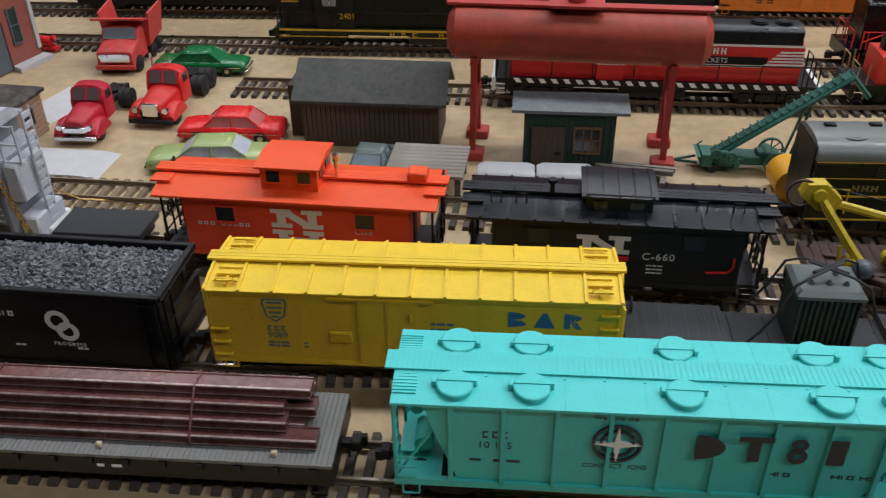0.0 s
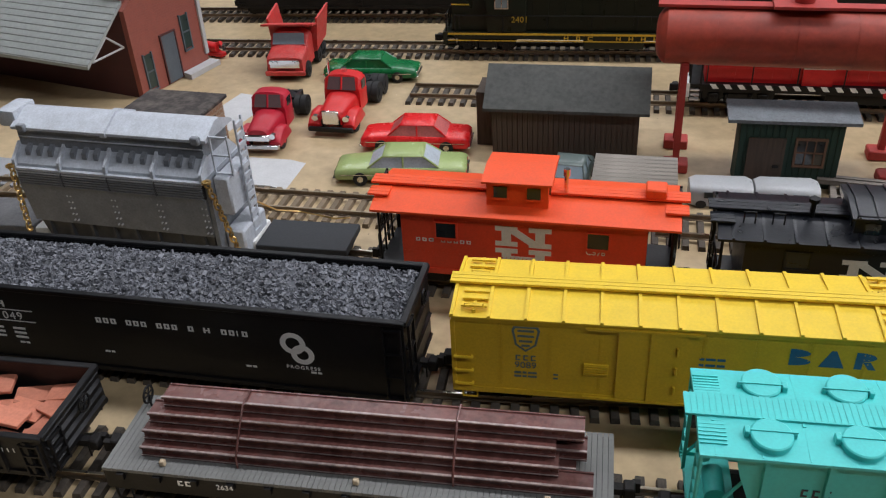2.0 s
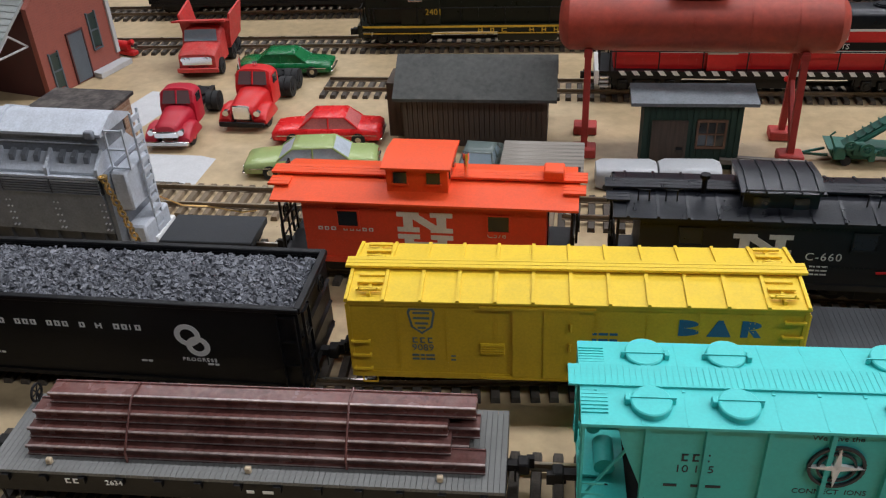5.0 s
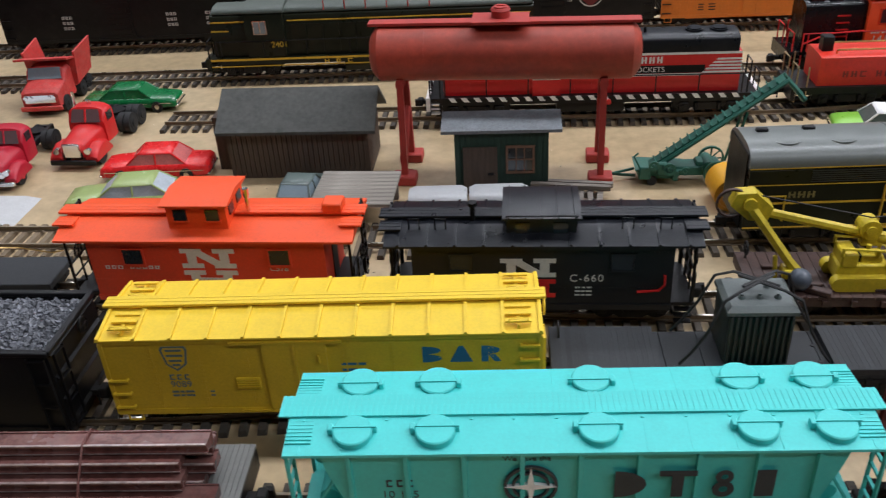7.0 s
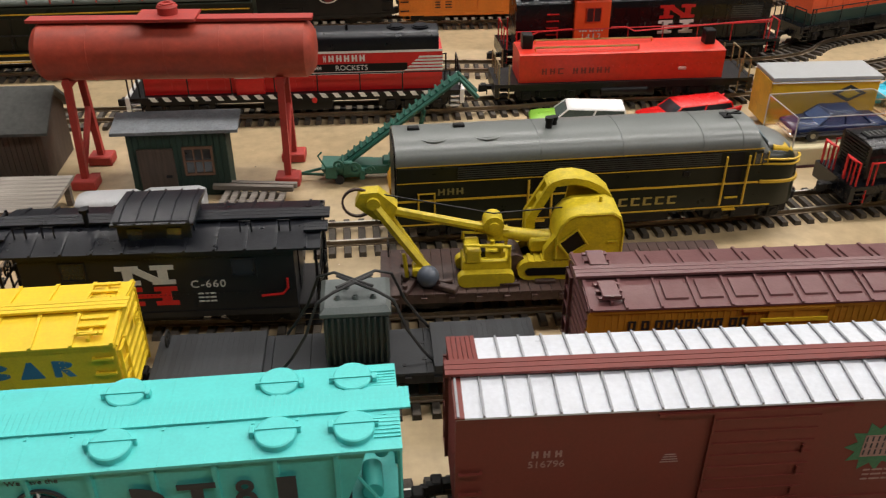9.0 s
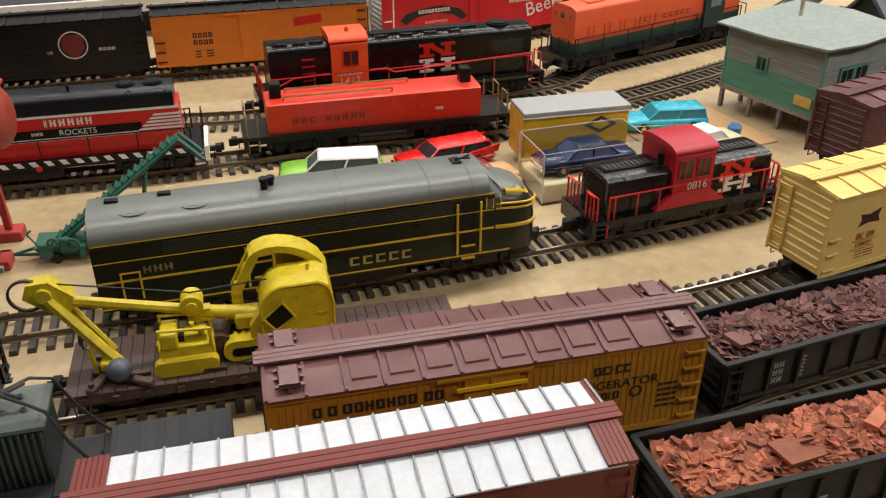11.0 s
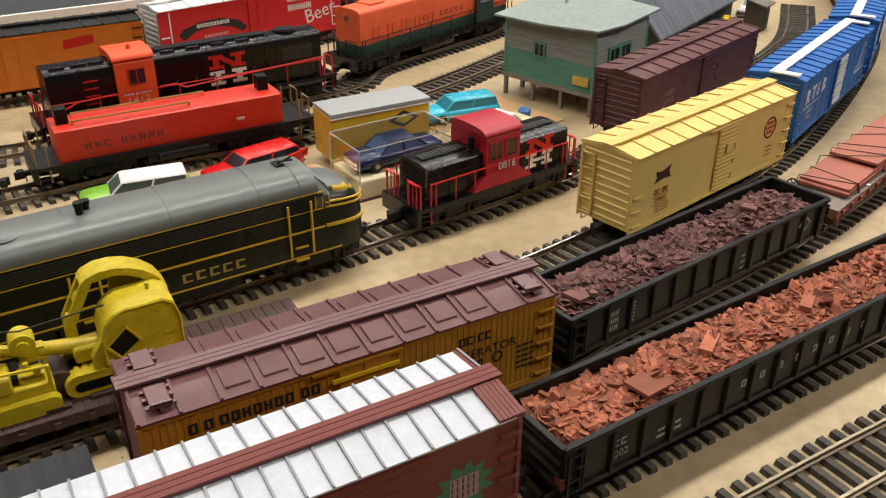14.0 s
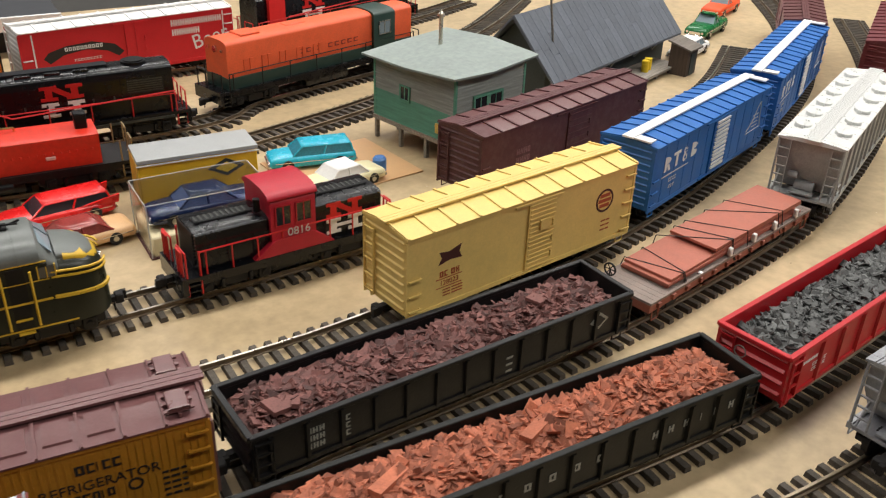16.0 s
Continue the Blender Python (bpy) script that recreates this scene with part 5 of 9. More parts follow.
    part("underframe", Shape().box(-h + 6, h - 6, -4, 4, sill - 5, sill - 2).cbox(-14, 12, -12, -5, sill - 6.5, sill - 2, 0.5, 1), RUNNING, ob)
    trucks(ob, (-h + 24, h - 24))
    couplers(ob, h - 2)
    return ob, h, w, bh


PALELET = mat("pale_lettering", (0.62, 0.60, 0.58), 0.6, var=0.15)
ob, h, w, bh = caboose("caboose", (0.0855, 0.5210), (0.2050, 0.5130), "orange-red model caboose with a cupola and dark windows", ORANGESHADE, ORANGE, BLACK, 36.2, 96, -2, 24)
stacked_emblem(ob, 1, -w - 0.05, 13.5, 22, 19, PALELET, PALELET)
bars(ob, -31, -w - 0.1, 23.0, [1.7, 1.7, 2.0, -1.2, 1.7, 1.7, 1.7, 1.7, 1.7], 1.5, PALELET, 0.9)
words("C578", 2.4, ob, near_side(29, -w - 0.12, 22.4), PALELET, "pale road number")
part("smokejack", Shape().cyl((16, -2, 40), (16, -2, 49), 0.9, 8).cyl((16, -2, 49), (16, -2, 52), 1.3, 8), CHROME, ob, "bright metal smoke stack")
part("vent", Shape().cbox(46, 54, -4, 4, 42, 46, 0.6, 1), ORANGE, ob)
CABBLACK = mat("caboose_black", (0.009, 0.0095, 0.012), 0.4, var=0.3, bump=0.05)
ob, h, w, bh = caboose("caboose", (0.2170, 0.5080), (0.3350, 0.5015), "black model caboose with white and red markings", CABBLACK, ROOFBLACK, BLACK, 36.8, 98, 0, 26, ribs=11, cup_h=9)
stacked_emblem(ob, -5, -w - 0.05, 13.5, 21, 17.5, PALELET, RED)
words("C-660", 3.2, ob, near_side(17, -w - 0.12, 20.8), PALELET, "pale road number", 1.15)
for i in range(3):
    bars(ob, 16, -w - 0.1, 14.4 + 1.7 * i, [2, 1.4, 2.2], 0.6, PALELET, 0.4)
part("curved_grab", Shape().tube([(46, -w - 0.8, 24), (46, -w - 1.2, 20), (44, -w - 1.2, 17.5), (36, -w - 0.8, 16.6)], 0.5, 5), RED, ob, "red curved grab iron")
part("smokejack", Shape().cyl((-26, -3, 38), (-26, -3, 47), 1.0, 8).cyl((-26, -3, 47), (-26, -3, 48.4), 1.9, 8), BLACK, ob)
handrail(ob, [(-13, -12, 46.2), (-13, -13.4, 48), (13, -13.4, 48), (13, -12, 46.2)], BLACK, 0.35)
for i in range(5):
    part("cupola_rib", Shape().prism([(-13, 46.4), (-13, 47.2), (0, 49.1), (13, 47.2), (13, 46.4), (0, 48.2)], "x", -12.4 + 6.1 * i, -11.8 + 6.1 * i), ROOFBLACK, ob)
for x in (-50, -40, 30, 44):
    part("roof_grab", Shape().tube([(x, -9, 40), (x, -9, 44.5), (x + 4, -9, 44.5), (x + 4, -9, 40)], 0.35, 5), BLACK, ob)

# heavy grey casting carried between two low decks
# Three greys put the shading in: light tops, mid sides, dark foot and recesses.
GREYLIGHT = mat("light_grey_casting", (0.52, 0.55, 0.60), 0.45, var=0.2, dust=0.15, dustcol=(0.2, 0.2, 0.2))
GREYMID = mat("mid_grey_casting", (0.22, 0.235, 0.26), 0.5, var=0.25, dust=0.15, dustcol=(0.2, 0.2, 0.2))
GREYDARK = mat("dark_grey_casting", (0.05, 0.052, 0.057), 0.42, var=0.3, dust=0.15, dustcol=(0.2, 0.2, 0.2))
ob = thing("transformer_casting", -0.0335, 0.5362, 0.0, -6, "weathered grey ribbed casting chained down on a rail car", "machine load")
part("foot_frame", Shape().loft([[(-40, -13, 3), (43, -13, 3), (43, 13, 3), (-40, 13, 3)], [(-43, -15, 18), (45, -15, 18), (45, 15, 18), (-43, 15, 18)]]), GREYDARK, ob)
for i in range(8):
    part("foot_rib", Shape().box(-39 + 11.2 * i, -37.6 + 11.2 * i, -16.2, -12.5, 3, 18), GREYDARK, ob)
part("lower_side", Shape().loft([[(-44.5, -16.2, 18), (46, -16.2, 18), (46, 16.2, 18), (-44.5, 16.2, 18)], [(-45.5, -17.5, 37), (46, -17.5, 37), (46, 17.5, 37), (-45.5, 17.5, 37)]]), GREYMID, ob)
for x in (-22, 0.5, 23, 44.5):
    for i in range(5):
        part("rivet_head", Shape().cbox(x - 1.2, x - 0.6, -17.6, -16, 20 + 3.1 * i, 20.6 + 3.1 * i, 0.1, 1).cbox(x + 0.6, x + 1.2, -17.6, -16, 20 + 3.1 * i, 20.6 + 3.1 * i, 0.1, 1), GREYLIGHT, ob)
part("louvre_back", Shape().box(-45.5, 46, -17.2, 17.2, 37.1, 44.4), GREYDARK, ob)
for k in range(4):
    x0 = -45.5 + 22.9 * k
    for j in range(6):
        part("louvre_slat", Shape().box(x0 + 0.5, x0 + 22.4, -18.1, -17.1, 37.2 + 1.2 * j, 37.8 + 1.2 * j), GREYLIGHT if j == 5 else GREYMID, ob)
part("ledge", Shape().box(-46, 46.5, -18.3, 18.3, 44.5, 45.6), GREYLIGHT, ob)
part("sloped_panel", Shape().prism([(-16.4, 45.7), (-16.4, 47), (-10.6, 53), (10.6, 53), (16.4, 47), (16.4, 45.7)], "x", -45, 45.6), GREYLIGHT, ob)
for k in range(5):
    x = -45.2 + 22.8 * k
    part("divider", Shape().prism([(-18, 45.7), (-17.6, 49), (-10.4, 55), (-10.4, 45.7)], "x", x - 0.7, x + 0.7), GREYLIGHT, ob)
for k in range(4):
    for j in range(3):
        x = -45.2 + 22.8 * k + 5.7 * (j + 1)
        part("bracket", Shape().prism([(-14, 50), (-13.6, 52.6), (-10.4, 54.4), (-10.4, 50)], "x", x - 1.1, x + 1.1), GREYMID, ob)
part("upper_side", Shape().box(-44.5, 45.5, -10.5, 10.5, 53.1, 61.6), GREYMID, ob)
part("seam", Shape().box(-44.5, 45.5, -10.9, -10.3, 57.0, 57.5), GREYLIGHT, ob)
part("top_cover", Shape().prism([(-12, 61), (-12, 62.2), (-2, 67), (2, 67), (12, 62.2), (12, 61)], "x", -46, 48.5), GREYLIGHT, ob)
part("cover_strap", Shape().prism([(-12.6, 60.4), (-12.6, 62.6), (-2, 67.9), (2, 67.9), (12.6, 62.6), (12.6, 60.4)], "x", -1.2, 1.4), GREYLIGHT, ob)
part("cover_head", Shape().cbox(-54, -45, -9, 6, 60.5, 68, 1.2, 2), GREYLIGHT, ob)
for x in (-40, 44):
    part("cover_lug", Shape().cbox(x - 2, x + 2, -13.6, -11, 60.4, 64, 0.5, 1), GREYMID, ob)
part("end_plate", Shape().box(46.6, 48.6, -16.5, 16.5, 8, 46), GREYMID, ob)
part("end_box", Shape().cbox(48.7, 56, -13, 8, 28, 46, 0.8, 1), GREYLIGHT, ob)
part("end_box", Shape().cbox(48.7, 58, -12, 10, 6, 20, 1.0, 1), GREYLIGHT, ob)
ladder(ob, 53, -9.5, 46.5, 63, 8, GREYLIGHT, axis="x", n=3)
s = Shape()
for i in range(12):
    s.box(57.2, 58.4, -2.6, 3.4, 12 + 4.7 * i, 14.4 + 4.7 * i)
part("end_rack", s.box(57.4, 58.2, -2.9, -2.1, 8, 68).box(57.4, 58.2, 2.9, 3.7, 8, 68), GREYLIGHT, ob)
for x, y, z in ((49, -18.4, 46), (-46.6, -18.6, 46)):
    chain = part("chain", Shape().ring((x, y, z), "z", 2.0, 1.1, 0.9, 10), BRASS, ob, "brass chain hanging at the end")
    for i in range(13):
        q = i / 12
        part("chain_link", Shape().ring((0, 0, 0), "x" if i % 2 else "y", 1.7, 0.95, 0.7, 8), BRASS, chain, at=mm(x + (7.5 if x > 0 else -3) * q, y + 1.5 * q, z - 1 - 32 * q))

# dark trailer bed with white end, standing beside the rails
bed = thing("low_flat_car", 0.0455, 0.5330, 0.0, -2, "low dark-decked flat car with white deck ends", "flat car")
part("bed", Shape().cbox(-20, 22, -11.5, 11.5, 7, 10.5, 0.4, 1), DECKDARK, bed)
part("white_end", Shape().cbox(-27, -20.2, -10, 10, 5, 11.5, 1.4, 2), WHITE, bed)
for x in (-14, 16):
    for y in (-8, 8):
        part("wheel", Shape().cyl((x, y - 2, 3.6), (x, y + 2, 3.6), 3.6, 12), RUBBER, bed)
part("chassis", Shape().box(-165, 20, -5, 5, 3.0, 6.6), RUNNING, bed)
part("bed", Shape().cbox(-215, -131, -9.5, 16, 7, 11.5, 0.4, 1), mat("worn_grey_deck", (0.13, 0.13, 0.135), 0.6, var=0.3, dust=0.2, dustcol=(0.3, 0.29, 0.28)), bed, "worn grey deck")
part("white_end", Shape().cbox(-130.8, -122, -9, 14, 5, 11, 1.4, 2), WHITE, bed)
cord = thing("twine", 0.0, 0.0, 0.0, 0, "thin tan twine lying on the board", "twine")
part("strand", Shape().tube([(8, 540, 38), (14, 548, 20), (24, 556, 9), (34, 561, 5.6), (52, 556, 5.4), (62, 548, 11.0)], 0.4, 5), BRASS, cord)

# crane flat and its load
ob, h, w = flatcar("flat_car", (0.3560, 0.5045), (0.4960, 0.4960), "rusty plum-brown model flat car carrying machines", 11.6, 33, RUSTDECK, RUSTDECK, 34)
for x, y in ((-46, -9), (-58, 4), (-20, -12), (-6, -11)):
    part("deck_scrap", Shape().cbox(x - 4, x + 4, y - 1, y + 1, 11.7, 13.1, 0.3, 1), RUSTDECK, ob, at=None)
DZ = RAIL + 0.0117


def track_loop(x0, x1, y0, y1, z0, r):
    pts = [(x0 + r - r * math.sin(a), z0 + r - r * math.cos(a)) for a in [math.pi * k / 8 for k in range(9)]]
    pts += [(x1 - r + r * math.sin(a), z0 + r + r * math.cos(a)) for a in [math.pi * k / 8 for k in range(9)]]
    return Shape().prism(pts, "y", y0, y1)


ex = thing("power_shovel", 0.4285, 0.5015, DZ, -4, "bright yellow toy crawler shovel with open cab frame", "shovel")
for sy in (-1, 1):
    tr_ = part("crawler_track", track_loop(-19, 17, sy * 8 - 2.6, sy * 8 + 2.6, 0, 4.2), EQUIPYELLOW, ex)
    part("track_side", track_loop(-16, 14, sy * 8 - 2.9, sy * 8 + 2.9, 2.2, 1.7), BLACK, tr_)
    for i in range(12):
        part("track_shoe", Shape().box(-15 + 2.6 * i, -13.6 + 2.6 * i, sy * 8 - 3.1, sy * 8 + 3.1, 8.2, 8.9), EQUIPYELLOW, tr_)
part("turntable", Shape().box(-12, 12, -6, 6, 4, 7.5).cyl((0, 0, 7), (0, 0, 10), 9, 16), EQUIPYELLOW, ex)
part("engine_house", Shape().prism([(-5, 9.5), (-5, 20), (-3.5, 24.5), (-0.5, 28), (3, 29.4), (16, 29.8), (19.5, 27.6), (21, 22), (21, 9.5)], "y", -11, 4), EQUIPYELLOW, ex)
part("front_post", Shape().prism([(-9, 5), (-9, 13), (-5, 19), (-4.4, 19), (-4.4, 5)], "y", -10, -6.5), EQUIPYELLOW, ex)
part("house_trim", Shape().tube([(-4.6, -11.1, 10), (-4.6, -11.1, 20), (-3, -11.1, 24.3), (0, -11.1, 27.6), (3, -11.1, 28.9), (16, -11.1, 29.3), (19.1, -11.1, 27.1), (20.6, -11.1, 22), (20.6, -11.1, 10)], 0.5, 5), EQUIPYELLOW, ex)
part("exhaust", Shape().cyl((13, -2, 29), (13, -2, 32), 0.7, 8), EQUIPYELLOW, ex)
part("door_latch", Shape().tube([(15, -11.3, 17), (18.5, -11.8, 17.6)], 0.45, 5), EQUIPYELLOW, ex)
part("house_window", Shape().prism([(-4.2, 17), (3, 23), (7, 16.5), (0, 11.5)], "y", -11.4, -10.9), BLACK, ex)
part("window_bar", Shape().tube([(-4.2, -11.5, 17), (3, -11.5, 23), (7, -11.5, 16.5), (0, -11.5, 11.5), (-4.2, -11.5, 17)], 0.7, 5), EQUIPYELLOW, ex)
for y in (3.9, 10.6):
    part("cab_post", Shape().prism([(-14.5, 9), (-14.5, 19), (-6, 34.6), (-2.6, 34.6), (-10.8, 19), (-10.8, 9)], "y", y, y + 2.2), EQUIPYELLOW, ex)
part("cab_post", Shape().prism([(1.5, 20), (3.5, 35), (5.8, 35), (4.2, 20)], "y", 10.8, 12.4), EQUIPYELLOW, ex)
part("cab_front", Shape().prism([(-14, 9), (-14, 19), (-13, 21), (-11.4, 21), (-12, 19), (-12, 9)], "y", 6, 10.7), EQUIPYELLOW, ex)
part("window_rail", Shape().prism([(-10.2, 26), (-9, 28.2), (-7, 28.2), (-8.2, 26)], "y", 6, 10.7), EQUIPYELLOW, ex)
roof_arc = [(-7, 33.4), (-5, 35.2), (-1, 36.7), (4, 36.9), (9, 35.8), (14, 33.4), (18, 29.8), (20.6, 25)]
part("cab_roof", Shape().prism(roof_arc + [(18, 24), (15.6, 28), (12.4, 31), (8, 33.2), (4, 34.2), (-2, 33.4)], "y", 3.7, 13), EQUIPYELLOW, ex)
part("cab_side", Shape().prism([(4, 9), (4, 34.6), (9, 33.4), (13, 31), (17, 27), (19.8, 23), (19.8, 9)], "y", 12, 12.9), EQUIPYELLOW, ex)
part("rear_wall", Shape().box(17, 20, 3.9, 13, 9, 23), EQUIPYELLOW, ex)
part("boom_base", Shape().cyl((-6, -1, 13), (-24, 0, 16), 3.2, 10, 2.4).cbox(-14, -4, -5, 4, 9, 15, 0.8, 1), EQUIPYELLOW, ex)
part("boom", Shape().cyl((-22, 0, 16), (-70, -1, 28), 1.9, 8).box(-30, -22, -2, 2, 13, 18), EQUIPYELLOW, ex)
part("sheave", Shape().cyl((-28, -3.5, 20.5), (-28, 3.5, 20.5), 4.0, 16).cyl((-28, -4.5, 20.5), (-28, 4.5, 20.5), 2, 10).box(-30, -26, -2, 2, 15, 21), EQUIPYELLOW, ex)
part("boom_head", Shape().prism([(-67, 24), (-65, 30), (-72, 36.5), (-79, 36), (-81, 31), (-74, 25)], "y", -3.4, 2.4).cyl((-74, -5, 32), (-74, 4, 32), 2.6, 12), EQUIPYELLOW, ex)
part("bucket_ring", Shape().ring((-80, -1.5, 31), "y", 6.2, 5.4, 1.2, 18), RUSTDECK, ex, "rusty hoop under the boom head")
s = Shape()
s.tube([(-73, -3.6, 30), (-58, -8, 10), (-54, -9, 5.5)], 2.0, 6).tube([(-70, 2, 27), (-56, -2, 6)], 1.2, 6).tube([(-63, -8, 12), (-62, -9, 2)], 0.9, 5)
s.cbox(-60, -55, -12, -5, 3.4, 7.2, 0.6, 1)
part("dipper_stick", s, EQUIPYELLOW, ex)
part("cable", Shape().tube([(-73, -1, 35), (-28, -1, 25), (0, -1, 27)], 0.3, 4).tube([(-70, 1, 28), (-28, 1, 18)], 0.3, 4), CABLE, ex)
ball = thing("grey_ball", 0.3738, 0.4925, DZ, 0, "blue-grey round weight on a flat car deck", "weight")
part("ball", Shape().loft([[(4.4 * math.sin(a) * math.cos(b), 4.4 * math.sin(a) * math.sin(b), 4.4 - 4.4 * math.cos(a)) for b in [2 * math.pi * j / 14 for j in range(14)]] for a in [0.05 + 3.04 * i / 9 for i in range(10)]]), mat("blue_grey_metal", (0.07, 0.085, 0.11), 0.4), ball)
for x, y, r in ((0.3690, 0.4985, 12), (0.3800, 0.4890, -30), (0.3660, 0.4910, 60)):
    sc = thing("scrap_piece", x, y, DZ, r, "rusty scrap metal piece on a flat car deck", "scrap", "deck scrap")
    part("scrap", Shape().cbox(-5, 5, -1.6, 1.6, 0.1, 2.4, 0.4, 1).cyl((-3, 0, 2), (-3, 0, 4), 1, 8), RUSTDECK, sc)
dz = thing("crawler_dozer", 0.3965, 0.4975, DZ, -3, "bright yellow toy crawler tractor", "tractor")
for sy in (-1, 1):
    part("crawler_track", track_loop(-11, 11, sy * 6.5 - 1.8, sy * 6.5 + 1.8, 0, 3), EQUIPYELLOW, dz)
part("body", Shape().cbox(-9, 10, -5, 5, 3, 10, 0.6, 1).cbox(-8, -2, -5.5, 5.5, 9, 15, 0.6, 1), EQUIPYELLOW, dz)
part("engine", Shape().cbox(0, 8, -3, 3, 9.6, 13, 0.5, 1).cyl((3, 0, 12), (3, 0, 16), 0.9, 8).cyl((6, -2, 12), (6, -2, 14.5), 1.3, 8), EQUIPYELLOW, dz)
part("roll_frame", Shape().tube([(-8, -5, 14), (-8, -5, 17), (9, -5, 16), (9, -5, 9)], 0.8, 5).tube([(-8, 5, 14), (-8, 5, 17), (9, 5, 16), (9, 5, 9)], 0.8, 5), EQUIPYELLOW, dz)
part("seat", Shape().box(-2, 1, -2.5, 2.5, 9.8, 12.6), BLACK, dz)
drum = thing("cable_drum", 0.4080, 0.5020, DZ, 0, "dark winch drum behind the yellow tractor", "winch")
part("drum", Shape().cyl((0, -6, 5), (0, 6, 5), 4.6, 14).cyl((0, -7, 5), (0, -6, 5), 5, 14), RUSTDECK, drum)

# cream, blue boxcars on the third track
ob, h, w = boxcar("boxcar", (0.6515, 0.5005), (0.7870, 0.5215), "cream-yellow model boxcar with a ribbed door", 8, 44.0, 30.5, CREAM, CREAM, roof_ribs=11, door_x=6, door_w=17, door_n=15, walk_wide=6.2, rise=2.8, grabs=False)
EMBROWN = mat("dark_brown_marking", (0.07, 0.016, 0.014), 0.6)
MARKRED = mat("red_brown_marking", (0.42, 0.08, 0.03), 0.6)
part("emblem", Shape().prism([(-h + 16, 27.6), (-h + 17.6, 30.6), (-h + 16.2, 33.6), (-h + 21.5, 32.8), (-h + 28.2, 34.8), (-h + 27, 31.4), (-h + 28.6, 28.2), (-h + 22, 28.8)], "y", -w - 0.1, -w + 0.05), EMBROWN, ob, "dark brown torn-edged emblem")
bars(ob, -h + 22, -w - 0.1, 21.5, [2, 1.6, -0.8, 2, 1.8], 2.8, MARKRED, 0.6)
words("128023", 2.4, ob, near_side(-h + 22, -w - 0.12, 17.4), MARKRED, "red-brown road number")
part("number_bar", Shape().box(-h + 15, -h + 29, -w - 0.1, -w + 0.05, 20.4, 20.8).box(-h + 15, -h + 29, -w - 0.1, -w + 0.05, 16.2, 16.6), MARKRED, ob)
for i in range(3):
    bars(ob, -h + 24, -w - 0.1, 12 + 1.4 * i, [4, 6], 0.5, MARKRED, 0.8)
    bars(ob, h - 18, -w - 0.1, 14 + 2.4 * i, [3, 2.4], 0.7, MARKRED, 0.6)
part("round_emblem", Shape().ring((h - 20, -w - 0.15, 30), "y", 6, 5.0, 0.2, 26), EMBROWN, ob, "round brown emblem")
s = Shape()
for i, a_ in enumerate((3.4, 4.4, 3.4)):
    s.box(h - 20 - a_, h - 20 + a_, -w - 0.1, -w + 0.05, 26.6 + 2.6 * i, 28.4 + 2.6 * i)
part("emblem_bar", s, MARKRED, ob)
part("door_placard", Shape().box(4, 10, -w - 2.2, -w - 1.2, 28, 33), CREAM, ob)

for k, (p, q) in enumerate((((0.8080, 0.5335), (0.9470, 0.5830)), ((0.9620, 0.5890), (1.1020, 0.6660)))):
    ob, h, w = boxcar("boxcar", p, q, "blue model boxcar with a white running board", 8, 42.4, 32, BLUE, BLUE, walk=WHITE, roof_ribs=14, door_x=6, door_w=22, door=BLUE, walk_wide=6.5, rivets=12)
    for sx in (-1, 1):
        part("end_walk", Shape().box(sx * (h - 1.5) - 3, sx * (h - 1.5) + 3, -13, -3.4, 45.4, 46.2), WHITE, ob)
    for i in range(12):
        part("door_slat", Shape().box(-3, 13, -w - 1.7, -w - 0.8, 10.6 + 2.5 * i, 12.0 + 2.5 * i), WHITE, ob)
    glyph_blocks(ob, -h + 12, -w - 0.1, 26, "rteb", 8.4, WHITE, 10.2, label="white block marking")
    bars(ob, -h + 26, -w - 0.1, 23, [30], 0.7, PALELET)
    bars(ob, -h + 24, -w - 0.1, 18.6, [1.6, 1.6, 1.6, 1.6], 2.2, PALELET, 0.7)
    bars(ob, -h + 24, -w - 0.1, 14.6, [1.6, 1.6, 1.6], 1.8, PALELET, 0.7)
    part("map_emblem", Shape().tube([(h - 28, -w - 0.1, 20), (h - 20, -w - 0.1, 26), (h - 15, -w - 0.1, 34), (h - 12, -w - 0.1, 36), (h - 10, -w - 0.1, 26), (h - 8, -w - 0.1, 19), (h - 28, -w - 0.1, 18.4)], 0.35, 4), PALELET, ob)
    for i in range(4):
        bars(ob, h - 17, -w - 0.1, 21 + 2.4 * i, [5, 3], 0.6, PALELET, 0.6)
for p, q in (((1.113, 0.676), (1.226, 0.775)),):
    boxcar("boxcar", p, q, "dusty pink-brown model boxcar beyond the blue cars", 8, 41, 32, mat("dusty_pink_paint", (0.30, 0.17, 0.18), 0.6), MAROON)
boxcar("boxcar", (1.110, 0.598), (1.240, 0.680), "dark red model boxcar standing behind the silver hopper", 8, 43, 32, mat("dark_red_paint", (0.16, 0.02, 0.025), 0.5), mat("dark_red_roof", (0.14, 0.025, 0.03), 0.5))

# brown boxcar on the fourth track
ob, h, w = boxcar("boxcar", (0.7395, 0.5880), (0.8850, 0.6270), "weathered wine-brown model boxcar with a panelled roof", 8, 41.0, 32, WINE, MAROON, end=WINE, roof_ribs=11, door_x=8, door_w=22, walk_wide=6.4, rib_mat=WINE, walk=WINE, corner=WINE)
for i in range(2):
    bars(ob, -h + 34, -w - 0.1, 24 - 5 * i, [2.4, 2.4, 2.4, 2.0], 3.4, mat("faded_marking", (0.24, 0.12, 0.13), 0.7), 0.7)


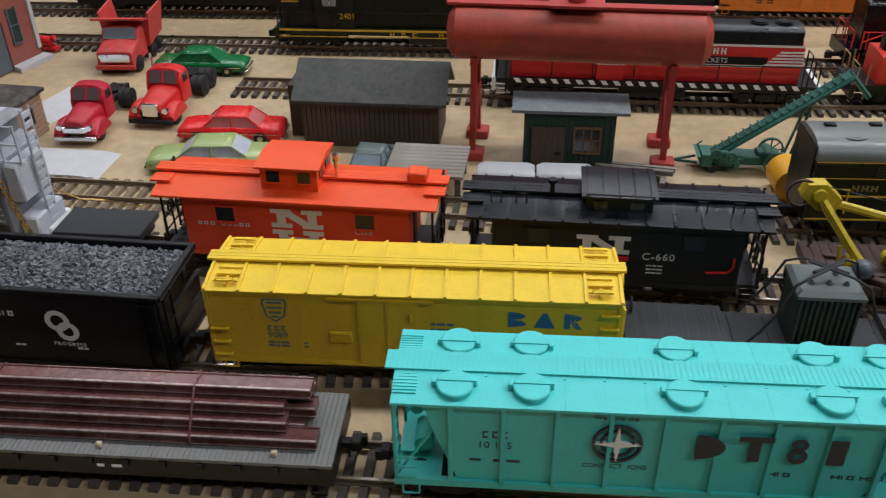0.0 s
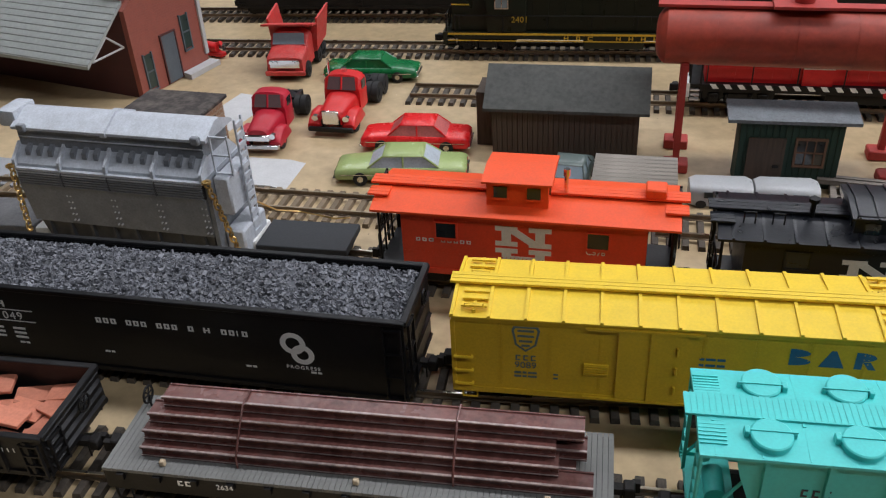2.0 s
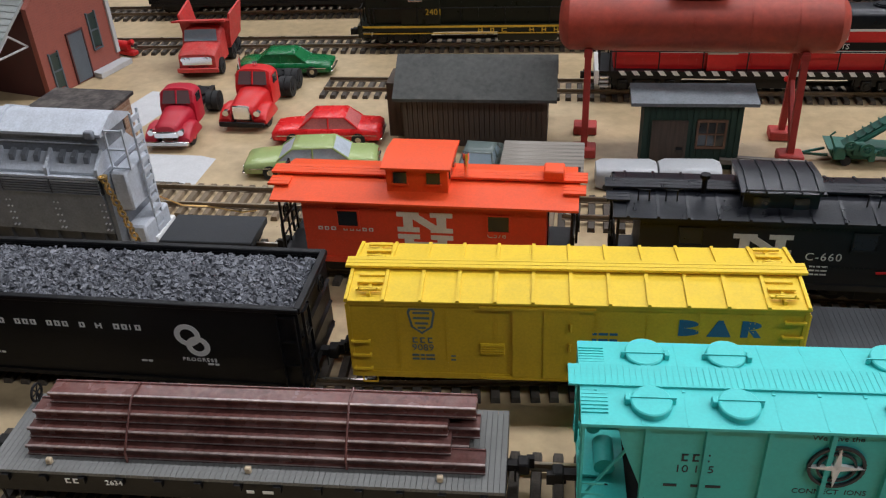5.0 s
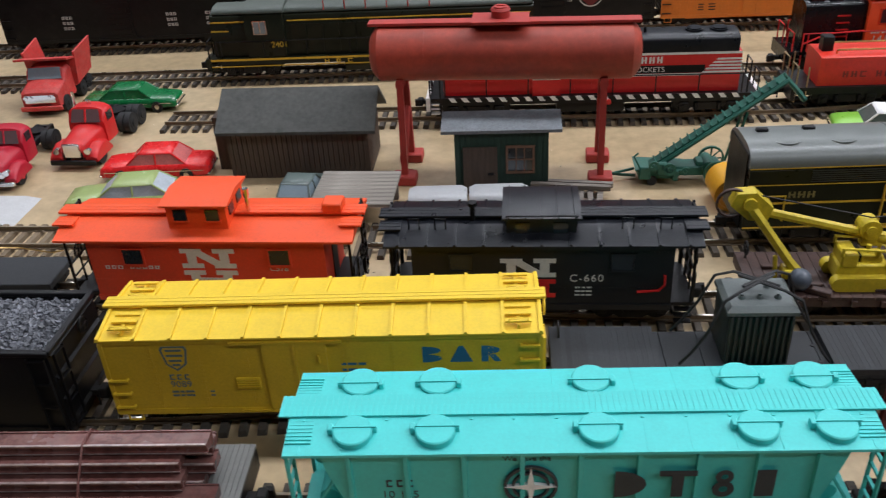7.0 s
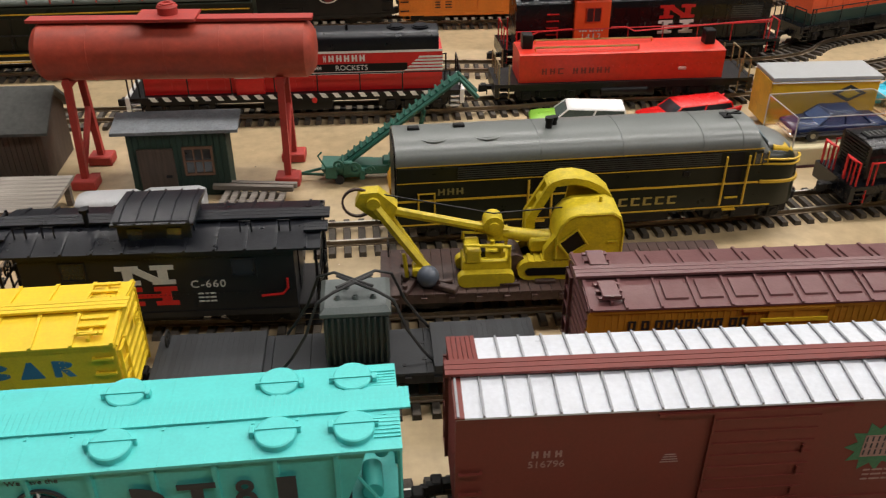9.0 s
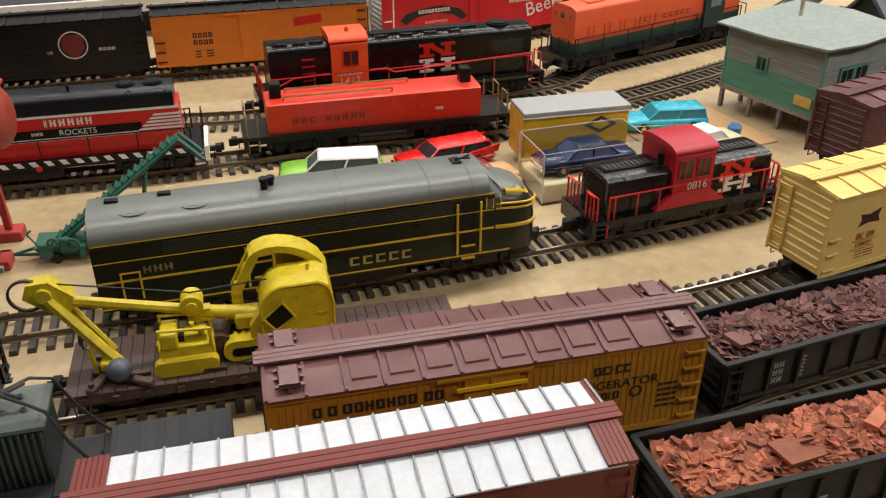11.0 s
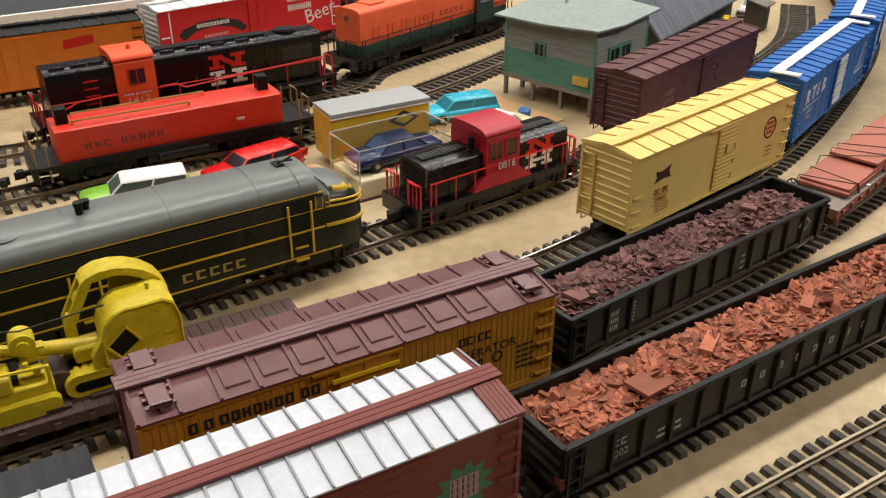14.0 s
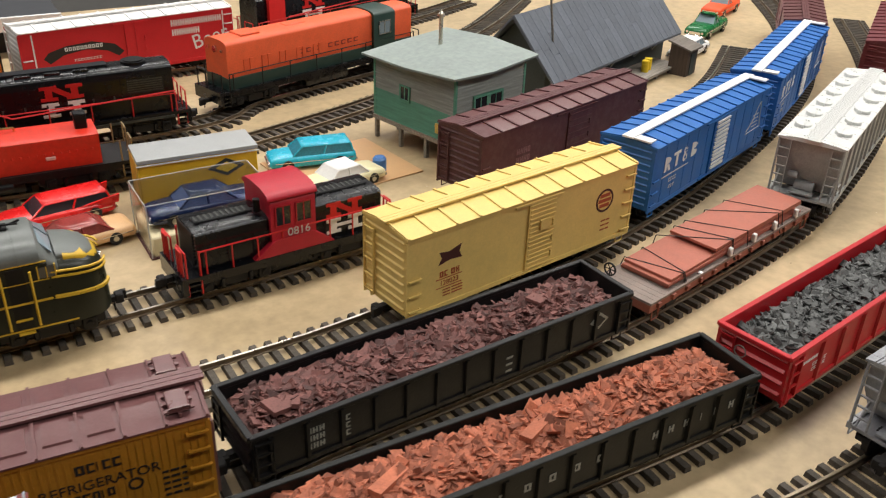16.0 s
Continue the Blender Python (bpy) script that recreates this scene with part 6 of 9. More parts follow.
# ---- fourth track: streamlined diesel ----
def hull(x, wd, top, shoulder, bottom, n=7):
    pts = [(x, -wd, bottom), (x, -wd, shoulder)]
    for i in range(1, 2 * n):
        a = math.pi * i / (2 * n)
        c, s_ = math.cos(a), math.sin(a)
        pts.append((x, -wd * (abs(c) ** 0.75) * (1 if c > 0 else -1), shoulder + (top - shoulder) * s_ ** 0.85))
    pts += [(x, wd, shoulder), (x, wd, bottom)]
    return pts


ob, L = on_track("streamlined_diesel", (0.3660, 0.5580), (0.5495, 0.5580), "black-green streamlined model diesel with gold stripes and a bulldog nose", "locomotive", "locomotives")
h = L / 2
part("body", Shape().loft([hull(x, 16, 38.6, 37.5, 9) for x in (-h, h - 21.7)] ), DKGRBODY, ob)
part("nose", Shape().loft([hull(h - 21.7, 16, 38.6, 30, 9), hull(h - 18.2, 16, 38.4, 30, 9), hull(h - 11.9, 15.7, 37.4, 29, 9), hull(h - 6.3, 14.6, 35.8, 27, 9), hull(h - 2.8, 12.6, 33.0, 24, 9), hull(h - 0.84, 10, 29.5, 21, 9.2), hull(h, 7.4, 26, 18, 9.6)]), DKGRBODY, ob)
part("roof", Shape().loft([hull(x, 16.2, 47.4, 39, 38.4) for x in (-h - 0.2, h - 25.9)] + [hull(h - 23.8, 16.1, 46.8, 39, 38.4)]), FROOF, ob, "grey-green curved roof")
part("cab_front", Shape().loft([hull(h - 23.94, 15.9, 46.5, 38.7, 30), hull(h - 17.85, 15.2, 38.4, 33, 29)]), FROOF, ob)
for sy in (-1, 1):
    part("windshield", Shape().solid([(h - 22.82, sy * 1, 45.4), (h - 23.1, sy * 9.5, 43.6), (h - 19.18, sy * 12.6, 40.0), (h - 18.62, sy * 1, 40.6), (h - 22.54, sy * 1, 45.8), (h - 22.68, sy * 9.8, 44.0), (h - 18.83, sy * 13, 40.2), (h - 18.27, sy * 1, 40.9)],
                                  [(0, 1, 2, 3), (4, 5, 6, 7), (0, 1, 5, 4), (1, 2, 6, 5), (2, 3, 7, 6), (3, 0, 4, 7)]), PALEPANE, ob)
part("nose_wing", Shape().loft([hull(h - 15.4, 12.5, 39.0, 36.5, 35), hull(h - 8.4, 11.6, 37.6, 35.0, 33), hull(h - 3.78, 8.6, 34.6, 32, 30), hull(h - 1.96, 5, 32.2, 30, 28.5)]), GOLD, ob, "gold wing over the nose")
part("nose_cap", Shape().loft([hull(h - 17.78, 11.9, 39.6, 37.4, 36.0), hull(h - 11.2, 11.0, 38.7, 36.4, 34), hull(h - 6.3, 9.6, 37.0, 34.6, 31), hull(h - 3.64, 6.6, 34.9, 32.4, 30)]), FROOF, ob)
for k, (a0, zz) in enumerate(((15.0, 33.2), (15.0, 31.0), (13.5, 22.2))):
    s = Shape()
    rows = ((h - 21, 16.1), (h - 18.2, 16.1), (h - 11.9, 15.85), (h - 6.3, 14.75), (h - 2.8, 12.75), (h - 0.77, 10.1), (h + 0.1, 7.4))
    for sy in (-1, 1):
        for (xa, wa), (xb, wb_) in zip(rows, rows[1:]):
            s.cyl((xa, sy * wa * (0.99 if k else 0.98), zz - 0.10 * (xa - h + 21) * (1 if k < 2 else 0.6)), (xb, sy * wb_ * (0.99 if k else 0.98), zz - 0.10 * (xb - h + 21) * (1 if k < 2 else 0.6)), 0.55 if k < 2 else 1.0, 5)
    part("nose_stripe", s, GOLD, ob, "gold nose stripe")
for z, hh in ((38.3, 0.5), (30.6, 0.35), (21.6, 0.9)):
    part("stripe", Shape().box(-h, h - 21.7, -16.3, -15.9, z, z + hh), GOLD, ob, "thin gold stripe")
part("stripe", Shape().box(-h, h - 14, -16.3, -15.8, 10, 10.6), GOLD, ob)
for i in range(9):
    part("roof_seam", Shape().loft([hull(x, 16.4, 47.62, 39, 38.6) for x in (-h + 62 + 18 * i - 0.25, -h + 62 + 18 * i + 0.25)]), FROOF, ob) if i in (0, 2, 4, 5) else None
for x in (-h + 17, -h + 40):
    part("roof_fan", Shape().cyl((x, -4, 45.2), (x, -4, 46.7), 6.2, 24).cyl((x, -4, 46.7), (x, -4, 47.0), 1.4, 10).ring((x, -4, 46.5), "z", 6.5, 6.0, 0.4, 24).ring((x, -4, 46.6), "z", 4.2, 3.8, 0.3, 20), FROOF, ob, at=None)
for x, y in ((-h + 9, 3), (-h + 29, 4)):
    part("roof_hatch", Shape().cbox(x - 2.6, x + 2.6, y - 1.4, y + 1.4, 46.4, 48.6, 0.4, 1), BLACK, ob)
part("exhaust_stack", Shape().cyl((-24, -2, 46), (-24, -2, 51.7), 1.5, 12).cyl((-24, -2, 50.6), (-24, -2, 52.1), 1.9, 12), BLACK, ob)
part("exhaust_stack", Shape().cyl((-21, 1, 46), (-21, 1, 50.7), 1.4, 12).cyl((-21, 1, 49.6), (-21, 1, 51.1), 1.8, 12), BLACK, ob)
part("horn", Shape().tube([(h - 34, 0, 47), (h - 34, 0, 49), (h - 28, -1, 49)], 0.5, 5).tube([(h - 34, 3, 46.6), (h - 27, 3, 48.6)], 0.5, 5).box(h - 36, h - 32, -2, 4, 47, 48), BLACK, ob)
part("grille_bed", Shape().box(-h + 26, h - 41, -16.12, -15.9, 31.6, 37.8), BLACK, ob)
for i in range(6):
    part("grille_slat", Shape().box(-h + 26, h - 41, -16.5, -16.0, 31.9 + 1.0 * i, 32.3 + 1.0 * i), GRILLE, ob, "thin dark grille slat")
for x in (h - 33.4, -h + 62):
    part("cab_door", Shape().box(x - 3.2, x + 3.2, -16.25, -15.9, 11, 37.4), BLACK, ob)
    for dx in (-5.2, 5.2):
        handrail(ob, [(x + dx, -17.4, 12), (x + dx, -17.4, 36 if x > 0 else 30)], GOLD, 0.55)
    part("door_step", Shape().box(x - 3, x + 3, -17.2, -15.8, 8.8, 9.6).box(x - 3, x + 3, -17.2, -15.8, 15, 15.6), GOLD, ob)
for x in (-h + 12,):
    handrail(ob, [(x - 3, -17.2, 14), (x - 3, -17.2, 26), (x + 4, -17.2, 26), (x + 4, -17.2, 14)], GOLD, 0.5)
part("cab_window", Shape().box(h - 25.2, h - 19.32, -16.2, -15.6, 31.5, 36.2), PANE, ob)
part("window_frame", Shape().box(h - 25.62, h - 25.2, -16.5, -15.6, 31, 36.8).box(h - 19.32, h - 18.9, -16.5, -15.6, 31, 36.8).box(h - 22.47, h - 22.12, -16.4, -15.6, 31.5, 36.2), GOLD, ob)
for x in (-9, 36):
    part("porthole", Shape().cbox(x - 1.6, x + 1.6, -16.4, -15.8, 26.6, 29.4, 0.2, 1), BLACK, ob)
bars(ob, h - 72, -16.2, 13.5, [4.0, 4.0, 4.0, 4.0, 4.0], 4.0, mat("dull_gold_lettering", (0.36, 0.28, 0.07), 0.6), 1.6)
bars(ob, -h + 23, -16.2, 24.5, [3, 3, 3], 3.0, mat("dim_gold_lettering", (0.22, 0.18, 0.06), 0.6), 1.0)
part("skirt", Shape().box(-h + 50, h - 60, -13, 13, 3.5, 9.2), BLACK, ob)
part("end_plate", Shape().box(-h - 0.8, -h - 0.1, -13, 13, 9, 44), BLACK, ob)
part("headlight", Shape().cyl((h - 3.15, 0, 28.6), (h - 1.12, 0, 27.8), 2.2, 12), CHROME, ob)
trucks(ob, (-h + 29, h - 23.8), 13.5, loco=True)
couplers(ob, h - 0.7)


# ---- hood locomotives ----
def hood_loco(name, a, b, label, parts_list, deck, deck_m, rail_m, width=31, end_m=None, truck_x=None, tank=True, posts=8):
    """parts_list: rows of (part name, x0, x1, half width, bottom, top, material, roundness)."""
    ob, L = on_track(name, a, b, label, "locomotive", "locomotives")
    h, w = L / 2, width / 2
    part("deck", Shape().box(-h + 3, h - 3, -w, w, deck - 2, deck).box(-h + 8, h - 8, -w + 0.6, w - 0.6, deck - 4.5, deck - 2), deck_m, ob)
    for nm, x0, x1, hw, z0, z1, m_, c in parts_list:
        part(nm, Shape().loft([hull(x, hw, z1, z1 - c, z0, 5) for x in (x0, x1)]), m_, ob)
    for sx in (-1, 1):
        part("pilot", Shape().box(min(sx * (h - 3), sx * (h - 0.5)), max(sx * (h - 3), sx * (h - 0.5)), -w, w, deck - 8, deck + 0.3), end_m or deck_m, ob)
        for sy in (-1, 1):
            for k in range(3):
                part("step", Shape().box(sx * (h - 6) - 2.6, sx * (h - 6) + 2.6, sy * (w - 2) - 2, sy * (w - 2) + 2, deck - 4 - 3 * k, deck - 3.4 - 3 * k), end_m or deck_m, ob)
            s = Shape().tube([(sx * (h - 3), sy * (w - 1), deck - 9), (sx * (h - 3), sy * (w - 1), deck + 12), (sx * (h - 3), sy * 4, deck + 12), (sx * (h - 3), sy * 4, deck)], 0.5, 5)
            s.tube([(sx * (h - 9), sy * (w - 0.8), deck - 9), (sx * (h - 9), sy * (w - 0.8), deck + 12)], 0.5, 5)
            part("grab_rail", s, rail_m, ob)
    for sy in (-1, 1):
        pts = [(-h + 9, sy * (w - 0.8), deck + 11.5), (h - 9, sy * (w - 0.8), deck + 11.5)]
        if posts:
            handrail(ob, pts, rail_m, 0.4, [((-h + 12 + (L - 24) * i / (posts - 1), sy * (w - 0.8), deck + 11.5), deck) for i in range(posts)])
    if tank:
        part("fuel_tank", Shape().cbox(-20, 20, -12, 12, 2.4, deck - 4.4, 1.5, 2), deck_m, ob)
    tx = truck_x or h - 30
    trucks(ob, (-tx, tx), 13.5, loco=True)
    couplers(ob, h - 0.5)
    return ob, h, w


def hood_doors(parent, x0, x1, y, z0, z1, n, material):
    for i in range(n):
        xa = x0 + (x1 - x0) * i / n
        part("hood_door", Shape().box(xa + 0.3, xa + (x1 - x0) / n - 0.3, y - 0.35, y + 0.2, z0, z1), material, parent)


def fans(parent, xs, z, material, r=5.2):
    for x in xs:
        part("roof_fan", Shape().cyl((x, 0, z - 1), (x, 0, z + 1.2), r, 20).cyl((x, 0, z + 1.2), (x, 0, z + 1.8), r * 0.8, 16), material, parent)


def cab_windows(parent, xs, y, z0, z1, half, frame_m, pane_m=None):
    for x in xs:
        win = part("window", Shape().box(x - half, x + half, y - 0.3, y + 0.2, z0, z1), pane_m or PALEPANE, parent)
        part("window_frame", Shape().box(x - half - 0.6, x - half, y - 0.6, y + 0.1, z0 - 0.6, z1 + 0.6).box(x + half, x + half + 0.6, y - 0.6, y + 0.1, z0 - 0.6, z1 + 0.6).box(x - half, x + half, y - 0.6, y + 0.1, z0 - 0.6, z0).box(x - half, x + half, y - 0.6, y + 0.1, z1, z1 + 0.6).box(x - 0.3, x + 0.3, y - 0.5, y + 0.1, z0, z1), frame_m, win)


LOCOBLACK = mat("gloss_black", (0.0045, 0.0048, 0.0065), 0.24, var=0.3, bump=0.03, spec=0.42)
# centre-cab switcher
ob, h, w = hood_loco("centre_cab_switcher", (0.5770, 0.5635), (0.6845, 0.5720), "black and red centre-cab model switcher", [
    ("hood", -45, -11, 11.5, 12, 31, LOCOBLACK, 1.4), ("hood", 11, 47, 11.5, 12, 31, LOCOBLACK, 1.4), ("cab", -11, 11, 14.0, 12, 39.5, CRIMSON, 2.0), ("cab_roof", -12, 12, 14.4, 39, 43, CRIMSON, 3.6)],
    12, LOCOBLACK, RED, 30, truck_x=29)
cab_windows(ob, (-5, 5), -14.0, 26.5, 35.5, 3.4, CRIMSON, PANE)
part("cab_skirt", Shape().prism([(-20, 12.2), (-9, 20), (9.5, 20), (20, 12.2)], "y", -14.9, -11), CRIMSON, ob)
words("0816", 4.0, ob, near_side(2.0, -15.0, 20.6), PALELET, "white road number")
stacked_emblem(ob, 27, -11.7, 14, 19, 16, RED, WHITE)
for x0, x1 in ((-42, -15), (15, 44)):
    grille = part("roof_grille", Shape().cbox(x0, x1, -3.2, 3.2, 30.6, 31.8, 0.3, 1), BLACK, ob)
    for i in range(10):
        part("grille_slat", Shape().box(x0 + 1 + (x1 - x0 - 2) * i / 10, x0 + 2 + (x1 - x0 - 2) * i / 10, -2.6, 2.6, 31.8, 32.2), GRILLE, grille)
for sx in (-1, 1):
    part("exhaust_stack", Shape().cyl((sx * 14, -6, 32), (sx * 14, -6, 38), 1.6, 10), BLACK, ob)
    s = Shape()
    for y0 in (-12, 6):
        rail = part("end_railing", Shape().tube([(sx * (h - 2), y0, 8), (sx * (h - 2), y0, 24), (sx * (h - 2), y0 + 6, 24), (sx * (h - 2), y0 + 6, 8)], 0.5, 5), RED, ob, "red end railing")
        part("railing_post", Shape().cyl((sx * (h - 2), y0 + 3, 8), (sx * (h - 2), y0 + 3, 24), 0.4, 5), RED, rail)
for i in range(10):
    part("radiator_slat", Shape().box(-45.6, -45, -9, 9, 15 + 1.6 * i, 15.8 + 1.6 * i), BLACK, ob)

# red and white hood unit on the sixth track
ob, h, w = hood_loco("road_switcher", (0.2235, 0.7118), (0.4175, 0.7028), "red model road switcher with white stripes and black top", [
    ("hood", -86, 84, 11, 14, 37.4, RED, 0.6), ("hood_top", -86, 82, 11.1, 37.2, 47, ROOFBLACK, 3.0), ("cab", -34, -18, 13.6, 14, 46.5, RED, 1.5)], 14, BLACK, SOOT, 31, end_m=WHITE)
for z, a0, a1 in ((36.0, -60, 84), (23.6, -60, 62)):
    part("white_stripe", Shape().box(a0, a1, -11.3, -10.8, z, z + 1.3), WHITE, ob)
    part("white_stripe", Shape().box(-34.2, -17.8, -13.9, -13.4, z, z + 1.3), WHITE, ob)
part("black_band", Shape().box(-20, 64, -11.25, -10.85, 25.2, 29.8), BLACK, ob)
for k in range(5):
    part("wing_stripe", Shape().prism([(62 + 2 * k, 25 + 1.9 * k), (84.4, 25 + 1.9 * k), (84.4, 26 + 1.9 * k), (63 + 2 * k, 26 + 1.9 * k)], "y", -11.4, -10.9), WHITE, ob)
bars(ob, 28, -11.3, 31.2, [1.5, 3, 3, 3, 3, 3], 3.8, WHITE, 1.4)
words("ROCKETS", 3.0, ob, near_side(32, -11.35, 26.1), WHITE, "white slanted lettering")
bars(ob, 12, -11.3, 26.8, [1.5, 1.5, 1.5], 1.8, WHITE, 0.5)
for i in range(46):
    x = -h + 12 + (2 * h - 24) * i / 46
    if i % 2:
        part("hazard_stripe", Shape().prism([(x, 11.6), (x + 3.2, 11.6), (x + 1.2, 14.3), (x - 2, 14.3)], "y", -w - 0.25, -w + 0.05), WHITE, ob)
hood_doors(ob, -80, 10, -11, 16, 22.6, 9, RED)
fans(ob, (-60, -46, 58, 72), 46.6, ROOFBLACK)
part("signal_lamp", Shape().cyl((10, -w - 1.6, 10.5), (10, -w - 0.2, 10.5), 1.5, 10), RED, ob)
part("horn", Shape().cyl((30, -3, 46), (30, -3, 50), 0.8, 6), BLACK, ob)

# low red hood unit with a hand-made shell
OLDBRASS = mat("dull_brass_wire", (0.34, 0.26, 0.14), 0.45, metal=0.6, var=0.2, bump=0.05)
SLUGRED = mat("bright_red_shell", (0.66, 0.03, 0.012), 0.42, var=0.15, scale=50, bump=0.25)
ob, h, w = hood_loco("low_hood_switcher", (0.4355, 0.7095), (0.5935, 0.7040), "low bright-red model hood unit with brass rails on top", [("hood", -64, 60, 12.6, 12, 30.6, SLUGRED, 1.0)], 13, SOOT, OLDBRASS, 30, truck_x=46, posts=0)
for x in (-58, 53):
    part("stack_box", Shape().cbox(x - 3.2, x + 3.2, -3.6, 3.6, 30.2, 39, 0.5, 1), BLACK, ob)
for y, x0, x1 in ((-7.5, -54, 8), (6, -52, 20)):
    handrail(ob, [(x0, y, 32.6), (x1, y, 32.6)], BRASS, 0.6, [((x0, y, 32.6), 30.2), ((x1, y, 32.6), 30.2)])
bars(ob, -30, -12.8, 18, [3, 3, 3.4, -2, 3, 3, 3, 3, 3], 3.6, mat("faint_dark_lettering", (0.22, 0.025, 0.015), 0.6), 1.8)
for i in range(20):
    part("rivet_head", Shape().cbox(-0.5, 0.5, -0.4, 0.4, -0.5, 0.5, 0.2, 1), SLUGRED, ob, at=mm(-20 + 4 * i, -12.8, 22))
part("tape_spot", Shape().cbox(32, 37, -13.6, -12.4, 18.6, 20.6, 0.4, 1), mat("pink_spot", (0.7, 0.4, 0.36), 0.6), ob)
part("air_tank", Shape().cyl((-14, -13, 7), (14, -13, 7), 2.8, 12), SOOT, ob)

# green-black road unit on the seventh track
OLIVE = mat("olive_grey_roof", (0.075, 0.09, 0.075), 0.5, var=0.2)
ob, h, w = hood_loco("road_switcher", (0.0700, 0.7970), (0.2990, 0.7930), "black-green model road switcher with yellow stripes", [
    ("hood", -108, 108, 11.5, 15, 44, DKGRBODY, 2.4), ("hood_top", -106, 107, 11.0, 43.6, 47.5, OLIVE, 3.0), ("cab", -84, -58, 14.6, 15, 45, DKGRBODY, 2.2), ("cab_roof", -85, -57, 14.8, 44.6, 49, OLIVE, 3.6)], 14.5, DKGRBODY, SOOT, 31)
part("stripe", Shape().box(-h + 4, h - 4, -w - 0.25, -w + 0.1, 13.0, 14.4), GOLD, ob, "yellow stripe")
part("stripe", Shape().box(-h + 4, h - 4, -w - 0.25, -w + 0.1, 8.8, 9.5), GOLD, ob, "yellow stripe")
part("stripe", Shape().box(-56, 106, -11.8, -11.4, 38, 38.8), GOLD, ob, "yellow stripe")
for x0, x1, z in ((-108, -84, 38), (-108, -96, 32)):
    part("stripe", Shape().box(x0, x1, -11.9, -11.4, z, z + 0.9), GOLD, ob)
cab_windows(ob, (-74,), -14.6, 31, 39, 4, STEEL)
words("2401", 4.0, ob, near_side(-62, -14.8, 21.5), GOLD, "yellow road number")
bars(ob, 2, -w - 0.2, 10.0, [3, 2.6, 3.4, -5, 3, 3, 3, 3, 3], 2.6, GOLD, 5)
hood_doors(ob, -54, 100, -11.5, 17, 36, 14, DKGRBODY)
handrail(ob, [(-30, -12.4, 53), (40, -12.4, 53)], LEGRED, 0.5, [((-30 + 14 * i, -12.4, 53), 45) for i in range(6)])
fans(ob, (70, 84), 47.4, OLIVE)

# black and red road unit
ob, h, w = hood_loco("road_switcher", (0.4500, 0.7660), (0.6400, 0.7680), "black model road switcher with an orange-red cab and railings", [
    ("long_hood", -26, 86, 11.5, 15, 44.5, LOCOBLACK, 3.2), ("short_hood", -86, -48, 11.5, 15, 44.5, LOCOBLACK, 3.2), ("cab", -48, -25, 14.8, 15, 46, ORANGE, 3.0), ("cab_roof", -49, -24.5, 15.0, 45.4, 49.8, ORANGE, 4.2)], 14.5, LOCOBLACK, RED, 31)
cab_windows(ob, (-36,), -14.8, 31, 39.5, 4.5, ORANGESHADE, PANE)
words("1412", 4.2, ob, near_side(-37, -15.0, 19.0), PALELET, "pale road number", 1.2)
bars(ob, -37, -14.9, 24.4, [1.4, 1.4, 1.4, -0.6, 1.4, 1.4, 1.4, 1.4, 1.4], 1.0, PALELET, 0.5)
stacked_emblem(ob, 21, -12.0, 20, 24, 19, RED, WHITE)
hood_doors(ob, -22, 80, -11.5, 17, 38, 12, LOCOBLACK)
handrail(ob, [(-24, -16, 27), (-14, -16, 27), (-8, -16, 24), (60, -16, 27), (86, -16, 28)], RED, 0.55)
handrail(ob, [(-86, -16, 20), (-72, -16, 26), (-50, -16, 27)], RED, 0.55)
fans(ob, (66,), 44.4, BLACK, 7.5)
part("roof_walk", Shape().box(-20, 50, -4, 4, 44.4, 45.8), ROOFBLACK, ob)
part("radiator", Shape().box(58, 80, -11.9, -11.4, 28, 37), ROOFBLACK, ob)
for i in range(6):
    part("radiator_slat", Shape().box(58.6, 79.4, -12.3, -11.8, 28.8 + 1.4 * i, 29.4 + 1.4 * i), GRILLE, ob)
for x in (-78, -66, -56, -14, 2, 18, 34):
    part("roof_hatch", Shape().cbox(x - 4.5, x + 4.5, -7.5, -4.4, 43.6, 45.4, 0.4, 1), LOCOBLACK, ob)
for x in (-12, 0, 12, 38, 50):
    part("hood_latch", Shape().box(x - 0.5, x + 0.5, -12.5, -11.7, 26, 28), GRILLE, ob)
part("side_sill", Shape().box(-84, 84, -16.2, -15.4, 11.2, 12.6), GRILLE, ob)
part("bell", Shape().cyl((-36, -5, 49.4), (-36, -5, 52), 1.6, 12, 0.8), ORANGESHADE, ob)
for i in range(4):
    part("number_step", Shape().box(-66, -58, -12.4, -11.3, 22 + 4.4 * i, 22.8 + 4.4 * i), RED, ob)

# orange hood unit on the bend
FMORANGE = mat("salmon_orange_paint", (0.80, 0.115, 0.035), 0.5, var=0.12)
FMGREEN = mat("deep_green_paint", (0.016, 0.045, 0.035), 0.45, var=0.15)
ob, h, w = hood_loco("orange_road_switcher", (0.6600, 0.7880), (0.8430, 0.8430), "orange model road switcher with a dark green cab", [
    ("hood", -86, 44, 12.5, 22, 47, FMORANGE, 3.6), ("hood_base", -86.4, 86, 12.8, 14, 22.2, FMGREEN, 0.6), ("cab", 44, 66, 15, 14, 48, FMGREEN, 4), ("short_hood", 66, 86, 12.5, 22, 47, FMORANGE, 3.6)], 14, LOCOBLACK, SOOT, 31)
cab_windows(ob, (55,), -15.0, 30, 39, 5.5, STEEL)
bars(ob, 2, -12.7, 28, [4, 4, 4.6, -5, 4, 4, 4, 4, 4], 3.2, mat("maroon_lettering", (0.25, 0.03, 0.02), 0.6), 2.2)
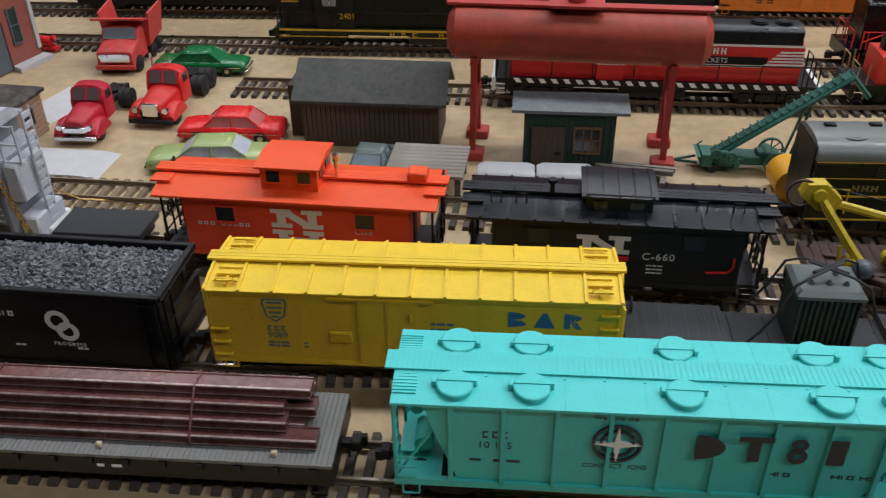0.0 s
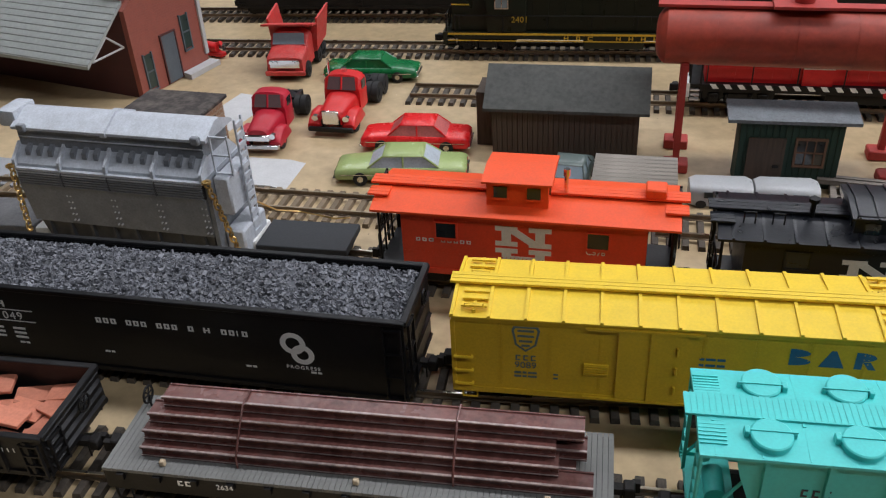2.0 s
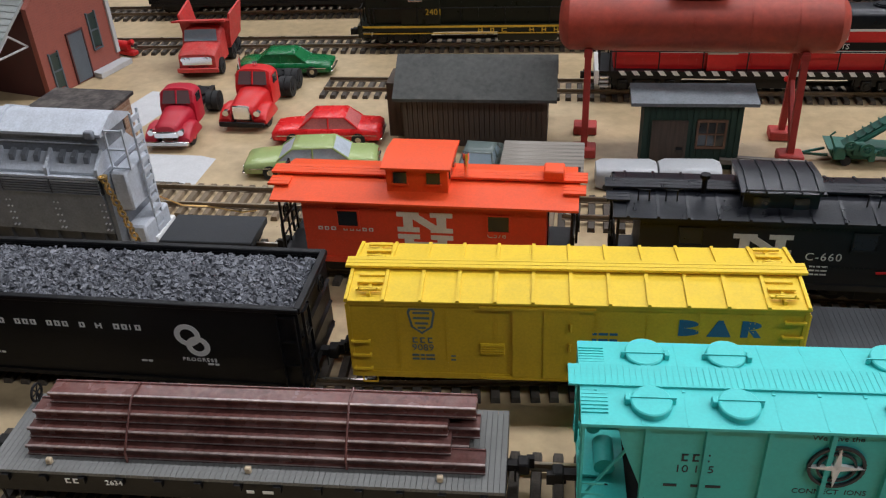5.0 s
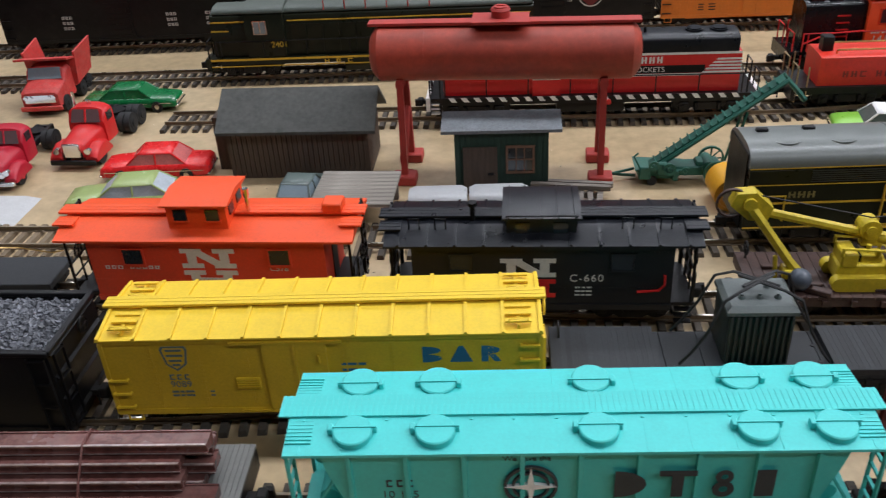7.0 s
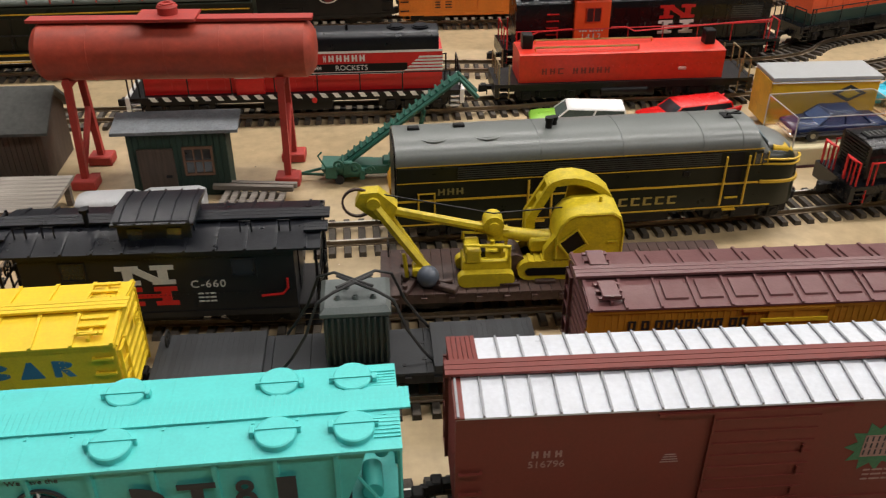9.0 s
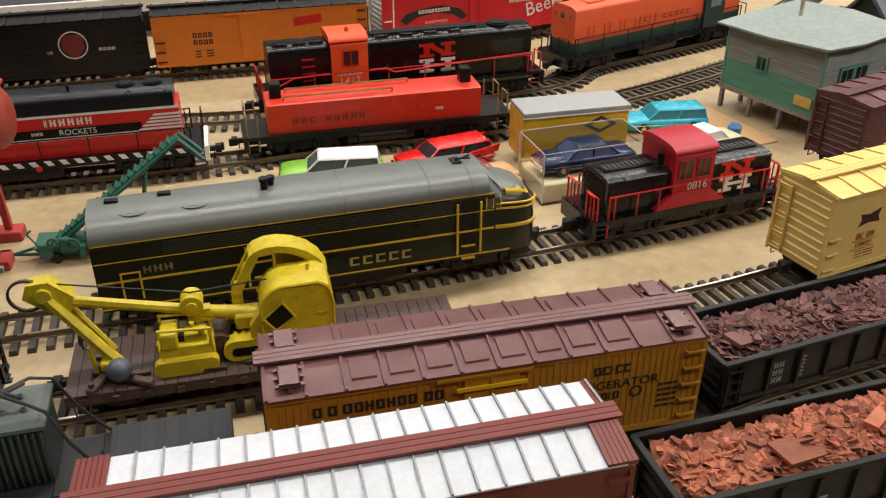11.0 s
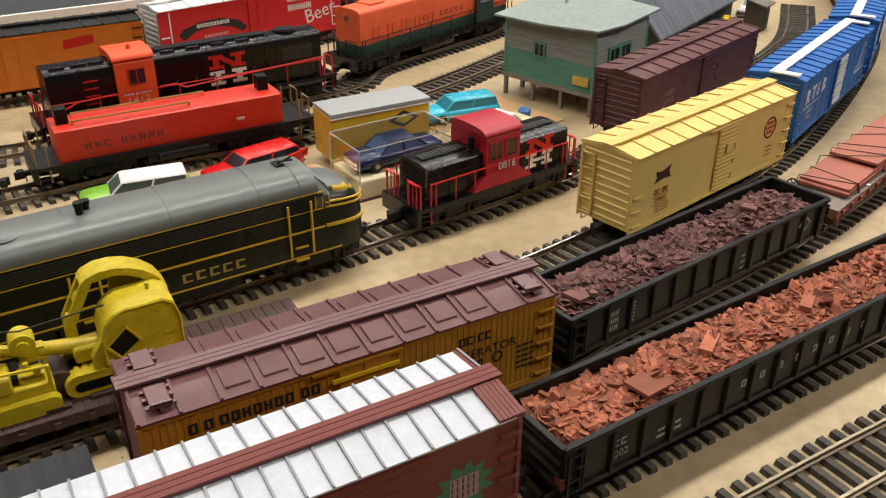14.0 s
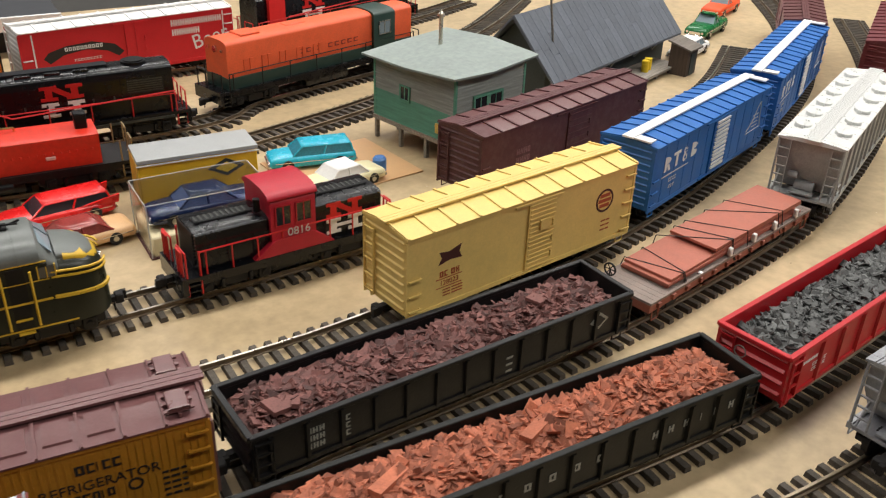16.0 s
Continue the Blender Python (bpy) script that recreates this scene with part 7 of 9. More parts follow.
for i in range(16):
    part("louvre", Shape().box(-78 + 5 * i, -74.6 + 5 * i, -12.9, -12.3, 24, 33), FMORANGE, ob) if i % 3 else None
part("roof_vent", Shape().cbox(-70, -54, -7, 7, 46, 48, 0.6, 1), FMORANGE, ob)
part("roof_vent", Shape().cbox(-30, -12, -4, 4, 46.4, 47.6, 0.6, 1), FMORANGE, ob)
part("headlight", Shape().cyl((-87.4, 0, 40), (-86, 0, 40), 2.2, 12), CHROME, ob)
part("class_lamp", Shape().cyl((-87.2, -8, 40), (-86, -8, 40), 1.2, 8).cyl((-87.2, 8, 40), (-86, 8, 40), 1.2, 8), CHROME, ob)

# ---- rear track ----
boxcar("boxcar", (0.0900, 0.8760), (0.2320, 0.8760), "black model boxcar in the rear row", 8, 43, 32, SOOT, SOOT)
ob, h, w = boxcar("boxcar", (-0.1050, 0.8760), (0.0760, 0.8760), "long black model boxcar with pale markings", 8, 43, 32, SOOT, SOOT)
for x in (-40, 40, 70):
    for i in range(3):
        bars(ob, x, -w - 0.1, 16 + 4 * i, [2, 2, 2], 2.2, PALELET, 0.8)
ob, h, w = boxcar("boxcar", (0.2400, 0.8755), (0.3860, 0.8750), "black model boxcar with a red shield emblem", 8, 43, 32, SOOT, SOOT)
part("shield", Shape().prism([(20, 34), (34, 34), (34, 24), (27, 17), (20, 24)], "y", -w - 0.15, -w + 0.05), mat("dull_red_shield", (0.16, 0.02, 0.02), 0.6), ob)
part("shield_ring", Shape().ring((27, -w - 0.2, 27), "y", 9.5, 8.7, 0.25, 22), PALELET, ob)
for x in (8, 48):
    bars(ob, x, -w - 0.1, 22, [2, 2, 2, 2], 2.0, PALELET, 0.8)
REEFORANGE = mat("reefer_orange", (0.72, 0.21, 0.02), 0.55, var=0.12)
ob, h, w = boxcar("refrigerator_car", (0.3930, 0.8740), (0.5420, 0.8700), "orange model refrigerator car in the rear row", 8, 42, 32, REEFORANGE, SOOT, end=SOOT, category="refrigerator car", ribs_side=60, door_ribs=False, door_x=-6)
for i in range(2):
    bars(ob, -42, -w - 0.2, 26 - 5 * i, [2.6, 2.6, 2.6, 2.6], 3.2, DARKLET, 0.9)
for i in range(3):
    bars(ob, -42, -w - 0.2, 16 - 2 * i, [4, -2, 5], 0.8, DARKLET, 0.8)
part("red_sign", Shape().prism([(22, 29), (42, 31), (42, 37), (22, 35)], "y", -w - 0.3, -w + 0.05), RED, ob, "slanted red sign panel")
BEERRED = mat("beer_car_red", (0.60, 0.014, 0.022), 0.5, var=0.1)
ob, h, w = boxcar("refrigerator_car", (0.5540, 0.8790), (0.7080, 0.9020), "red model beer car with white lettering and roof", 8, 43, 32, BEERRED, WHITE, end=WHITE, category="refrigerator car", door_ribs=False, door_x=2, door_w=16, corner=WHITE)
bars(ob, 49, -w - 0.15, 34.5, [3.0] * 11, 4.6, WHITE, 0.7)
bars(ob, 40, -w - 0.15, 27.5, [3.0] * 6, 4.6, WHITE, 0.7)
words("Beer", 11, ob, near_side(60, -w - 0.2, 18) @ pose(0, 0, 0, 0, 0, 12), WHITE, "white script lettering")
part("banner", Shape().prism([(-64, 24), (-60, 28), (-48, 31), (-30, 32), (-14, 28), (-8, 22), (-12, 19), (-20, 24), (-34, 27), (-50, 25), (-60, 20)], "y", -w - 0.2, -w + 0.05), DARKLET, ob, "black banner emblem with white edge")
bars(ob, -36, -w - 0.25, 27.4, [2.0] * 10, 2.6, WHITE, 0.7)
bars(ob, -34, -w - 0.2, 19.5, [1.6] * 9, 1.6, PALELET, 0.6)
part("white_frame", Shape().box(-70, -69, -w - 0.2, -w + 0.1, 10, 42).box(70, 71, -w - 0.2, -w + 0.1, 10, 42), WHITE, ob)
ob, h, w = hood_loco("road_switcher", (0.7220, 0.9060), (0.9050, 0.9640), "black model road switcher with red ends in the rear row", [
    ("long_hood", -60, 86, 11.5, 15, 44.5, LOCOBLACK, 3.2), ("short_hood", -86, -76, 11.5, 15, 44.5, LOCOBLACK, 3.2), ("cab", -76, -60, 14.8, 15, 48, RED, 3.0)], 14.5, LOCOBLACK, RED, 31)
stacked_emblem(ob, -28, -12.0, 20, 24, 19, RED, WHITE)
handrail(ob, [(-58, -16, 27), (86, -16, 32)], RED, 0.55)


# ---- buildings and yard things ----
# raised tank on trestles
tank = thing("raised_storage_tank", 0.2660, 0.6365, 0.0, -4.6, "weathered oxide-red storage tank on red trestle legs", "tank")
TZ, TR = 66.5, 14.0
prof = ((-66, 5), (-65.4, 9), (-63.5, 12), (-61, TR), (64, TR), (66.5, 12), (68.4, 9), (69, 5))
part("shell", Shape().loft([[(x, r * math.cos(2 * math.pi * i / 36), TZ + r * math.sin(2 * math.pi * i / 36)) for i in range(36)] for x, r in prof]), TANKRED, tank)
for x in (-38, -2, 24, 45):
    part("shell_band", Shape().ring((x, 0, TZ), "x", TR + 0.25, TR - 0.6, 0.5, 36), TANKRED, tank)
part("top_walkway", Shape().box(-66, 68, -3.8, 3.8, TZ + TR + 0.6, TZ + TR + 2.0), LEGRED, tank)
part("hatch_platform", Shape().box(-14, 14, -9.5, 7, TZ + TR + 2.2, TZ + TR + 3.6), LEGRED, tank)
part("hatch_dome", Shape().cyl((0, 0, TZ + TR + 3.4), (0, 0, TZ + TR + 7), 4.6, 18).cyl((0, 0, TZ + TR + 7), (0, 0, TZ + TR + 8.2), 5.0, 18, 4.2).ring((0, 0, TZ + TR + 8.0), "z", 3.4, 2.0, 0.8, 16), LEGRED, tank)
for x in (-51, 51):
    tre = part("trestle", Shape().box(x - 2, x + 2, -11, 11, TZ - 15, TZ - 12), LEGRED, tank)
    for sy in (-1, 1):
        part("leg", Shape().prism([(x - 2.2, 0), (x + 2.2, 0), (x + 2.2, 1), (x + 1, 1), (x - 1, 1), (x - 2.2, 1)], "z", 0, 0.5).loft([[(x - 1.6, sy * 14 - 1.6, 4), (x + 1.6, sy * 14 - 1.6, 4), (x + 1.6, sy * 14 + 1.6, 4), (x - 1.6, sy * 14 + 1.6, 4)],
             [(x - 1.6, sy * 9 - 1.6, TZ - 11), (x + 1.6, sy * 9 - 1.6, TZ - 11), (x + 1.6, sy * 9 + 1.6, TZ - 11), (x - 1.6, sy * 9 + 1.6, TZ - 11)]]), LEGRED, tre)
        part("footing", Shape().cbox(x - 6.2, x + 6.2, sy * 14 - 5, sy * 14 + 5, 0.1, 5.2, 0.6, 1), LEGRED, tre)
    part("cross_brace", Shape().cyl((x, -13, 9), (x, 11, 34), 1.7, 6), LEGRED, tre)


def plank_wall(parent, x0, x1, y, z0, z1, n, material, thick=0.7):
    me = mesh_of("board", Shape().box(0.15, (x1 - x0) / n - 0.15, -thick, 0.3, z0, z1), material)
    for i in range(n):
        part("board", me, None, parent, at=mm(x0 + (x1 - x0) * i / n, y, 0))


# dark shed
sh = thing("wooden_shed", 0.1585, 0.6560, 0.0, -2.6, "weathered brown board shed with a slate-grey roof", "shed")
sh.scale = (1.07, 1, 1)
part("wall", Shape().prism([(-19, 0.1), (-19, 29.5), (0, 42), (19, 29.5), (19, 0.1)], "x", -36.5, 35), BROWNBOARD, sh)
plank_wall(sh, -36.5, 35, -19, 0.2, 29.4, 28, BROWNBOARD)
part("roof", Shape().prism([(-24, 27.2), (-24, 28.8), (0, 44.5), (0, 42.6)], "x", -40.5, 39.5), ROOFCARD, sh, "slate-grey card roof")
part("roof", Shape().prism([(0.1, 42.6), (0.1, 44.5), (24, 26), (24, 24.4)], "x", -40.5, 39.5), ROOFCARD, sh)
part("lean_to", Shape().box(-46, -36.9, -8, 14, 0.1, 31), BROWNBOARD, sh)
# green shed
sh = thing("green_shed", 0.2650, 0.6200, 0.0, -2, "dark green board hut with a grey roof and brown door", "shed")
sh.scale = (1.07, 1, 1.17)
part("wall", Shape().prism([(-9, 0.1), (-9, 29.4), (5, 31.8), (5, 0.1)], "x", -22, 22), GREENBOARD, sh)
plank_wall(sh, -22, 22, -9, 0.2, 29.3, 16, GREENBOARD)
part("roof", Shape().prism([(-11.5, 29.2), (-11.5, 30.6), (6.5, 33.4), (6.5, 32.0)], "x", -28, 28), mat("blue_grey_card", (0.16, 0.175, 0.19), 0.75, var=0.3, dust=0.3, dustcol=(0.3, 0.31, 0.32)), sh, "grey card roof")
d = part("door", Shape().box(-17, -3, -10.70, -9.60, 0.3, 21.5), BROWNBOARD, sh, "dark brown plank door")
part("door_frame", Shape().box(-18, -17, -10.90, -9.50, 0.2, 22.5).box(-3, -2, -10.90, -9.50, 0.2, 22.5).box(-17, -3, -10.90, -9.50, 21.5, 22.5), BROWNBOARD, d)
part("door_knob", Shape().box(-6.5, -3.8, -11.40, -10.60, 9.6, 10.6), SOOT, d)
win = part("window", Shape().box(3, 14.5, -9.95, -9.20, 11, 22), PANE, sh)
f = Shape().box(2, 3, -10.60, -9.30, 10, 23).box(14.5, 15.5, -10.60, -9.30, 10, 23).box(3, 14.5, -10.60, -9.30, 10, 11).box(3, 14.5, -10.60, -9.30, 22, 23)
for i in (1, 2):
    f.box(3 + 3.83 * i - 0.3, 3 + 3.83 * i + 0.3, -10.40, -9.40, 11, 22)
f.box(3, 14.5, -10.40, -9.40, 16.2, 16.8)
part("window_frame", f, mat("rusty_window_brown", (0.16, 0.085, 0.05), 0.7), win)
# loading platform
pl = thing("loading_platform", 0.1922, 0.5955, 0.0, -4, "grey weathered plank loading platform", "platform")
me = mesh_of("plank", Shape().box(-20, 20, -1.9, 1.9, 12.4, 14), DECKWOOD)
for i in range(9):
    part("plank", me, None, pl, at=mm(0, -16 + 4 * i, 0))
for x in (-17, 0, 17):
    for y in (-14, 14):
        part("post", Shape().box(x - 1.4, x + 1.4, y - 1.4, y + 1.4, 0.1, 12.3), PALLET, pl)
# pallets
pa = thing("timber_pallet", 0.2985, 0.5960, 0.0, -8, "old grey timber pallet leaning on the board", "pallet")
for y in (-8, 0, 8):
    part("bearer", Shape().box(-15, 15, y - 1, y + 1, 0.2, 3), PALLET, pa)
for i in range(7):
    part("slat", Shape().box(-15 + 4.6 * i, -12.2 + 4.6 * i, -9, 9, 3.1, 4.2), PALLET, pa, at=mm(0, 0, 0, 0, 0, (i % 3 - 1) * 2))
lo_ = thing("loose_timber", 0.2990, 0.6050, 0.0, -10, "two long grey timbers lying on a pallet", "timber")
part("timber", Shape().box(-20, 20, -1.4, 1.4, 4.4, 6.8), PALLET, lo_)
part("timber", Shape().box(-18, 21, 2.4, 5, 4.4, 6.8), PALLET, lo_)
# white van bodies behind the black caboose
VANWHITE = mat("silver_white_body", (0.46, 0.47, 0.48), 0.3, metal=0.0, var=0.1, dust=0.1)
for k, (x, L2) in enumerate(((0.2325, 14.5), (0.2625, 14.5))):
    van = thing("white_van_body", x, 0.5950, 0.0, -1, "rounded off-white toy van body with dark windows", "van", "white vans")
    part("body", Shape().loft([hull(xx, 8 * q, 14.5 * (0.5 + 0.5 * q), 9, 1.5, 5) for xx, q in ((-L2, 0.8), (-L2 + 3, 1), (L2 - 3, 1), (L2, 0.8))]), VANWHITE, van)
    van.scale = (1, 1, 0.8)
    part("window", Shape().box(-8, -1, -8.3, -7.6, 7, 10.6), PANE, van)
    part("window", Shape().box(2, 9, -8.3, -7.6, 7, 10.6), PANE, van)
    for sx in (-1, 1):
        for sy in (-1, 1):
            part("wheel", Shape().cyl((sx * 9, sy * 7.4 - 1, 2.6), (sx * 9, sy * 7.4 + 1, 2.6), 2.5, 12), RUBBER, van)
# conveyor
cv = thing("conveyor_loader", 0.3400, 0.6215, 0.0, -3.5, "dark green wheeled conveyor loader", "conveyor")
s = Shape()
for y in (-4, 4):
    s.tube([(2, y, 7), (63, y, 54), (72, y, 44)], 1.4, 6)
part("boom", s.prism([(2, 6), (63, 53), (62, 54.6), (0, 8)], "y", -3.4, 3.4), MACHGREEN, cv)
for i in range(18):
    part("belt_cleat", Shape().box(-0.4, 0.4, -3.6, 3.6, -0.6, 1.2), MACHGREEN, cv, at=mm(4 + 3.2 * i, 0, 10.6 + 2.46 * i, 0, -37.6, 0))
part("hopper", Shape().loft([[(-4, -6, 3), (14, -6, 3), (14, 6, 3), (-4, 6, 3)], [(-7, -8, 9), (19, -7, 8), (19, 7, 8), (-7, 8, 9)]]).cbox(8, 30, -5, 5, 4, 9, 0.6, 1), MACHGREEN, cv)
for k, (x0, x1, y0, z0, z1) in enumerate(((-5, 1, -9.6, 4, 11), (4, 9, -9.2, 6, 13), (12, 15, -9.4, 3, 9))):
    part("gear_box", Shape().cbox(x0, x1, y0, y0 + 3, z0, z1, 0.6, 1), MACHGREEN, cv)
for x, z, r in ((2, 12, 2.6), (10, 10, 3.4), (18, 9, 2.2)):
    part("pulley", Shape().ring((x, -10.4, z), "y", r, r * 0.55, 1.0, 16).cyl((x, -10.6, z), (x, -8, z), r * 0.3, 8), MACHGREEN, cv)
part("lever", Shape().tube([(-4, -8, 9), (-8, -9, 17), (-6, -9, 19)], 0.5, 5), MACHGREEN, cv)
part("drawbar", Shape().tube([(-6, -4, 4), (-18, 0, 3), (-6, 4, 4)], 0.8, 5), MACHGREEN, cv)
for i in range(6):
    part("lattice_bar", Shape().cyl((10 + 8 * i, -4, 13.2 + 6.2 * i), (15 + 8 * i, 4, 17 + 6.2 * i), 0.6, 5), MACHGREEN, cv)
part("engine", Shape().cbox(24, 36, -4, 4, 5, 11, 0.8, 1).cyl((30, -6, 9), (30, 6, 9), 3.2, 12), MACHGREEN, cv)
for y in (-9, 9):
    wh = part("wheel", Shape().ring((34, y, 7), "y", 6.8, 5.8, 1.4, 20), MACHGREEN, cv)
    s = Shape()
    for k in range(4):
        a = math.pi * k / 4
        s.cyl((34 + 6 * math.cos(a), y + 0.7, 7 + 6 * math.sin(a)), (34 - 6 * math.cos(a), y + 0.7, 7 - 6 * math.sin(a)), 0.4, 5)
    part("spoke", s, MACHGREEN, wh)
    part("strut", Shape().cyl((40, y * 0.5, 8), (46, y * 0.4, 38), 0.8, 5), MACHGREEN, cv)
    part("front_wheel", Shape().cyl((2, y * 0.8 - 0.8, 2.6), (2, y * 0.8 + 0.8, 2.6), 2.5, 12), RUBBER, cv)
# amber drum beside the diesel
dr = thing("amber_drum", 0.3740, 0.5930, 0.0, 0, "amber-yellow plastic drum standing behind the diesel", "drum")
part("drum", Shape().cyl((0, -9, 9), (0, 9, 9), 8.9, 22).ring((0, -9.6, 9), "y", 8.9, 7.2, 1.2, 22), mat("amber_plastic", (0.72, 0.36, 0.02), 0.35, var=0.1), dr)

# brick warehouse
wa = thing("brick_warehouse", -0.1180, 0.6990, 0.0, -17, "red brick warehouse with a grey corrugated roof", "warehouse")
side = part("gable_wall", Shape().prism([(8, 0.1), (8, 57), (75, 107), (75, 0.1)], "x", -4, 0), BRICK, wa)
part("front_wall", Shape().box(-240, -4.1, 8, 12, 0.1, 54), BRICKDARK, wa, "dark wine-red front wall")
part("back_wall", Shape().box(-240, -4.1, 71, 75, 0.1, 92), BRICKDARK, wa)
part("roof", Shape().prism([(-26, 31), (-26, 33), (73, 108), (73, 106)], "x", -245, -4.2), CORRUGATED, wa, "grey corrugated roof")
for i in range(26):
    y = -25.5 + 3.7 * i
    part("roof_lap", Shape().prism([(y, 32.6 + (y + 26) * 0.7576), (y, 33.5 + (y + 26) * 0.7576), (y + 0.9, 33.6 + (y + 26.9) * 0.7576), (y + 0.9, 32.8 + (y + 26.9) * 0.7576)], "x", -245, -4.1), CORRUGATED, wa)
part("eave_bracket", Shape().tube([(-6, 7, 34), (-6, -20, 33.5)], 0.7, 5).tube([(-6, 7, 34), (-6, -6, 45)], 0.7, 5).tube([(-6, -20, 33.5), (-6, -6, 44)], 0.7, 5), CONCRETE, wa)
part("chimney", Shape().box(-12, -4.2, 12, 18, 60, 78), BRICK, wa)
GREYDOOR = mat("blue_grey_door_paint", (0.10, 0.12, 0.14), 0.6, var=0.2)
dd = part("door", Shape().box(-0.1, 0.8, 33, 46, 1, 33), GREYDOOR, wa, "tall blue-grey door")
part("door_frame", Shape().box(0, 1.2, 32, 33, 0.5, 34).box(0, 1.2, 46, 47, 0.5, 34).box(0, 1.2, 33, 46, 33, 34), BRICKDARK, dd)
for y, z in ((15, 4), (54, 18)):
    wn = part("window", Shape().box(-0.1, 0.7, y, y + 6.5, z, z + 22), mat("dark_green_window", (0.03, 0.05, 0.045), 0.3), wa)
    part("window_frame", Shape().box(0, 1.1, y - 1, y, z - 1, z + 23).box(0, 1.1, y + 6.5, y + 7.5, z - 1, z + 23).box(0, 1.1, y, y + 6.5, z + 10.5, z + 11.5).box(0, 1.4, y - 1, y + 7.5, z - 2, z - 1), GREYDOOR, wn)
part("loading_dock", Shape().prism([(0.4, 47), (9, 45), (9, 76), (0.4, 76)], "z", 0.1, 3.5), CONCRETE, wa, "pale concrete dock")
part("downpipe", Shape().box(0.1, 1.6, 72, 75, 8.2, 103), CONCRETE, wa)
rp = thing("red_hydrant_toy", -0.0985, 0.7850, 0.0, -20, "small bright red toy machine by the warehouse", "toy machine")
part("body", Shape().cyl((-6, 0, 7), (6, 0, 7), 3.6, 12).cbox(-4, 10, -3, 3, 1, 4, 0.6, 1).cyl((2, 0, 8), (9, 0, 11), 1.6, 8), RED, rp)
part("hub", Shape().cyl((9, -1, 8), (12, -1, 8), 1.8, 8), CHROME, rp)
# small flat-roofed brick hut
hu = thing("flat_roofed_hut", -0.0610, 0.6400, 0.0, -7, "tan brick hut with a flat dark roof", "hut")
part("wall", Shape().box(-22, 22, -14.5, 14.5, 0.1, 24), PALEWALL, hu)
part("roof", Shape().cbox(-24.5, 24.5, -17, 17, 24.2, 26.6, 0.5, 1), mat("tar_brown_roof", (0.040, 0.032, 0.030), 0.8, var=0.4, scale=50, dust=0.25), hu, "flat tar-brown roof")
wn = part("window", Shape().box(21.9, 22.5, -3, 3, 10, 18), PANE, hu)
part("window_frame", Shape().box(22, 23, -4, -3, 9, 19).box(22, 23, 3, 4, 9, 19).box(22, 23, -3, 3, 18, 19).box(22, 23, -3, 3, 9, 10), BROWNBOARD, hu)
for j in range(8):
    me = mesh_of("brick_course", Shape().box(22, 22.3, -14.4, 14.4, 0.5, 2.6), PALEWALL)
    part("brick_course", me, None, hu, at=mm(0, 0, 2.95 * j))
gr = thing("concrete_slab", -0.0130, 0.6085, 0.0, -4, "pale grey card slab with a sloped edge", "slab")
part("slab", Shape().loft([[(-30, -15.5, 0.1), (30, -15.5, 0.1), (30, 15.5, 0.1), (-30, 15.5, 0.1)], [(-30, -15.5, 2.2), (22, -15.5, 2.2), (22, 14.5, 2.2), (-30, 14.5, 2.2)]]), CONCRETE, gr)
gr = thing("concrete_slab", -0.0440, 0.6920, 0.0, -15, "thin grey card strip beside the hut", "slab")
part("slab", Shape().loft([[(-14, -30, 0.1), (12, -30, 0.1), (12, 20, 0.1), (-14, 20, 0.1)], [(-14, -30, 1.2), (10, -30, 1.2), (10, 20, 1.2), (-14, 20, 1.2)]]), CONCRETE, gr)
gr = thing("loading_ramp", -0.150, 0.6000, 0.0, -8, "grey paved strip in front of the warehouse", "slab")
part("slab", Shape().cbox(-140, 75, -14, 14, 0.1, 2.0, 0.3, 1), mat("grey_paving_card", (0.30, 0.31, 0.33), 0.8, var=0.15), gr)

# green and grey hut on stilts
HUTGREY = grained("grey_clapboard", (0.34, 0.36, 0.33), (0.24, 0.25, 0.23), stretch=(1, 1, 14), piece=0.1)
HUTGREEN = grained("sea_green_clapboard", (0.13, 0.36, 0.25), (0.10, 0.26, 0.19), stretch=(1, 1, 14), piece=0.1)
HUTROOF = mat("grey_green_tin", (0.27, 0.315, 0.295), 0.6, var=0.18, scale=30)
ht = thing("stilt_hut", 0.7640, 0.6350, 0.0, 14, "sea-green and grey clapboard hut on wooden stilts", "hut")
part("wall", Shape().box(0.6, 60, 0.6, 73, 16, 55), HUTGREY, ht)
for i in range(20):
    z = 16 + 2 * i
    m_ = HUTGREEN if i < 9 else HUTGREY
    part("clapboard", Shape().prism([(0.6, z), (-0.5, z), (0.4, z + 2), (0.6, z + 2)], "y", 0, 73), m_, ht)
    part("clapboard", Shape().prism([(0.6, z), (-0.5, z), (0.4, z + 2), (0.6, z + 2)], "x", 0.2, 60), HUTGREY, ht)
for x, y in ((-0.6, -0.6), (-0.6, 72), (59.2, -0.6)):
    part("corner_board", Shape().box(x, x + 1.6, y, y + 1.6, 15, 55.2), HUTGREEN, ht)
part("floor_frame", Shape().box(-1, 61, -1, 74, 13, 15.8), DECKWOOD, ht)
for x in (1, 20, 40, 59):
    for y in (1, 24.7, 48.4, 72):
        part("stilt", Shape().box(x - 1.2, x + 1.2, y - 1.2, y + 1.2, 0.1, 13), DECKWOOD, ht)
s = Shape()
g = [[(-5, -4, 58.5), (-7, 36, 56.2), (-6, 79, 55.6)], [(26, -5, 57.6), (26, 36, 62), (26, 79, 58)], [(68, -4, 60.5), (68, 36, 63), (68, 79, 60)]]
verts = [p for r in g for p in r] + [(p[0], p[1], p[2] - 1.2) for r in g for p in r]
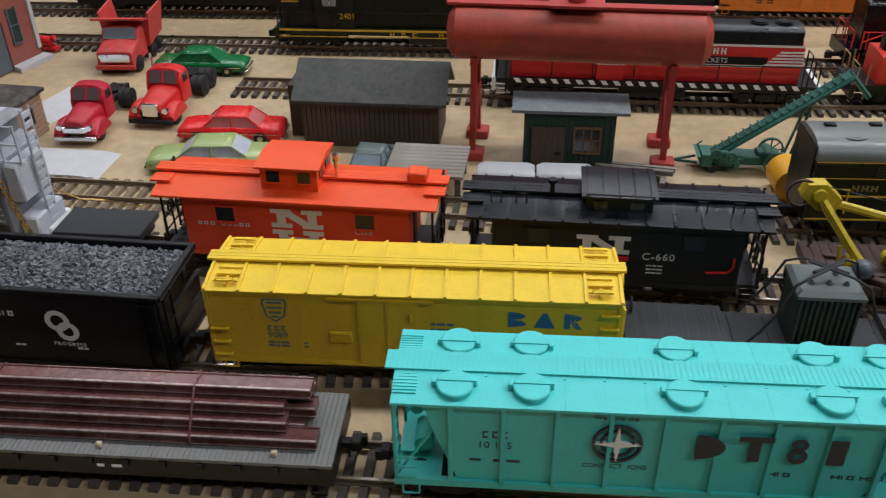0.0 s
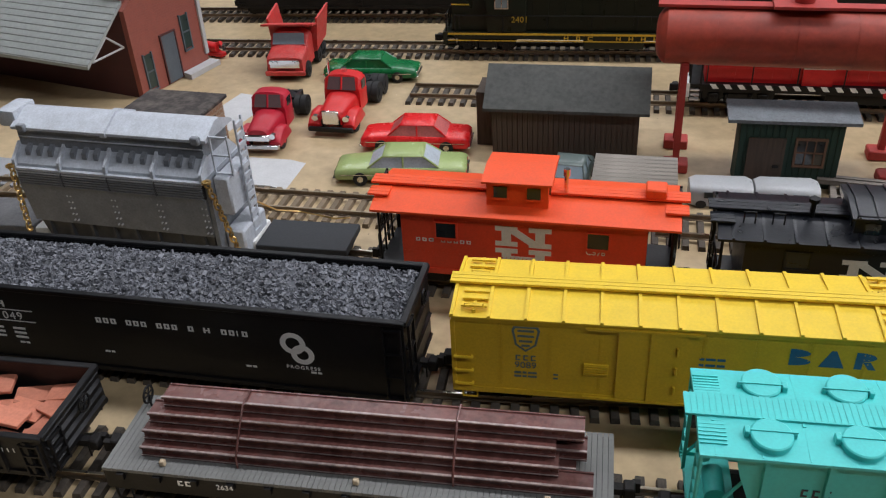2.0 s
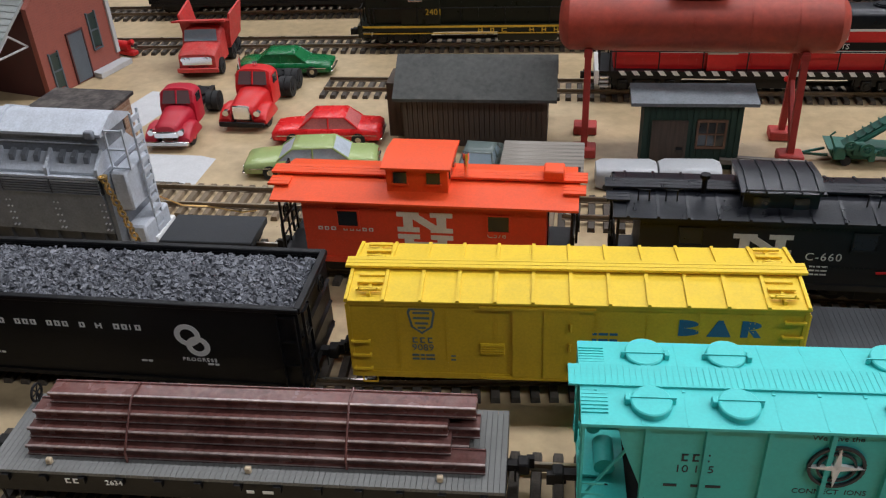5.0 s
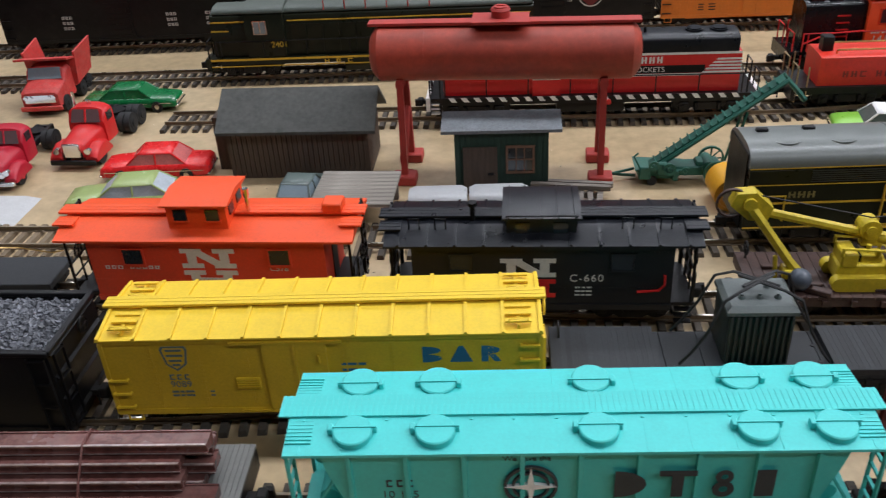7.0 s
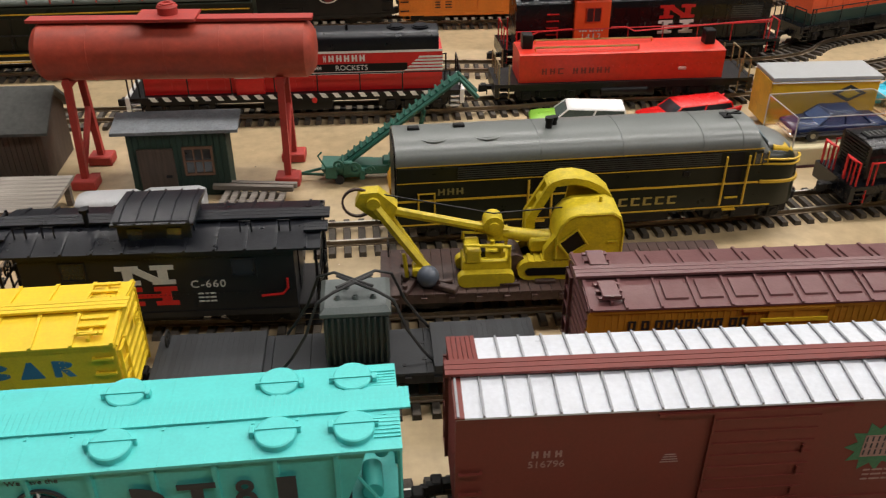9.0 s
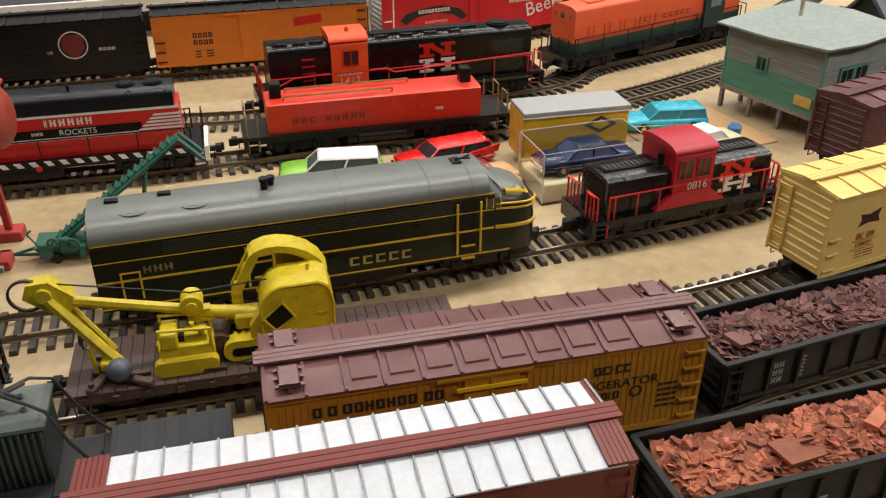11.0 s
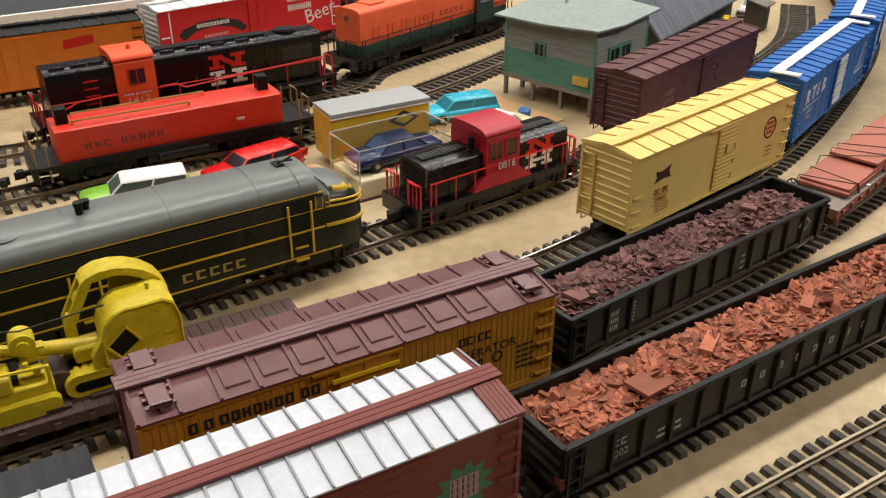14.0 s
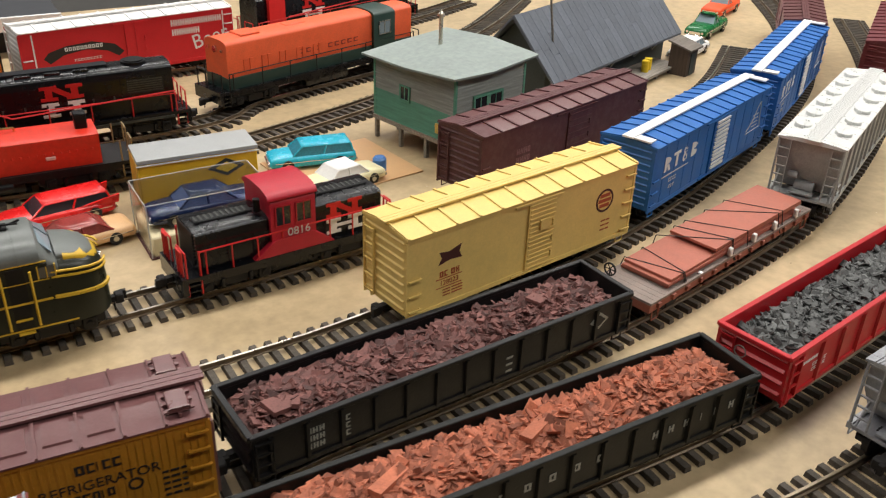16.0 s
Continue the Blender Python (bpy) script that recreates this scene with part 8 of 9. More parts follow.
fc = [(i * 3 + j, (i + 1) * 3 + j, (i + 1) * 3 + j + 1, i * 3 + j + 1) for i in range(2) for j in range(2)]
fc += [tuple(q + 9 for q in f[::-1]) for f in fc] + [(0, 1, 10, 9), (1, 2, 11, 10), (2, 5, 14, 11), (5, 8, 17, 14), (8, 7, 16, 17), (7, 6, 15, 16), (6, 3, 12, 15), (3, 0, 9, 12)]
part("roof", s.solid(verts, fc), HUTROOF, ht, "warped grey-green tin roof")
part("stove_pipe", Shape().cyl((33, 48, 60), (33, 48, 79), 1.3, 10).cyl((33, 48, 79), (33, 48, 80.4), 2.3, 10).cyl((33, 48, 80.4), (33, 48, 83), 1.9, 10, 0.3), STEEL, ht, "metal stove pipe with a cap")
wn = part("window", Shape().box(-0.9, 0.4, 40, 47, 33, 41), PANE, ht)
part("window_frame", Shape().box(-1.3, 0, 38.8, 40, 32, 42).box(-1.3, 0, 47, 48.2, 32, 42).box(-1.3, 0, 40, 47, 41, 42).box(-1.3, 0, 40, 47, 32, 33).box(-1.2, 0, 43.2, 43.8, 33, 41), HUTGREEN, wn)
for x in (16, 29):
    wn = part("window", Shape().box(x, x + 10, -0.9, 0.4, 30, 42), PANE, ht)
    part("window_frame", Shape().box(x - 1.4, x, -1.4, 0, 28.6, 43.4).box(x + 10, x + 11.4, -1.4, 0, 28.6, 43.4).box(x, x + 10, -1.4, 0, 42, 43.4).box(x, x + 10, -1.6, 0, 28.6, 30).box(x + 4.7, x + 5.3, -1.2, 0, 30, 42), HUTGREEN, wn)
part("yellow_sign", Shape().box(-1.6, -0.6, 3, 15, 20, 26), mat("faded_yellow_sign", (0.62, 0.42, 0.10), 0.6, var=0.3), ht, "faded yellow sign board")

# grey-roofed depot
SLATE = mat("blue_grey_roof_card", (0.125, 0.140, 0.165), 0.7, var=0.2, scale=40, piece=0.12)
DEPOTWALL = mat("dark_green_grey_wall", (0.045, 0.055, 0.05), 0.75, var=0.25)
de = thing("depot_building", 0.8720, 0.6820, 0.0, 21.5, "long low depot with a blue-grey boarded roof", "depot")
part("wall", Shape().prism([(12, 0.1), (12, 32), (38, 62), (64, 32), (64, 0.1)], "x", 6, 196), DEPOTWALL, de)
part("roof_deck", Shape().prism([(0, 22.6), (0, 24), (38, 66), (38, 63.6)], "x", 0, 202), SLATE, de)
part("roof_deck", Shape().prism([(38.1, 63.6), (38.1, 66), (76, 24), (76, 22.6)], "x", 0, 202), SLATE, de)
ang = math.degrees(math.atan2(42, 38))
slope_len = math.hypot(38, 42)
rw = random.Random(9)
for i in range(24):
    cut = rw.uniform(0.3, 0.7) * slope_len
    for a0, a1 in ((0.3, cut - 0.2), (cut + 0.2, slope_len - 0.3)):
        part("roof_board", Shape().box(0.15, 8.27, a0, a1, 0.1, 0.8), SLATE, de, at=mm(8.42 * i, 0, 24, ang, 0, 0))
part("roof_pole", Shape().cyl((26, 20, 46), (14, 18, 84), 0.9, 6), DECKWOOD, de, "pale leaning pole on the roof")
part("platform", Shape().box(60, 175, -14, 11.8, 4, 6), DECKWOOD, de)
for x in (64, 100, 140, 172):
    part("platform_post", Shape().box(x - 1.2, x + 1.2, -12, -9.6, 0.1, 4), DECKWOOD, de)
    part("roof_brace", Shape().cyl((x, 11, 14), (x, 3, 25), 1.0, 5), HUTGREY, de)
dr_mesh = mesh_of("drum", Shape().cyl((0, 0, 0), (0, 0, 9), 3.0, 14).ring((0, 0, 3), "z", 3.2, 2.8, 0.5, 14).ring((0, 0, 6), "z", 3.2, 2.8, 0.5, 14), YELLOW)
for x, y in ((0.9970, 0.7275), (1.0035, 0.7315)):
    dr = thing("yellow_drum", x, y, 0.0061, 0, "small yellow drum on the depot platform", "drum", "yellow drums")
    part("drum", dr_mesh, None, dr)
ou = thing("outhouse", 1.0370, 0.7270, 0.0, 21, "small grey-brown outhouse with a sloped roof", "outhouse")
part("wall", Shape().prism([(-8, 0.1), (-8, 22), (8, 26), (8, 0.1)], "x", -9, 9), BROWNBOARD, ou)
part("roof", Shape().prism([(-11, 21.4), (-11, 22.8), (10, 28), (10, 26.6)], "x", -11.5, 11.5), PALLET, ou)
part("door", Shape().box(-4, 4, -8.7, -8.1, 0.4, 18), DEPOTWALL, ou)


# ---- road vehicles ----
def car(x, y, yaw, length, wide, tall, paint, label, roof=None, glass_m=None, wagon=False, fins=False, group="toy cars", lift=0.0, name="toy_car", hood=0.28, trunk=0.22):
    """A toy car; its front looks along local plus x."""
    ob = thing(name, x, y, lift, yaw, label, "car", group)
    h, w = length / 2, wide / 2
    belt, gz = tall * 0.60, tall * 0.18
    trunk = 0.05 if wagon else trunk
    st = [(-h, 0.86, belt * 0.86), (-h + length * 0.04, 0.97, belt * 0.97), (-h + length * trunk, 1.0, belt), (h - length * hood, 1.0, belt), (h - length * 0.1, 0.97, belt * 0.93), (h - length * 0.02, 0.93, belt * 0.85), (h, 0.86, belt * 0.74)]
    rings = []
    for xx, q, top in st:
        hw = w * q
        rings.append([(xx, -hw * 0.93, gz), (xx, -hw, gz + 0.8), (xx, -hw, top * 0.72), (xx, -hw * 0.93, top * 0.94), (xx, -hw * 0.8, top), (xx, hw * 0.8, top), (xx, hw * 0.93, top * 0.94), (xx, hw, top * 0.72), (xx, hw, gz + 0.8), (xx, hw * 0.93, gz)])
    part("body", Shape().loft(rings), paint, ob, smooth=70)
    x0, x1 = -h + length * (trunk - 0.02), h - length * (hood - 0.02)
    r0, r1 = x0 + length * (0.03 if wagon else 0.12), x1 - length * 0.12
    gw, rw_ = w * 0.86, w * 0.72
    part("glasshouse", Shape().loft([[(x0, -gw, belt - 0.3), (x1, -gw, belt - 0.3), (x1, gw, belt - 0.3), (x0, gw, belt - 0.3)], [(r0 - 0.3, -rw_, tall - 1.2), (r1 + 0.3, -rw_, tall - 1.2), (r1 + 0.3, rw_, tall - 1.2), (r0 - 0.3, rw_, tall - 1.2)]]), glass_m or PALEPANE, ob)
    part("roof", Shape().loft([[(r0 - 0.6, -rw_ - 0.4, tall - 1.4), (r1 + 0.6, -rw_ - 0.4, tall - 1.4), (r1 + 0.6, rw_ + 0.4, tall - 1.4), (r0 - 0.6, rw_ + 0.4, tall - 1.4)],
                              [(r0 + 0.4, -rw_, tall - 0.5), (r1 - 0.4, -rw_, tall - 0.5), (r1 - 0.4, rw_, tall - 0.5), (r0 + 0.4, rw_, tall - 0.5)],
                              [(r0 + 3, -rw_ * 0.75, tall), (r1 - 3, -rw_ * 0.75, tall), (r1 - 3, rw_ * 0.75, tall), (r0 + 3, rw_ * 0.75, tall)]]), roof or paint, ob, smooth=70)
    for sy in (-1, 1):
        for (xa, xb) in ((x0, r0), ((x0 + x1) / 2, (r0 + r1) / 2), (x1, r1)):
            part("pillar", Shape().cyl((xa, sy * gw, belt - 0.2), (xb, sy * rw_, tall - 1.1), 0.55, 5), roof or paint, ob)
        if fins:
            part("tail_fin", Shape().prism([(-h - 1.5, belt * 0.8), (-h - 2.5, belt * 1.3), (-h + length * 0.3, belt)], "y", sy * w * 0.9 - 0.7, sy * w * 0.9 + 0.7), paint, ob)
        for xx in (-h + length * 0.2, h - length * 0.2):
            whl = part("wheel", Shape().cyl((xx, sy * (w - 2.2), gz + 0.9), (xx, sy * (w + 0.1), gz + 0.9), gz + 0.8, 16), RUBBER, ob)
            part("hubcap", Shape().cyl((xx, sy * (w + 0.05), gz + 0.9), (xx, sy * (w + 0.4), gz + 0.9), (gz + 0.8) * 0.42, 12), STEEL, whl)
        part("headlight", Shape().cyl((h - 0.6, sy * w * 0.66, belt * 0.6), (h + 0.3, sy * w * 0.66, belt * 0.6), 1.2, 10), CHROME, ob)
        part("tail_lamp", Shape().cyl((-h - 0.3, sy * w * 0.66, belt * 0.66), (-h + 0.6, sy * w * 0.66, belt * 0.66), 0.9, 8), CRIMSON, ob)
        part("side_trim", Shape().box(-h + 2, h - 3, sy * w * 1.0 - 0.15, sy * w * 1.0 + 0.2, belt * 0.62, belt * 0.66), CHROME, ob)
    part("front_bumper", Shape().cbox(h - 0.6, h + 1, -w * 0.92, w * 0.92, gz + 0.2, gz + 1.6, 0.3, 1), CHROME, ob)
    part("rear_bumper", Shape().cbox(-h - 1, -h + 0.6, -w * 0.92, w * 0.92, gz + 0.2, gz + 1.6, 0.3, 1), CHROME, ob)
    part("grille", Shape().box(h - 0.2, h + 0.4, -w * 0.5, w * 0.5, belt * 0.42, belt * 0.66), CHROME, ob)
    return ob


CARGREEN = mat("bottle_green_enamel", (0.010, 0.14, 0.04), 0.25, var=0.1, bump=0.02)
CARRED = mat("signal_red_enamel", (0.72, 0.018, 0.018), 0.25, var=0.1, bump=0.02)
CARLIME = mat("pale_olive_enamel", (0.34, 0.42, 0.16), 0.22, var=0.08, bump=0.02)
CARTURQ = mat("turquoise_enamel", (0.02, 0.42, 0.58), 0.25, var=0.08, bump=0.02)
CARLEAF = mat("leaf_green_enamel", (0.24, 0.52, 0.06), 0.3, var=0.08, bump=0.02)
CARCREAM = mat("cream_enamel", (0.74, 0.68, 0.42), 0.3, var=0.08, bump=0.02)
CARTAN = mat("tan_plastic", (0.66, 0.40, 0.20), 0.35, var=0.08, bump=0.02)
CARNAVY = mat("navy_enamel", (0.009, 0.02, 0.07), 0.2, var=0.08, bump=0.02)
CARGREY = mat("dark_grey_green_enamel", (0.10, 0.13, 0.12), 0.3, var=0.1, bump=0.02)
car(0.0275, 0.7490, 0, 62, 21, 16, CARGREEN, "bottle-green toy sedan standing on the tan board", glass_m=CARGREEN)
car(0.0755, 0.6470, 180, 60, 21, 17, CARRED, "glossy red toy sedan standing on the tan board", glass_m=mat("pink_window", (0.6, 0.16, 0.15), 0.2, bump=0))
car(0.0740, 0.6105, 184, 68, 22, 16.5, CARLIME, "pale olive-green toy sedan with chrome bumpers", glass_m=mat("silver_window", (0.42, 0.46, 0.50), 0.15, bump=0))
car(0.1610, 0.6060, 262, 40, 20, 15, CARGREY, "dark grey-green toy car behind the caboose")
car(0.4790, 0.6650, 170, 56, 21, 17, CARLEAF, "leaf-green toy station wagon with a white roof", roof=WHITE, wagon=True, glass_m=mat("smoke_window", (0.10, 0.13, 0.12), 0.15, bump=0))
car(0.5440, 0.6680, 188, 56, 21, 14.5, CARRED, "bright red toy car with tail fins", fins=True, wagon=True, glass_m=PANE)
car(0.5480, 0.6340, 190, 54, 20, 14, CARTAN, "tan plastic toy car with a dark red roof", roof=mat("clear_maroon_plastic", (0.30, 0.05, 0.045), 0.15, bump=0), glass_m=mat("maroon_window", (0.25, 0.06, 0.05), 0.1, bump=0))
car(0.6910, 0.6810, 170, 52, 20, 15.5, CARTURQ, "turquoise toy station wagon on a tan card", wagon=True, glass_m=mat("turquoise_window", (0.03, 0.22, 0.30), 0.15, bump=0))
car(0.6960, 0.6430, 12, 48, 19, 15, CARCREAM, "cream toy car with a white roof", roof=WHITE, glass_m=WHITE)
cap = thing("blue_cap", 0.7235, 0.6530, 0.0, 0, "small blue plastic cap on the board", "cap")
part("cap", Shape().cyl((0, 0, 0.1), (0, 0, 8), 4.2, 16).cyl((0, 0, 8), (0, 0, 9.4), 4.2, 16, 3.0), mat("mid_blue_plastic", (0.06, 0.18, 0.45), 0.35), cap)
car(1.0800, 0.7640, 205, 56, 20, 16, WHITE, "white toy sedan beyond the depot", group="far toy cars")
car(1.1500, 0.8130, 205, 62, 22, 20, CARGREEN, "dark green toy truck beyond the depot", group="far toy cars", wagon=False, hood=0.4, trunk=0.42)
car(1.2250, 0.8680, 205, 62, 22, 20, ORANGE, "orange-red toy truck beyond the depot", group="far toy cars", hood=0.4, trunk=0.42)
card = thing("tan_card", 0.7050, 0.6650, 0.0, 8, "smooth tan card sheet lying on the board", "card")
part("card", Shape().cbox(-38, 38, -30, 34, 0.05, 0.9, 0.2, 1), CARTAN, card)

# yellow trailer body
tl = thing("box_trailer", 0.6160, 0.6590, 0.0, -3, "yellow toy box trailer with a grey roof", "trailer")
part("box", Shape().cbox(-31, 31, -12, 12, 5, 30.8, 0.5, 1), mat("trailer_yellow", (0.75, 0.46, 0.02), 0.45, var=0.08), tl)
part("roof", Shape().cbox(-31.6, 31.6, -12.8, 12.8, 30.9, 33.2, 0.6, 2), mat("trailer_grey_roof", (0.36, 0.37, 0.37), 0.5, var=0.1), tl, "grey roof")
part("roof_rim", Shape().box(-32, 32, -13.3, -12.6, 30, 30.6).box(-32, 32, 12.6, 13.3, 30, 30.6), WHITE, tl, "white roof edge")
part("front_panel", Shape().box(-31.8, -31.1, -12, 12, 5, 30.6), mat("amber_front_panel", (0.66, 0.40, 0.05), 0.5), tl)
part("emblem", Shape().prism([(4, 23), (14, 28), (24, 23), (14, 18)], "y", -12.4, -11.9), MARK, tl, "dark diamond emblem")
part("emblem_core", Shape().prism([(8, 23), (14, 26), (20, 23), (14, 20)], "y", -12.6, -12.3), YELLOW, tl)
for x in (18, 25):
    for sy in (-1, 1):
        part("wheel", Shape().cyl((x, sy * 10 - 1.6, 3.4), (x, sy * 10 + 1.6, 3.4), 3.3, 14), RUBBER, tl)
part("landing_leg", Shape().box(-20, -17, -8, 8, 0.1, 5), BLACK, tl)

# display box with a navy car
bx = thing("display_box", 0.6075, 0.6205, 0.0, 1, "clear plastic display box on a cream base", "display box")
part("base", Shape().cbox(-29.5, 29.5, -15.5, 15.5, 0.1, 11, 0.8, 1), mat("cream_plastic_base", (0.70, 0.60, 0.38), 0.4, var=0.08), bx)
s = Shape()
for x0, x1, y0, y1, z0, z1 in ((-30.4, 30.4, -16.4, -15.8, 1, 28), (-30.4, 30.4, 15.8, 16.4, 1, 28), (-30.4, -29.8, -15.7, 15.7, 1, 28), (29.8, 30.4, -15.7, 15.7, 1, 28), (-30.4, 30.4, -16.4, 16.4, 28.05, 28.7)):
    part("clear_panel", Shape().box(x0, x1, y0, y1, z0, z1), CLEAR, bx).visible_shadow = False
for x0, y0, x1, y1, z0, z1 in ((-30.6, -16.6, -30.1, -16.1, 0.96, 28.8), (30.1, -16.6, 30.6, -16.1, 0.96, 28.8), (-30.6, 16.1, -30.1, 16.6, 0.96, 28.8), (-29.9, -16.65, 29.9, -16.3, 28.45, 28.85), (-29.9, 16.3, 29.9, 16.65, 28.45, 28.85), (-30.65, -15.9, -30.3, 15.9, 28.45, 28.85), (30.3, -15.9, 30.65, 15.9, 28.45, 28.85)):
    part("box_edge", Shape().box(x0, x1, y0, y1, z0, z1), BOXEDGE, bx, "moulded edge with a pale highlight")
part("foot", Shape().cbox(-31, 31, -17, 17, 0.05, 0.95, 0.3, 1), BRICKDARK, bx, "dark brown bottom rim")
car(0.6075, 0.6205, 181, 54, 20, 15, CARNAVY, "navy blue toy car inside a clear display box", lift=0.0113, glass_m=mat("blue_window", (0.08, 0.12, 0.25), 0.1, bump=0))


SMOKEPANE = mat("smoke_windscreen", (0.13, 0.085, 0.085), 0.1, var=0.1, bump=0)


def truck_wheels(ob, axles, w, r=4.4, hub_m=RUBBER):
    for x in axles:
        for sy in (-1, 1):
            wh = part("wheel", Shape().cyl((x, sy * w - 1.6, r), (x, sy * w + 1.6, r), r, 18).cyl((x, sy * (w + 1.3), r), (x, sy * (w + 1.9), r), r * 0.7, 14), RUBBER, ob)
            part("hub", Shape().cyl((x, sy * (w + 1.8), r), (x, sy * (w + 2.4), r), r * 0.4, 10), hub_m, wh)


def tractor(x, y, yaw, label, paint, rounder):
    """Toy truck tractor with a bare rear frame; its front looks along local plus x."""
    ob = thing("toy_truck", x, y, 0.0, yaw, label, "truck", "toy trucks")
    part("frame", Shape().box(-44, 28, -5, -3, 7, 10.5).box(-44, 28, 3, 5, 7, 10.5).box(-44, -41, -5, 5, 7, 10).box(-14, -11, -5, 5, 7, 10).box(-28, -25, -5, 5, 7, 10), BLACK, ob)
    part("fifth_wheel", Shape().cyl((-31, 0, 10.4), (-31, 0, 12), 5.4, 16), BLACK, ob)
    part("hood", Shape().loft([hull(4, 8.6, 19, 13, 7, 5), hull(14, 7.4, 18, 12.5, 7, 5), hull(26, 6.4, 16.5, 12, 7, 5), hull(27.6, 5.2, 15.0, 11, 7.5, 5)]), paint, ob)
    part("cab", Shape().loft([hull(-8, 9.4, 27, 22, 7, 5), hull(-6.5, 9.7, 28, 23, 7, 5), hull(2, 9.7, 28, 23, 7, 5), hull(5, 9.4, 22, 18, 7, 5)]), paint, ob)
    part("windshield", Shape().solid([(2.4, -6.8, 26.4), (2.4, 6.8, 26.4), (5.6, 7.6, 19.6), (5.6, -7.6, 19.6), (2.9, -6.8, 26.8), (2.9, 6.8, 26.8), (6.1, 7.6, 19.8), (6.1, -7.6, 19.8)], [(0, 1, 2, 3), (4, 5, 6, 7), (0, 1, 5, 4), (1, 2, 6, 5), (2, 3, 7, 6), (3, 0, 4, 7)]), SMOKEPANE, ob)
    part("windshield_post", Shape().cyl((2.9, 0, 26.9), (6.2, 0, 19.7), 0.5, 5), paint, ob)
    for sy in (-1, 1):
        part("side_window", Shape().box(-5, 1.5, sy * 9.6 - 0.3, sy * 9.6 + 0.3, 19, 24.0), PANE, ob)
        part("fender", Shape().loft([hull(xx, 3.2, zt, zt - 2, 5, 4) for xx, zt in ((8, 8), (12, 12.4), (19, 13.2), (25, 11), (28, 8))]), paint, ob, at=mm(0, sy * 9, 0))
        part("headlight", Shape().cyl((26, sy * 8, 11.4), (28.6, sy * 8, 11.4), 1.7, 12), CHROME, ob)
    part("grille", Shape().cbox(27.2, 28.4, -4.4, 4.4, 7.4, 16, 0.5, 1) if rounder else Shape().cbox(27, 28.6, -7, 7, 7.6, 12, 0.8, 1), CHROME, ob, "chrome grille")
    part("bumper", Shape().cbox(28.6, 30.4, -11.6, 11.6, 3.6, 6.6, 0.5, 1), BLACK if rounder else CHROME, ob)
    part("beacon", Shape().cyl((-3, 0, 27.6), (-3, 0, 30.4), 1.4, 10), CHROME, ob) if rounder else None
    if rounder:
        part("exhaust", Shape().cyl((-9, -10.4, 8), (-9, -10.4, 33), 0.8, 8), CHROME, ob, "chrome exhaust pipe")
    ob.scale = (1.02, 1.16, 0.98) if rounder else (0.98, 1.06, 0.94)
    truck_wheels(ob, (19,), 9.4, 5.4, RUBBER if rounder else RED)
    for xx in ((-24, -37) if rounder else (-29,)):
        truck_wheels(ob, (xx,), 10.2, 6.4)
        truck_wheels(ob, (xx,), 6.6, 6.4)
    return ob


tractor(-0.0115, 0.6595, -90, "crimson toy truck tractor with bare black frame", CRIMSON, False)
tractor(0.0258, 0.6850, -94, "bright red toy truck tractor with chrome grille", RED, True)
ob = thing("toy_dump_truck", -0.0300, 0.7640, 0.0, -88, "worn red toy dump truck with a flared bed", "truck", "toy trucks")
part("frame", Shape().box(-26, 22, -5, 5, 5, 8), BLACK, ob)
part("cab", Shape().loft([hull(-2, 10, 26, 21, 6, 5), hull(6, 10, 26, 21, 6, 5), hull(9, 9.8, 19, 16, 6, 5), hull(20, 9.6, 16.5, 14, 6, 5), hull(22, 9.2, 15, 13, 6, 5)]), REDDULL, ob)
part("windshield", Shape().solid([(6.4, -8, 24.8), (6.4, 8, 24.8), (9.4, 8.4, 18.8), (9.4, -8.4, 18.8), (6.9, -8, 25.2), (6.9, 8, 25.2), (9.9, 8.4, 19), (9.9, -8.4, 19)], [(0, 1, 2, 3), (4, 5, 6, 7), (0, 1, 5, 4), (1, 2, 6, 5), (2, 3, 7, 6), (3, 0, 4, 7)]), PALEPANE, ob)
part("grille", Shape().box(21.8, 22.6, -7.6, 7.6, 8.6, 13.4), CHROME, ob)
for y in (-7, -4.6, 4.6, 7):
    part("headlight", Shape().cyl((22, y, 12), (23.2, y, 12), 1.1, 10), CHROME, ob)
part("bumper", Shape().cbox(22.4, 24, -10.5, 10.5, 4, 6.8, 0.4, 1), REDDULL, ob)
part("bed_floor", Shape().loft([[(-26, -10, 11), (-4, -10, 9), (-4, 10, 9), (-26, 10, 11)], [(-27, -11, 13), (-3, -11, 11), (-3, 11, 11), (-27, 11, 13)]]), REDDULL, ob)
for sy in (-1, 1):
    part("bed_side", Shape().solid([(-28, sy * 10.6, 12), (-3, sy * 10.6, 10), (-3, sy * 12.6, 31), (-28, sy * 13.4, 33), (-28, sy * 11.6, 12), (-3, sy * 11.6, 10), (-3, sy * 13.6, 31), (-28, sy * 14.4, 33)], [(0, 1, 2, 3), (4, 5, 6, 7), (0, 1, 5, 4), (1, 2, 6, 5), (2, 3, 7, 6), (3, 0, 4, 7)]), REDDULL, ob)
part("cab_shield", Shape().solid([(-3, -13, 27), (-3, 13, 27), (9, 13.5, 30), (9, -13.5, 30), (-3, -13, 28.2), (-3, 13, 28.2), (9, 13.5, 31.2), (9, -13.5, 31.2)], [(0, 1, 2, 3), (4, 5, 6, 7), (0, 1, 5, 4), (1, 2, 6, 5), (2, 3, 7, 6), (3, 0, 4, 7)]), REDDULL, ob)
part("bed_front", Shape().box(-4, -3, -12, 12, 11, 27), REDDULL, ob)
ob.scale = (1.12, 1.30, 1.08)
truck_wheels(ob, (14,), 9, 5)
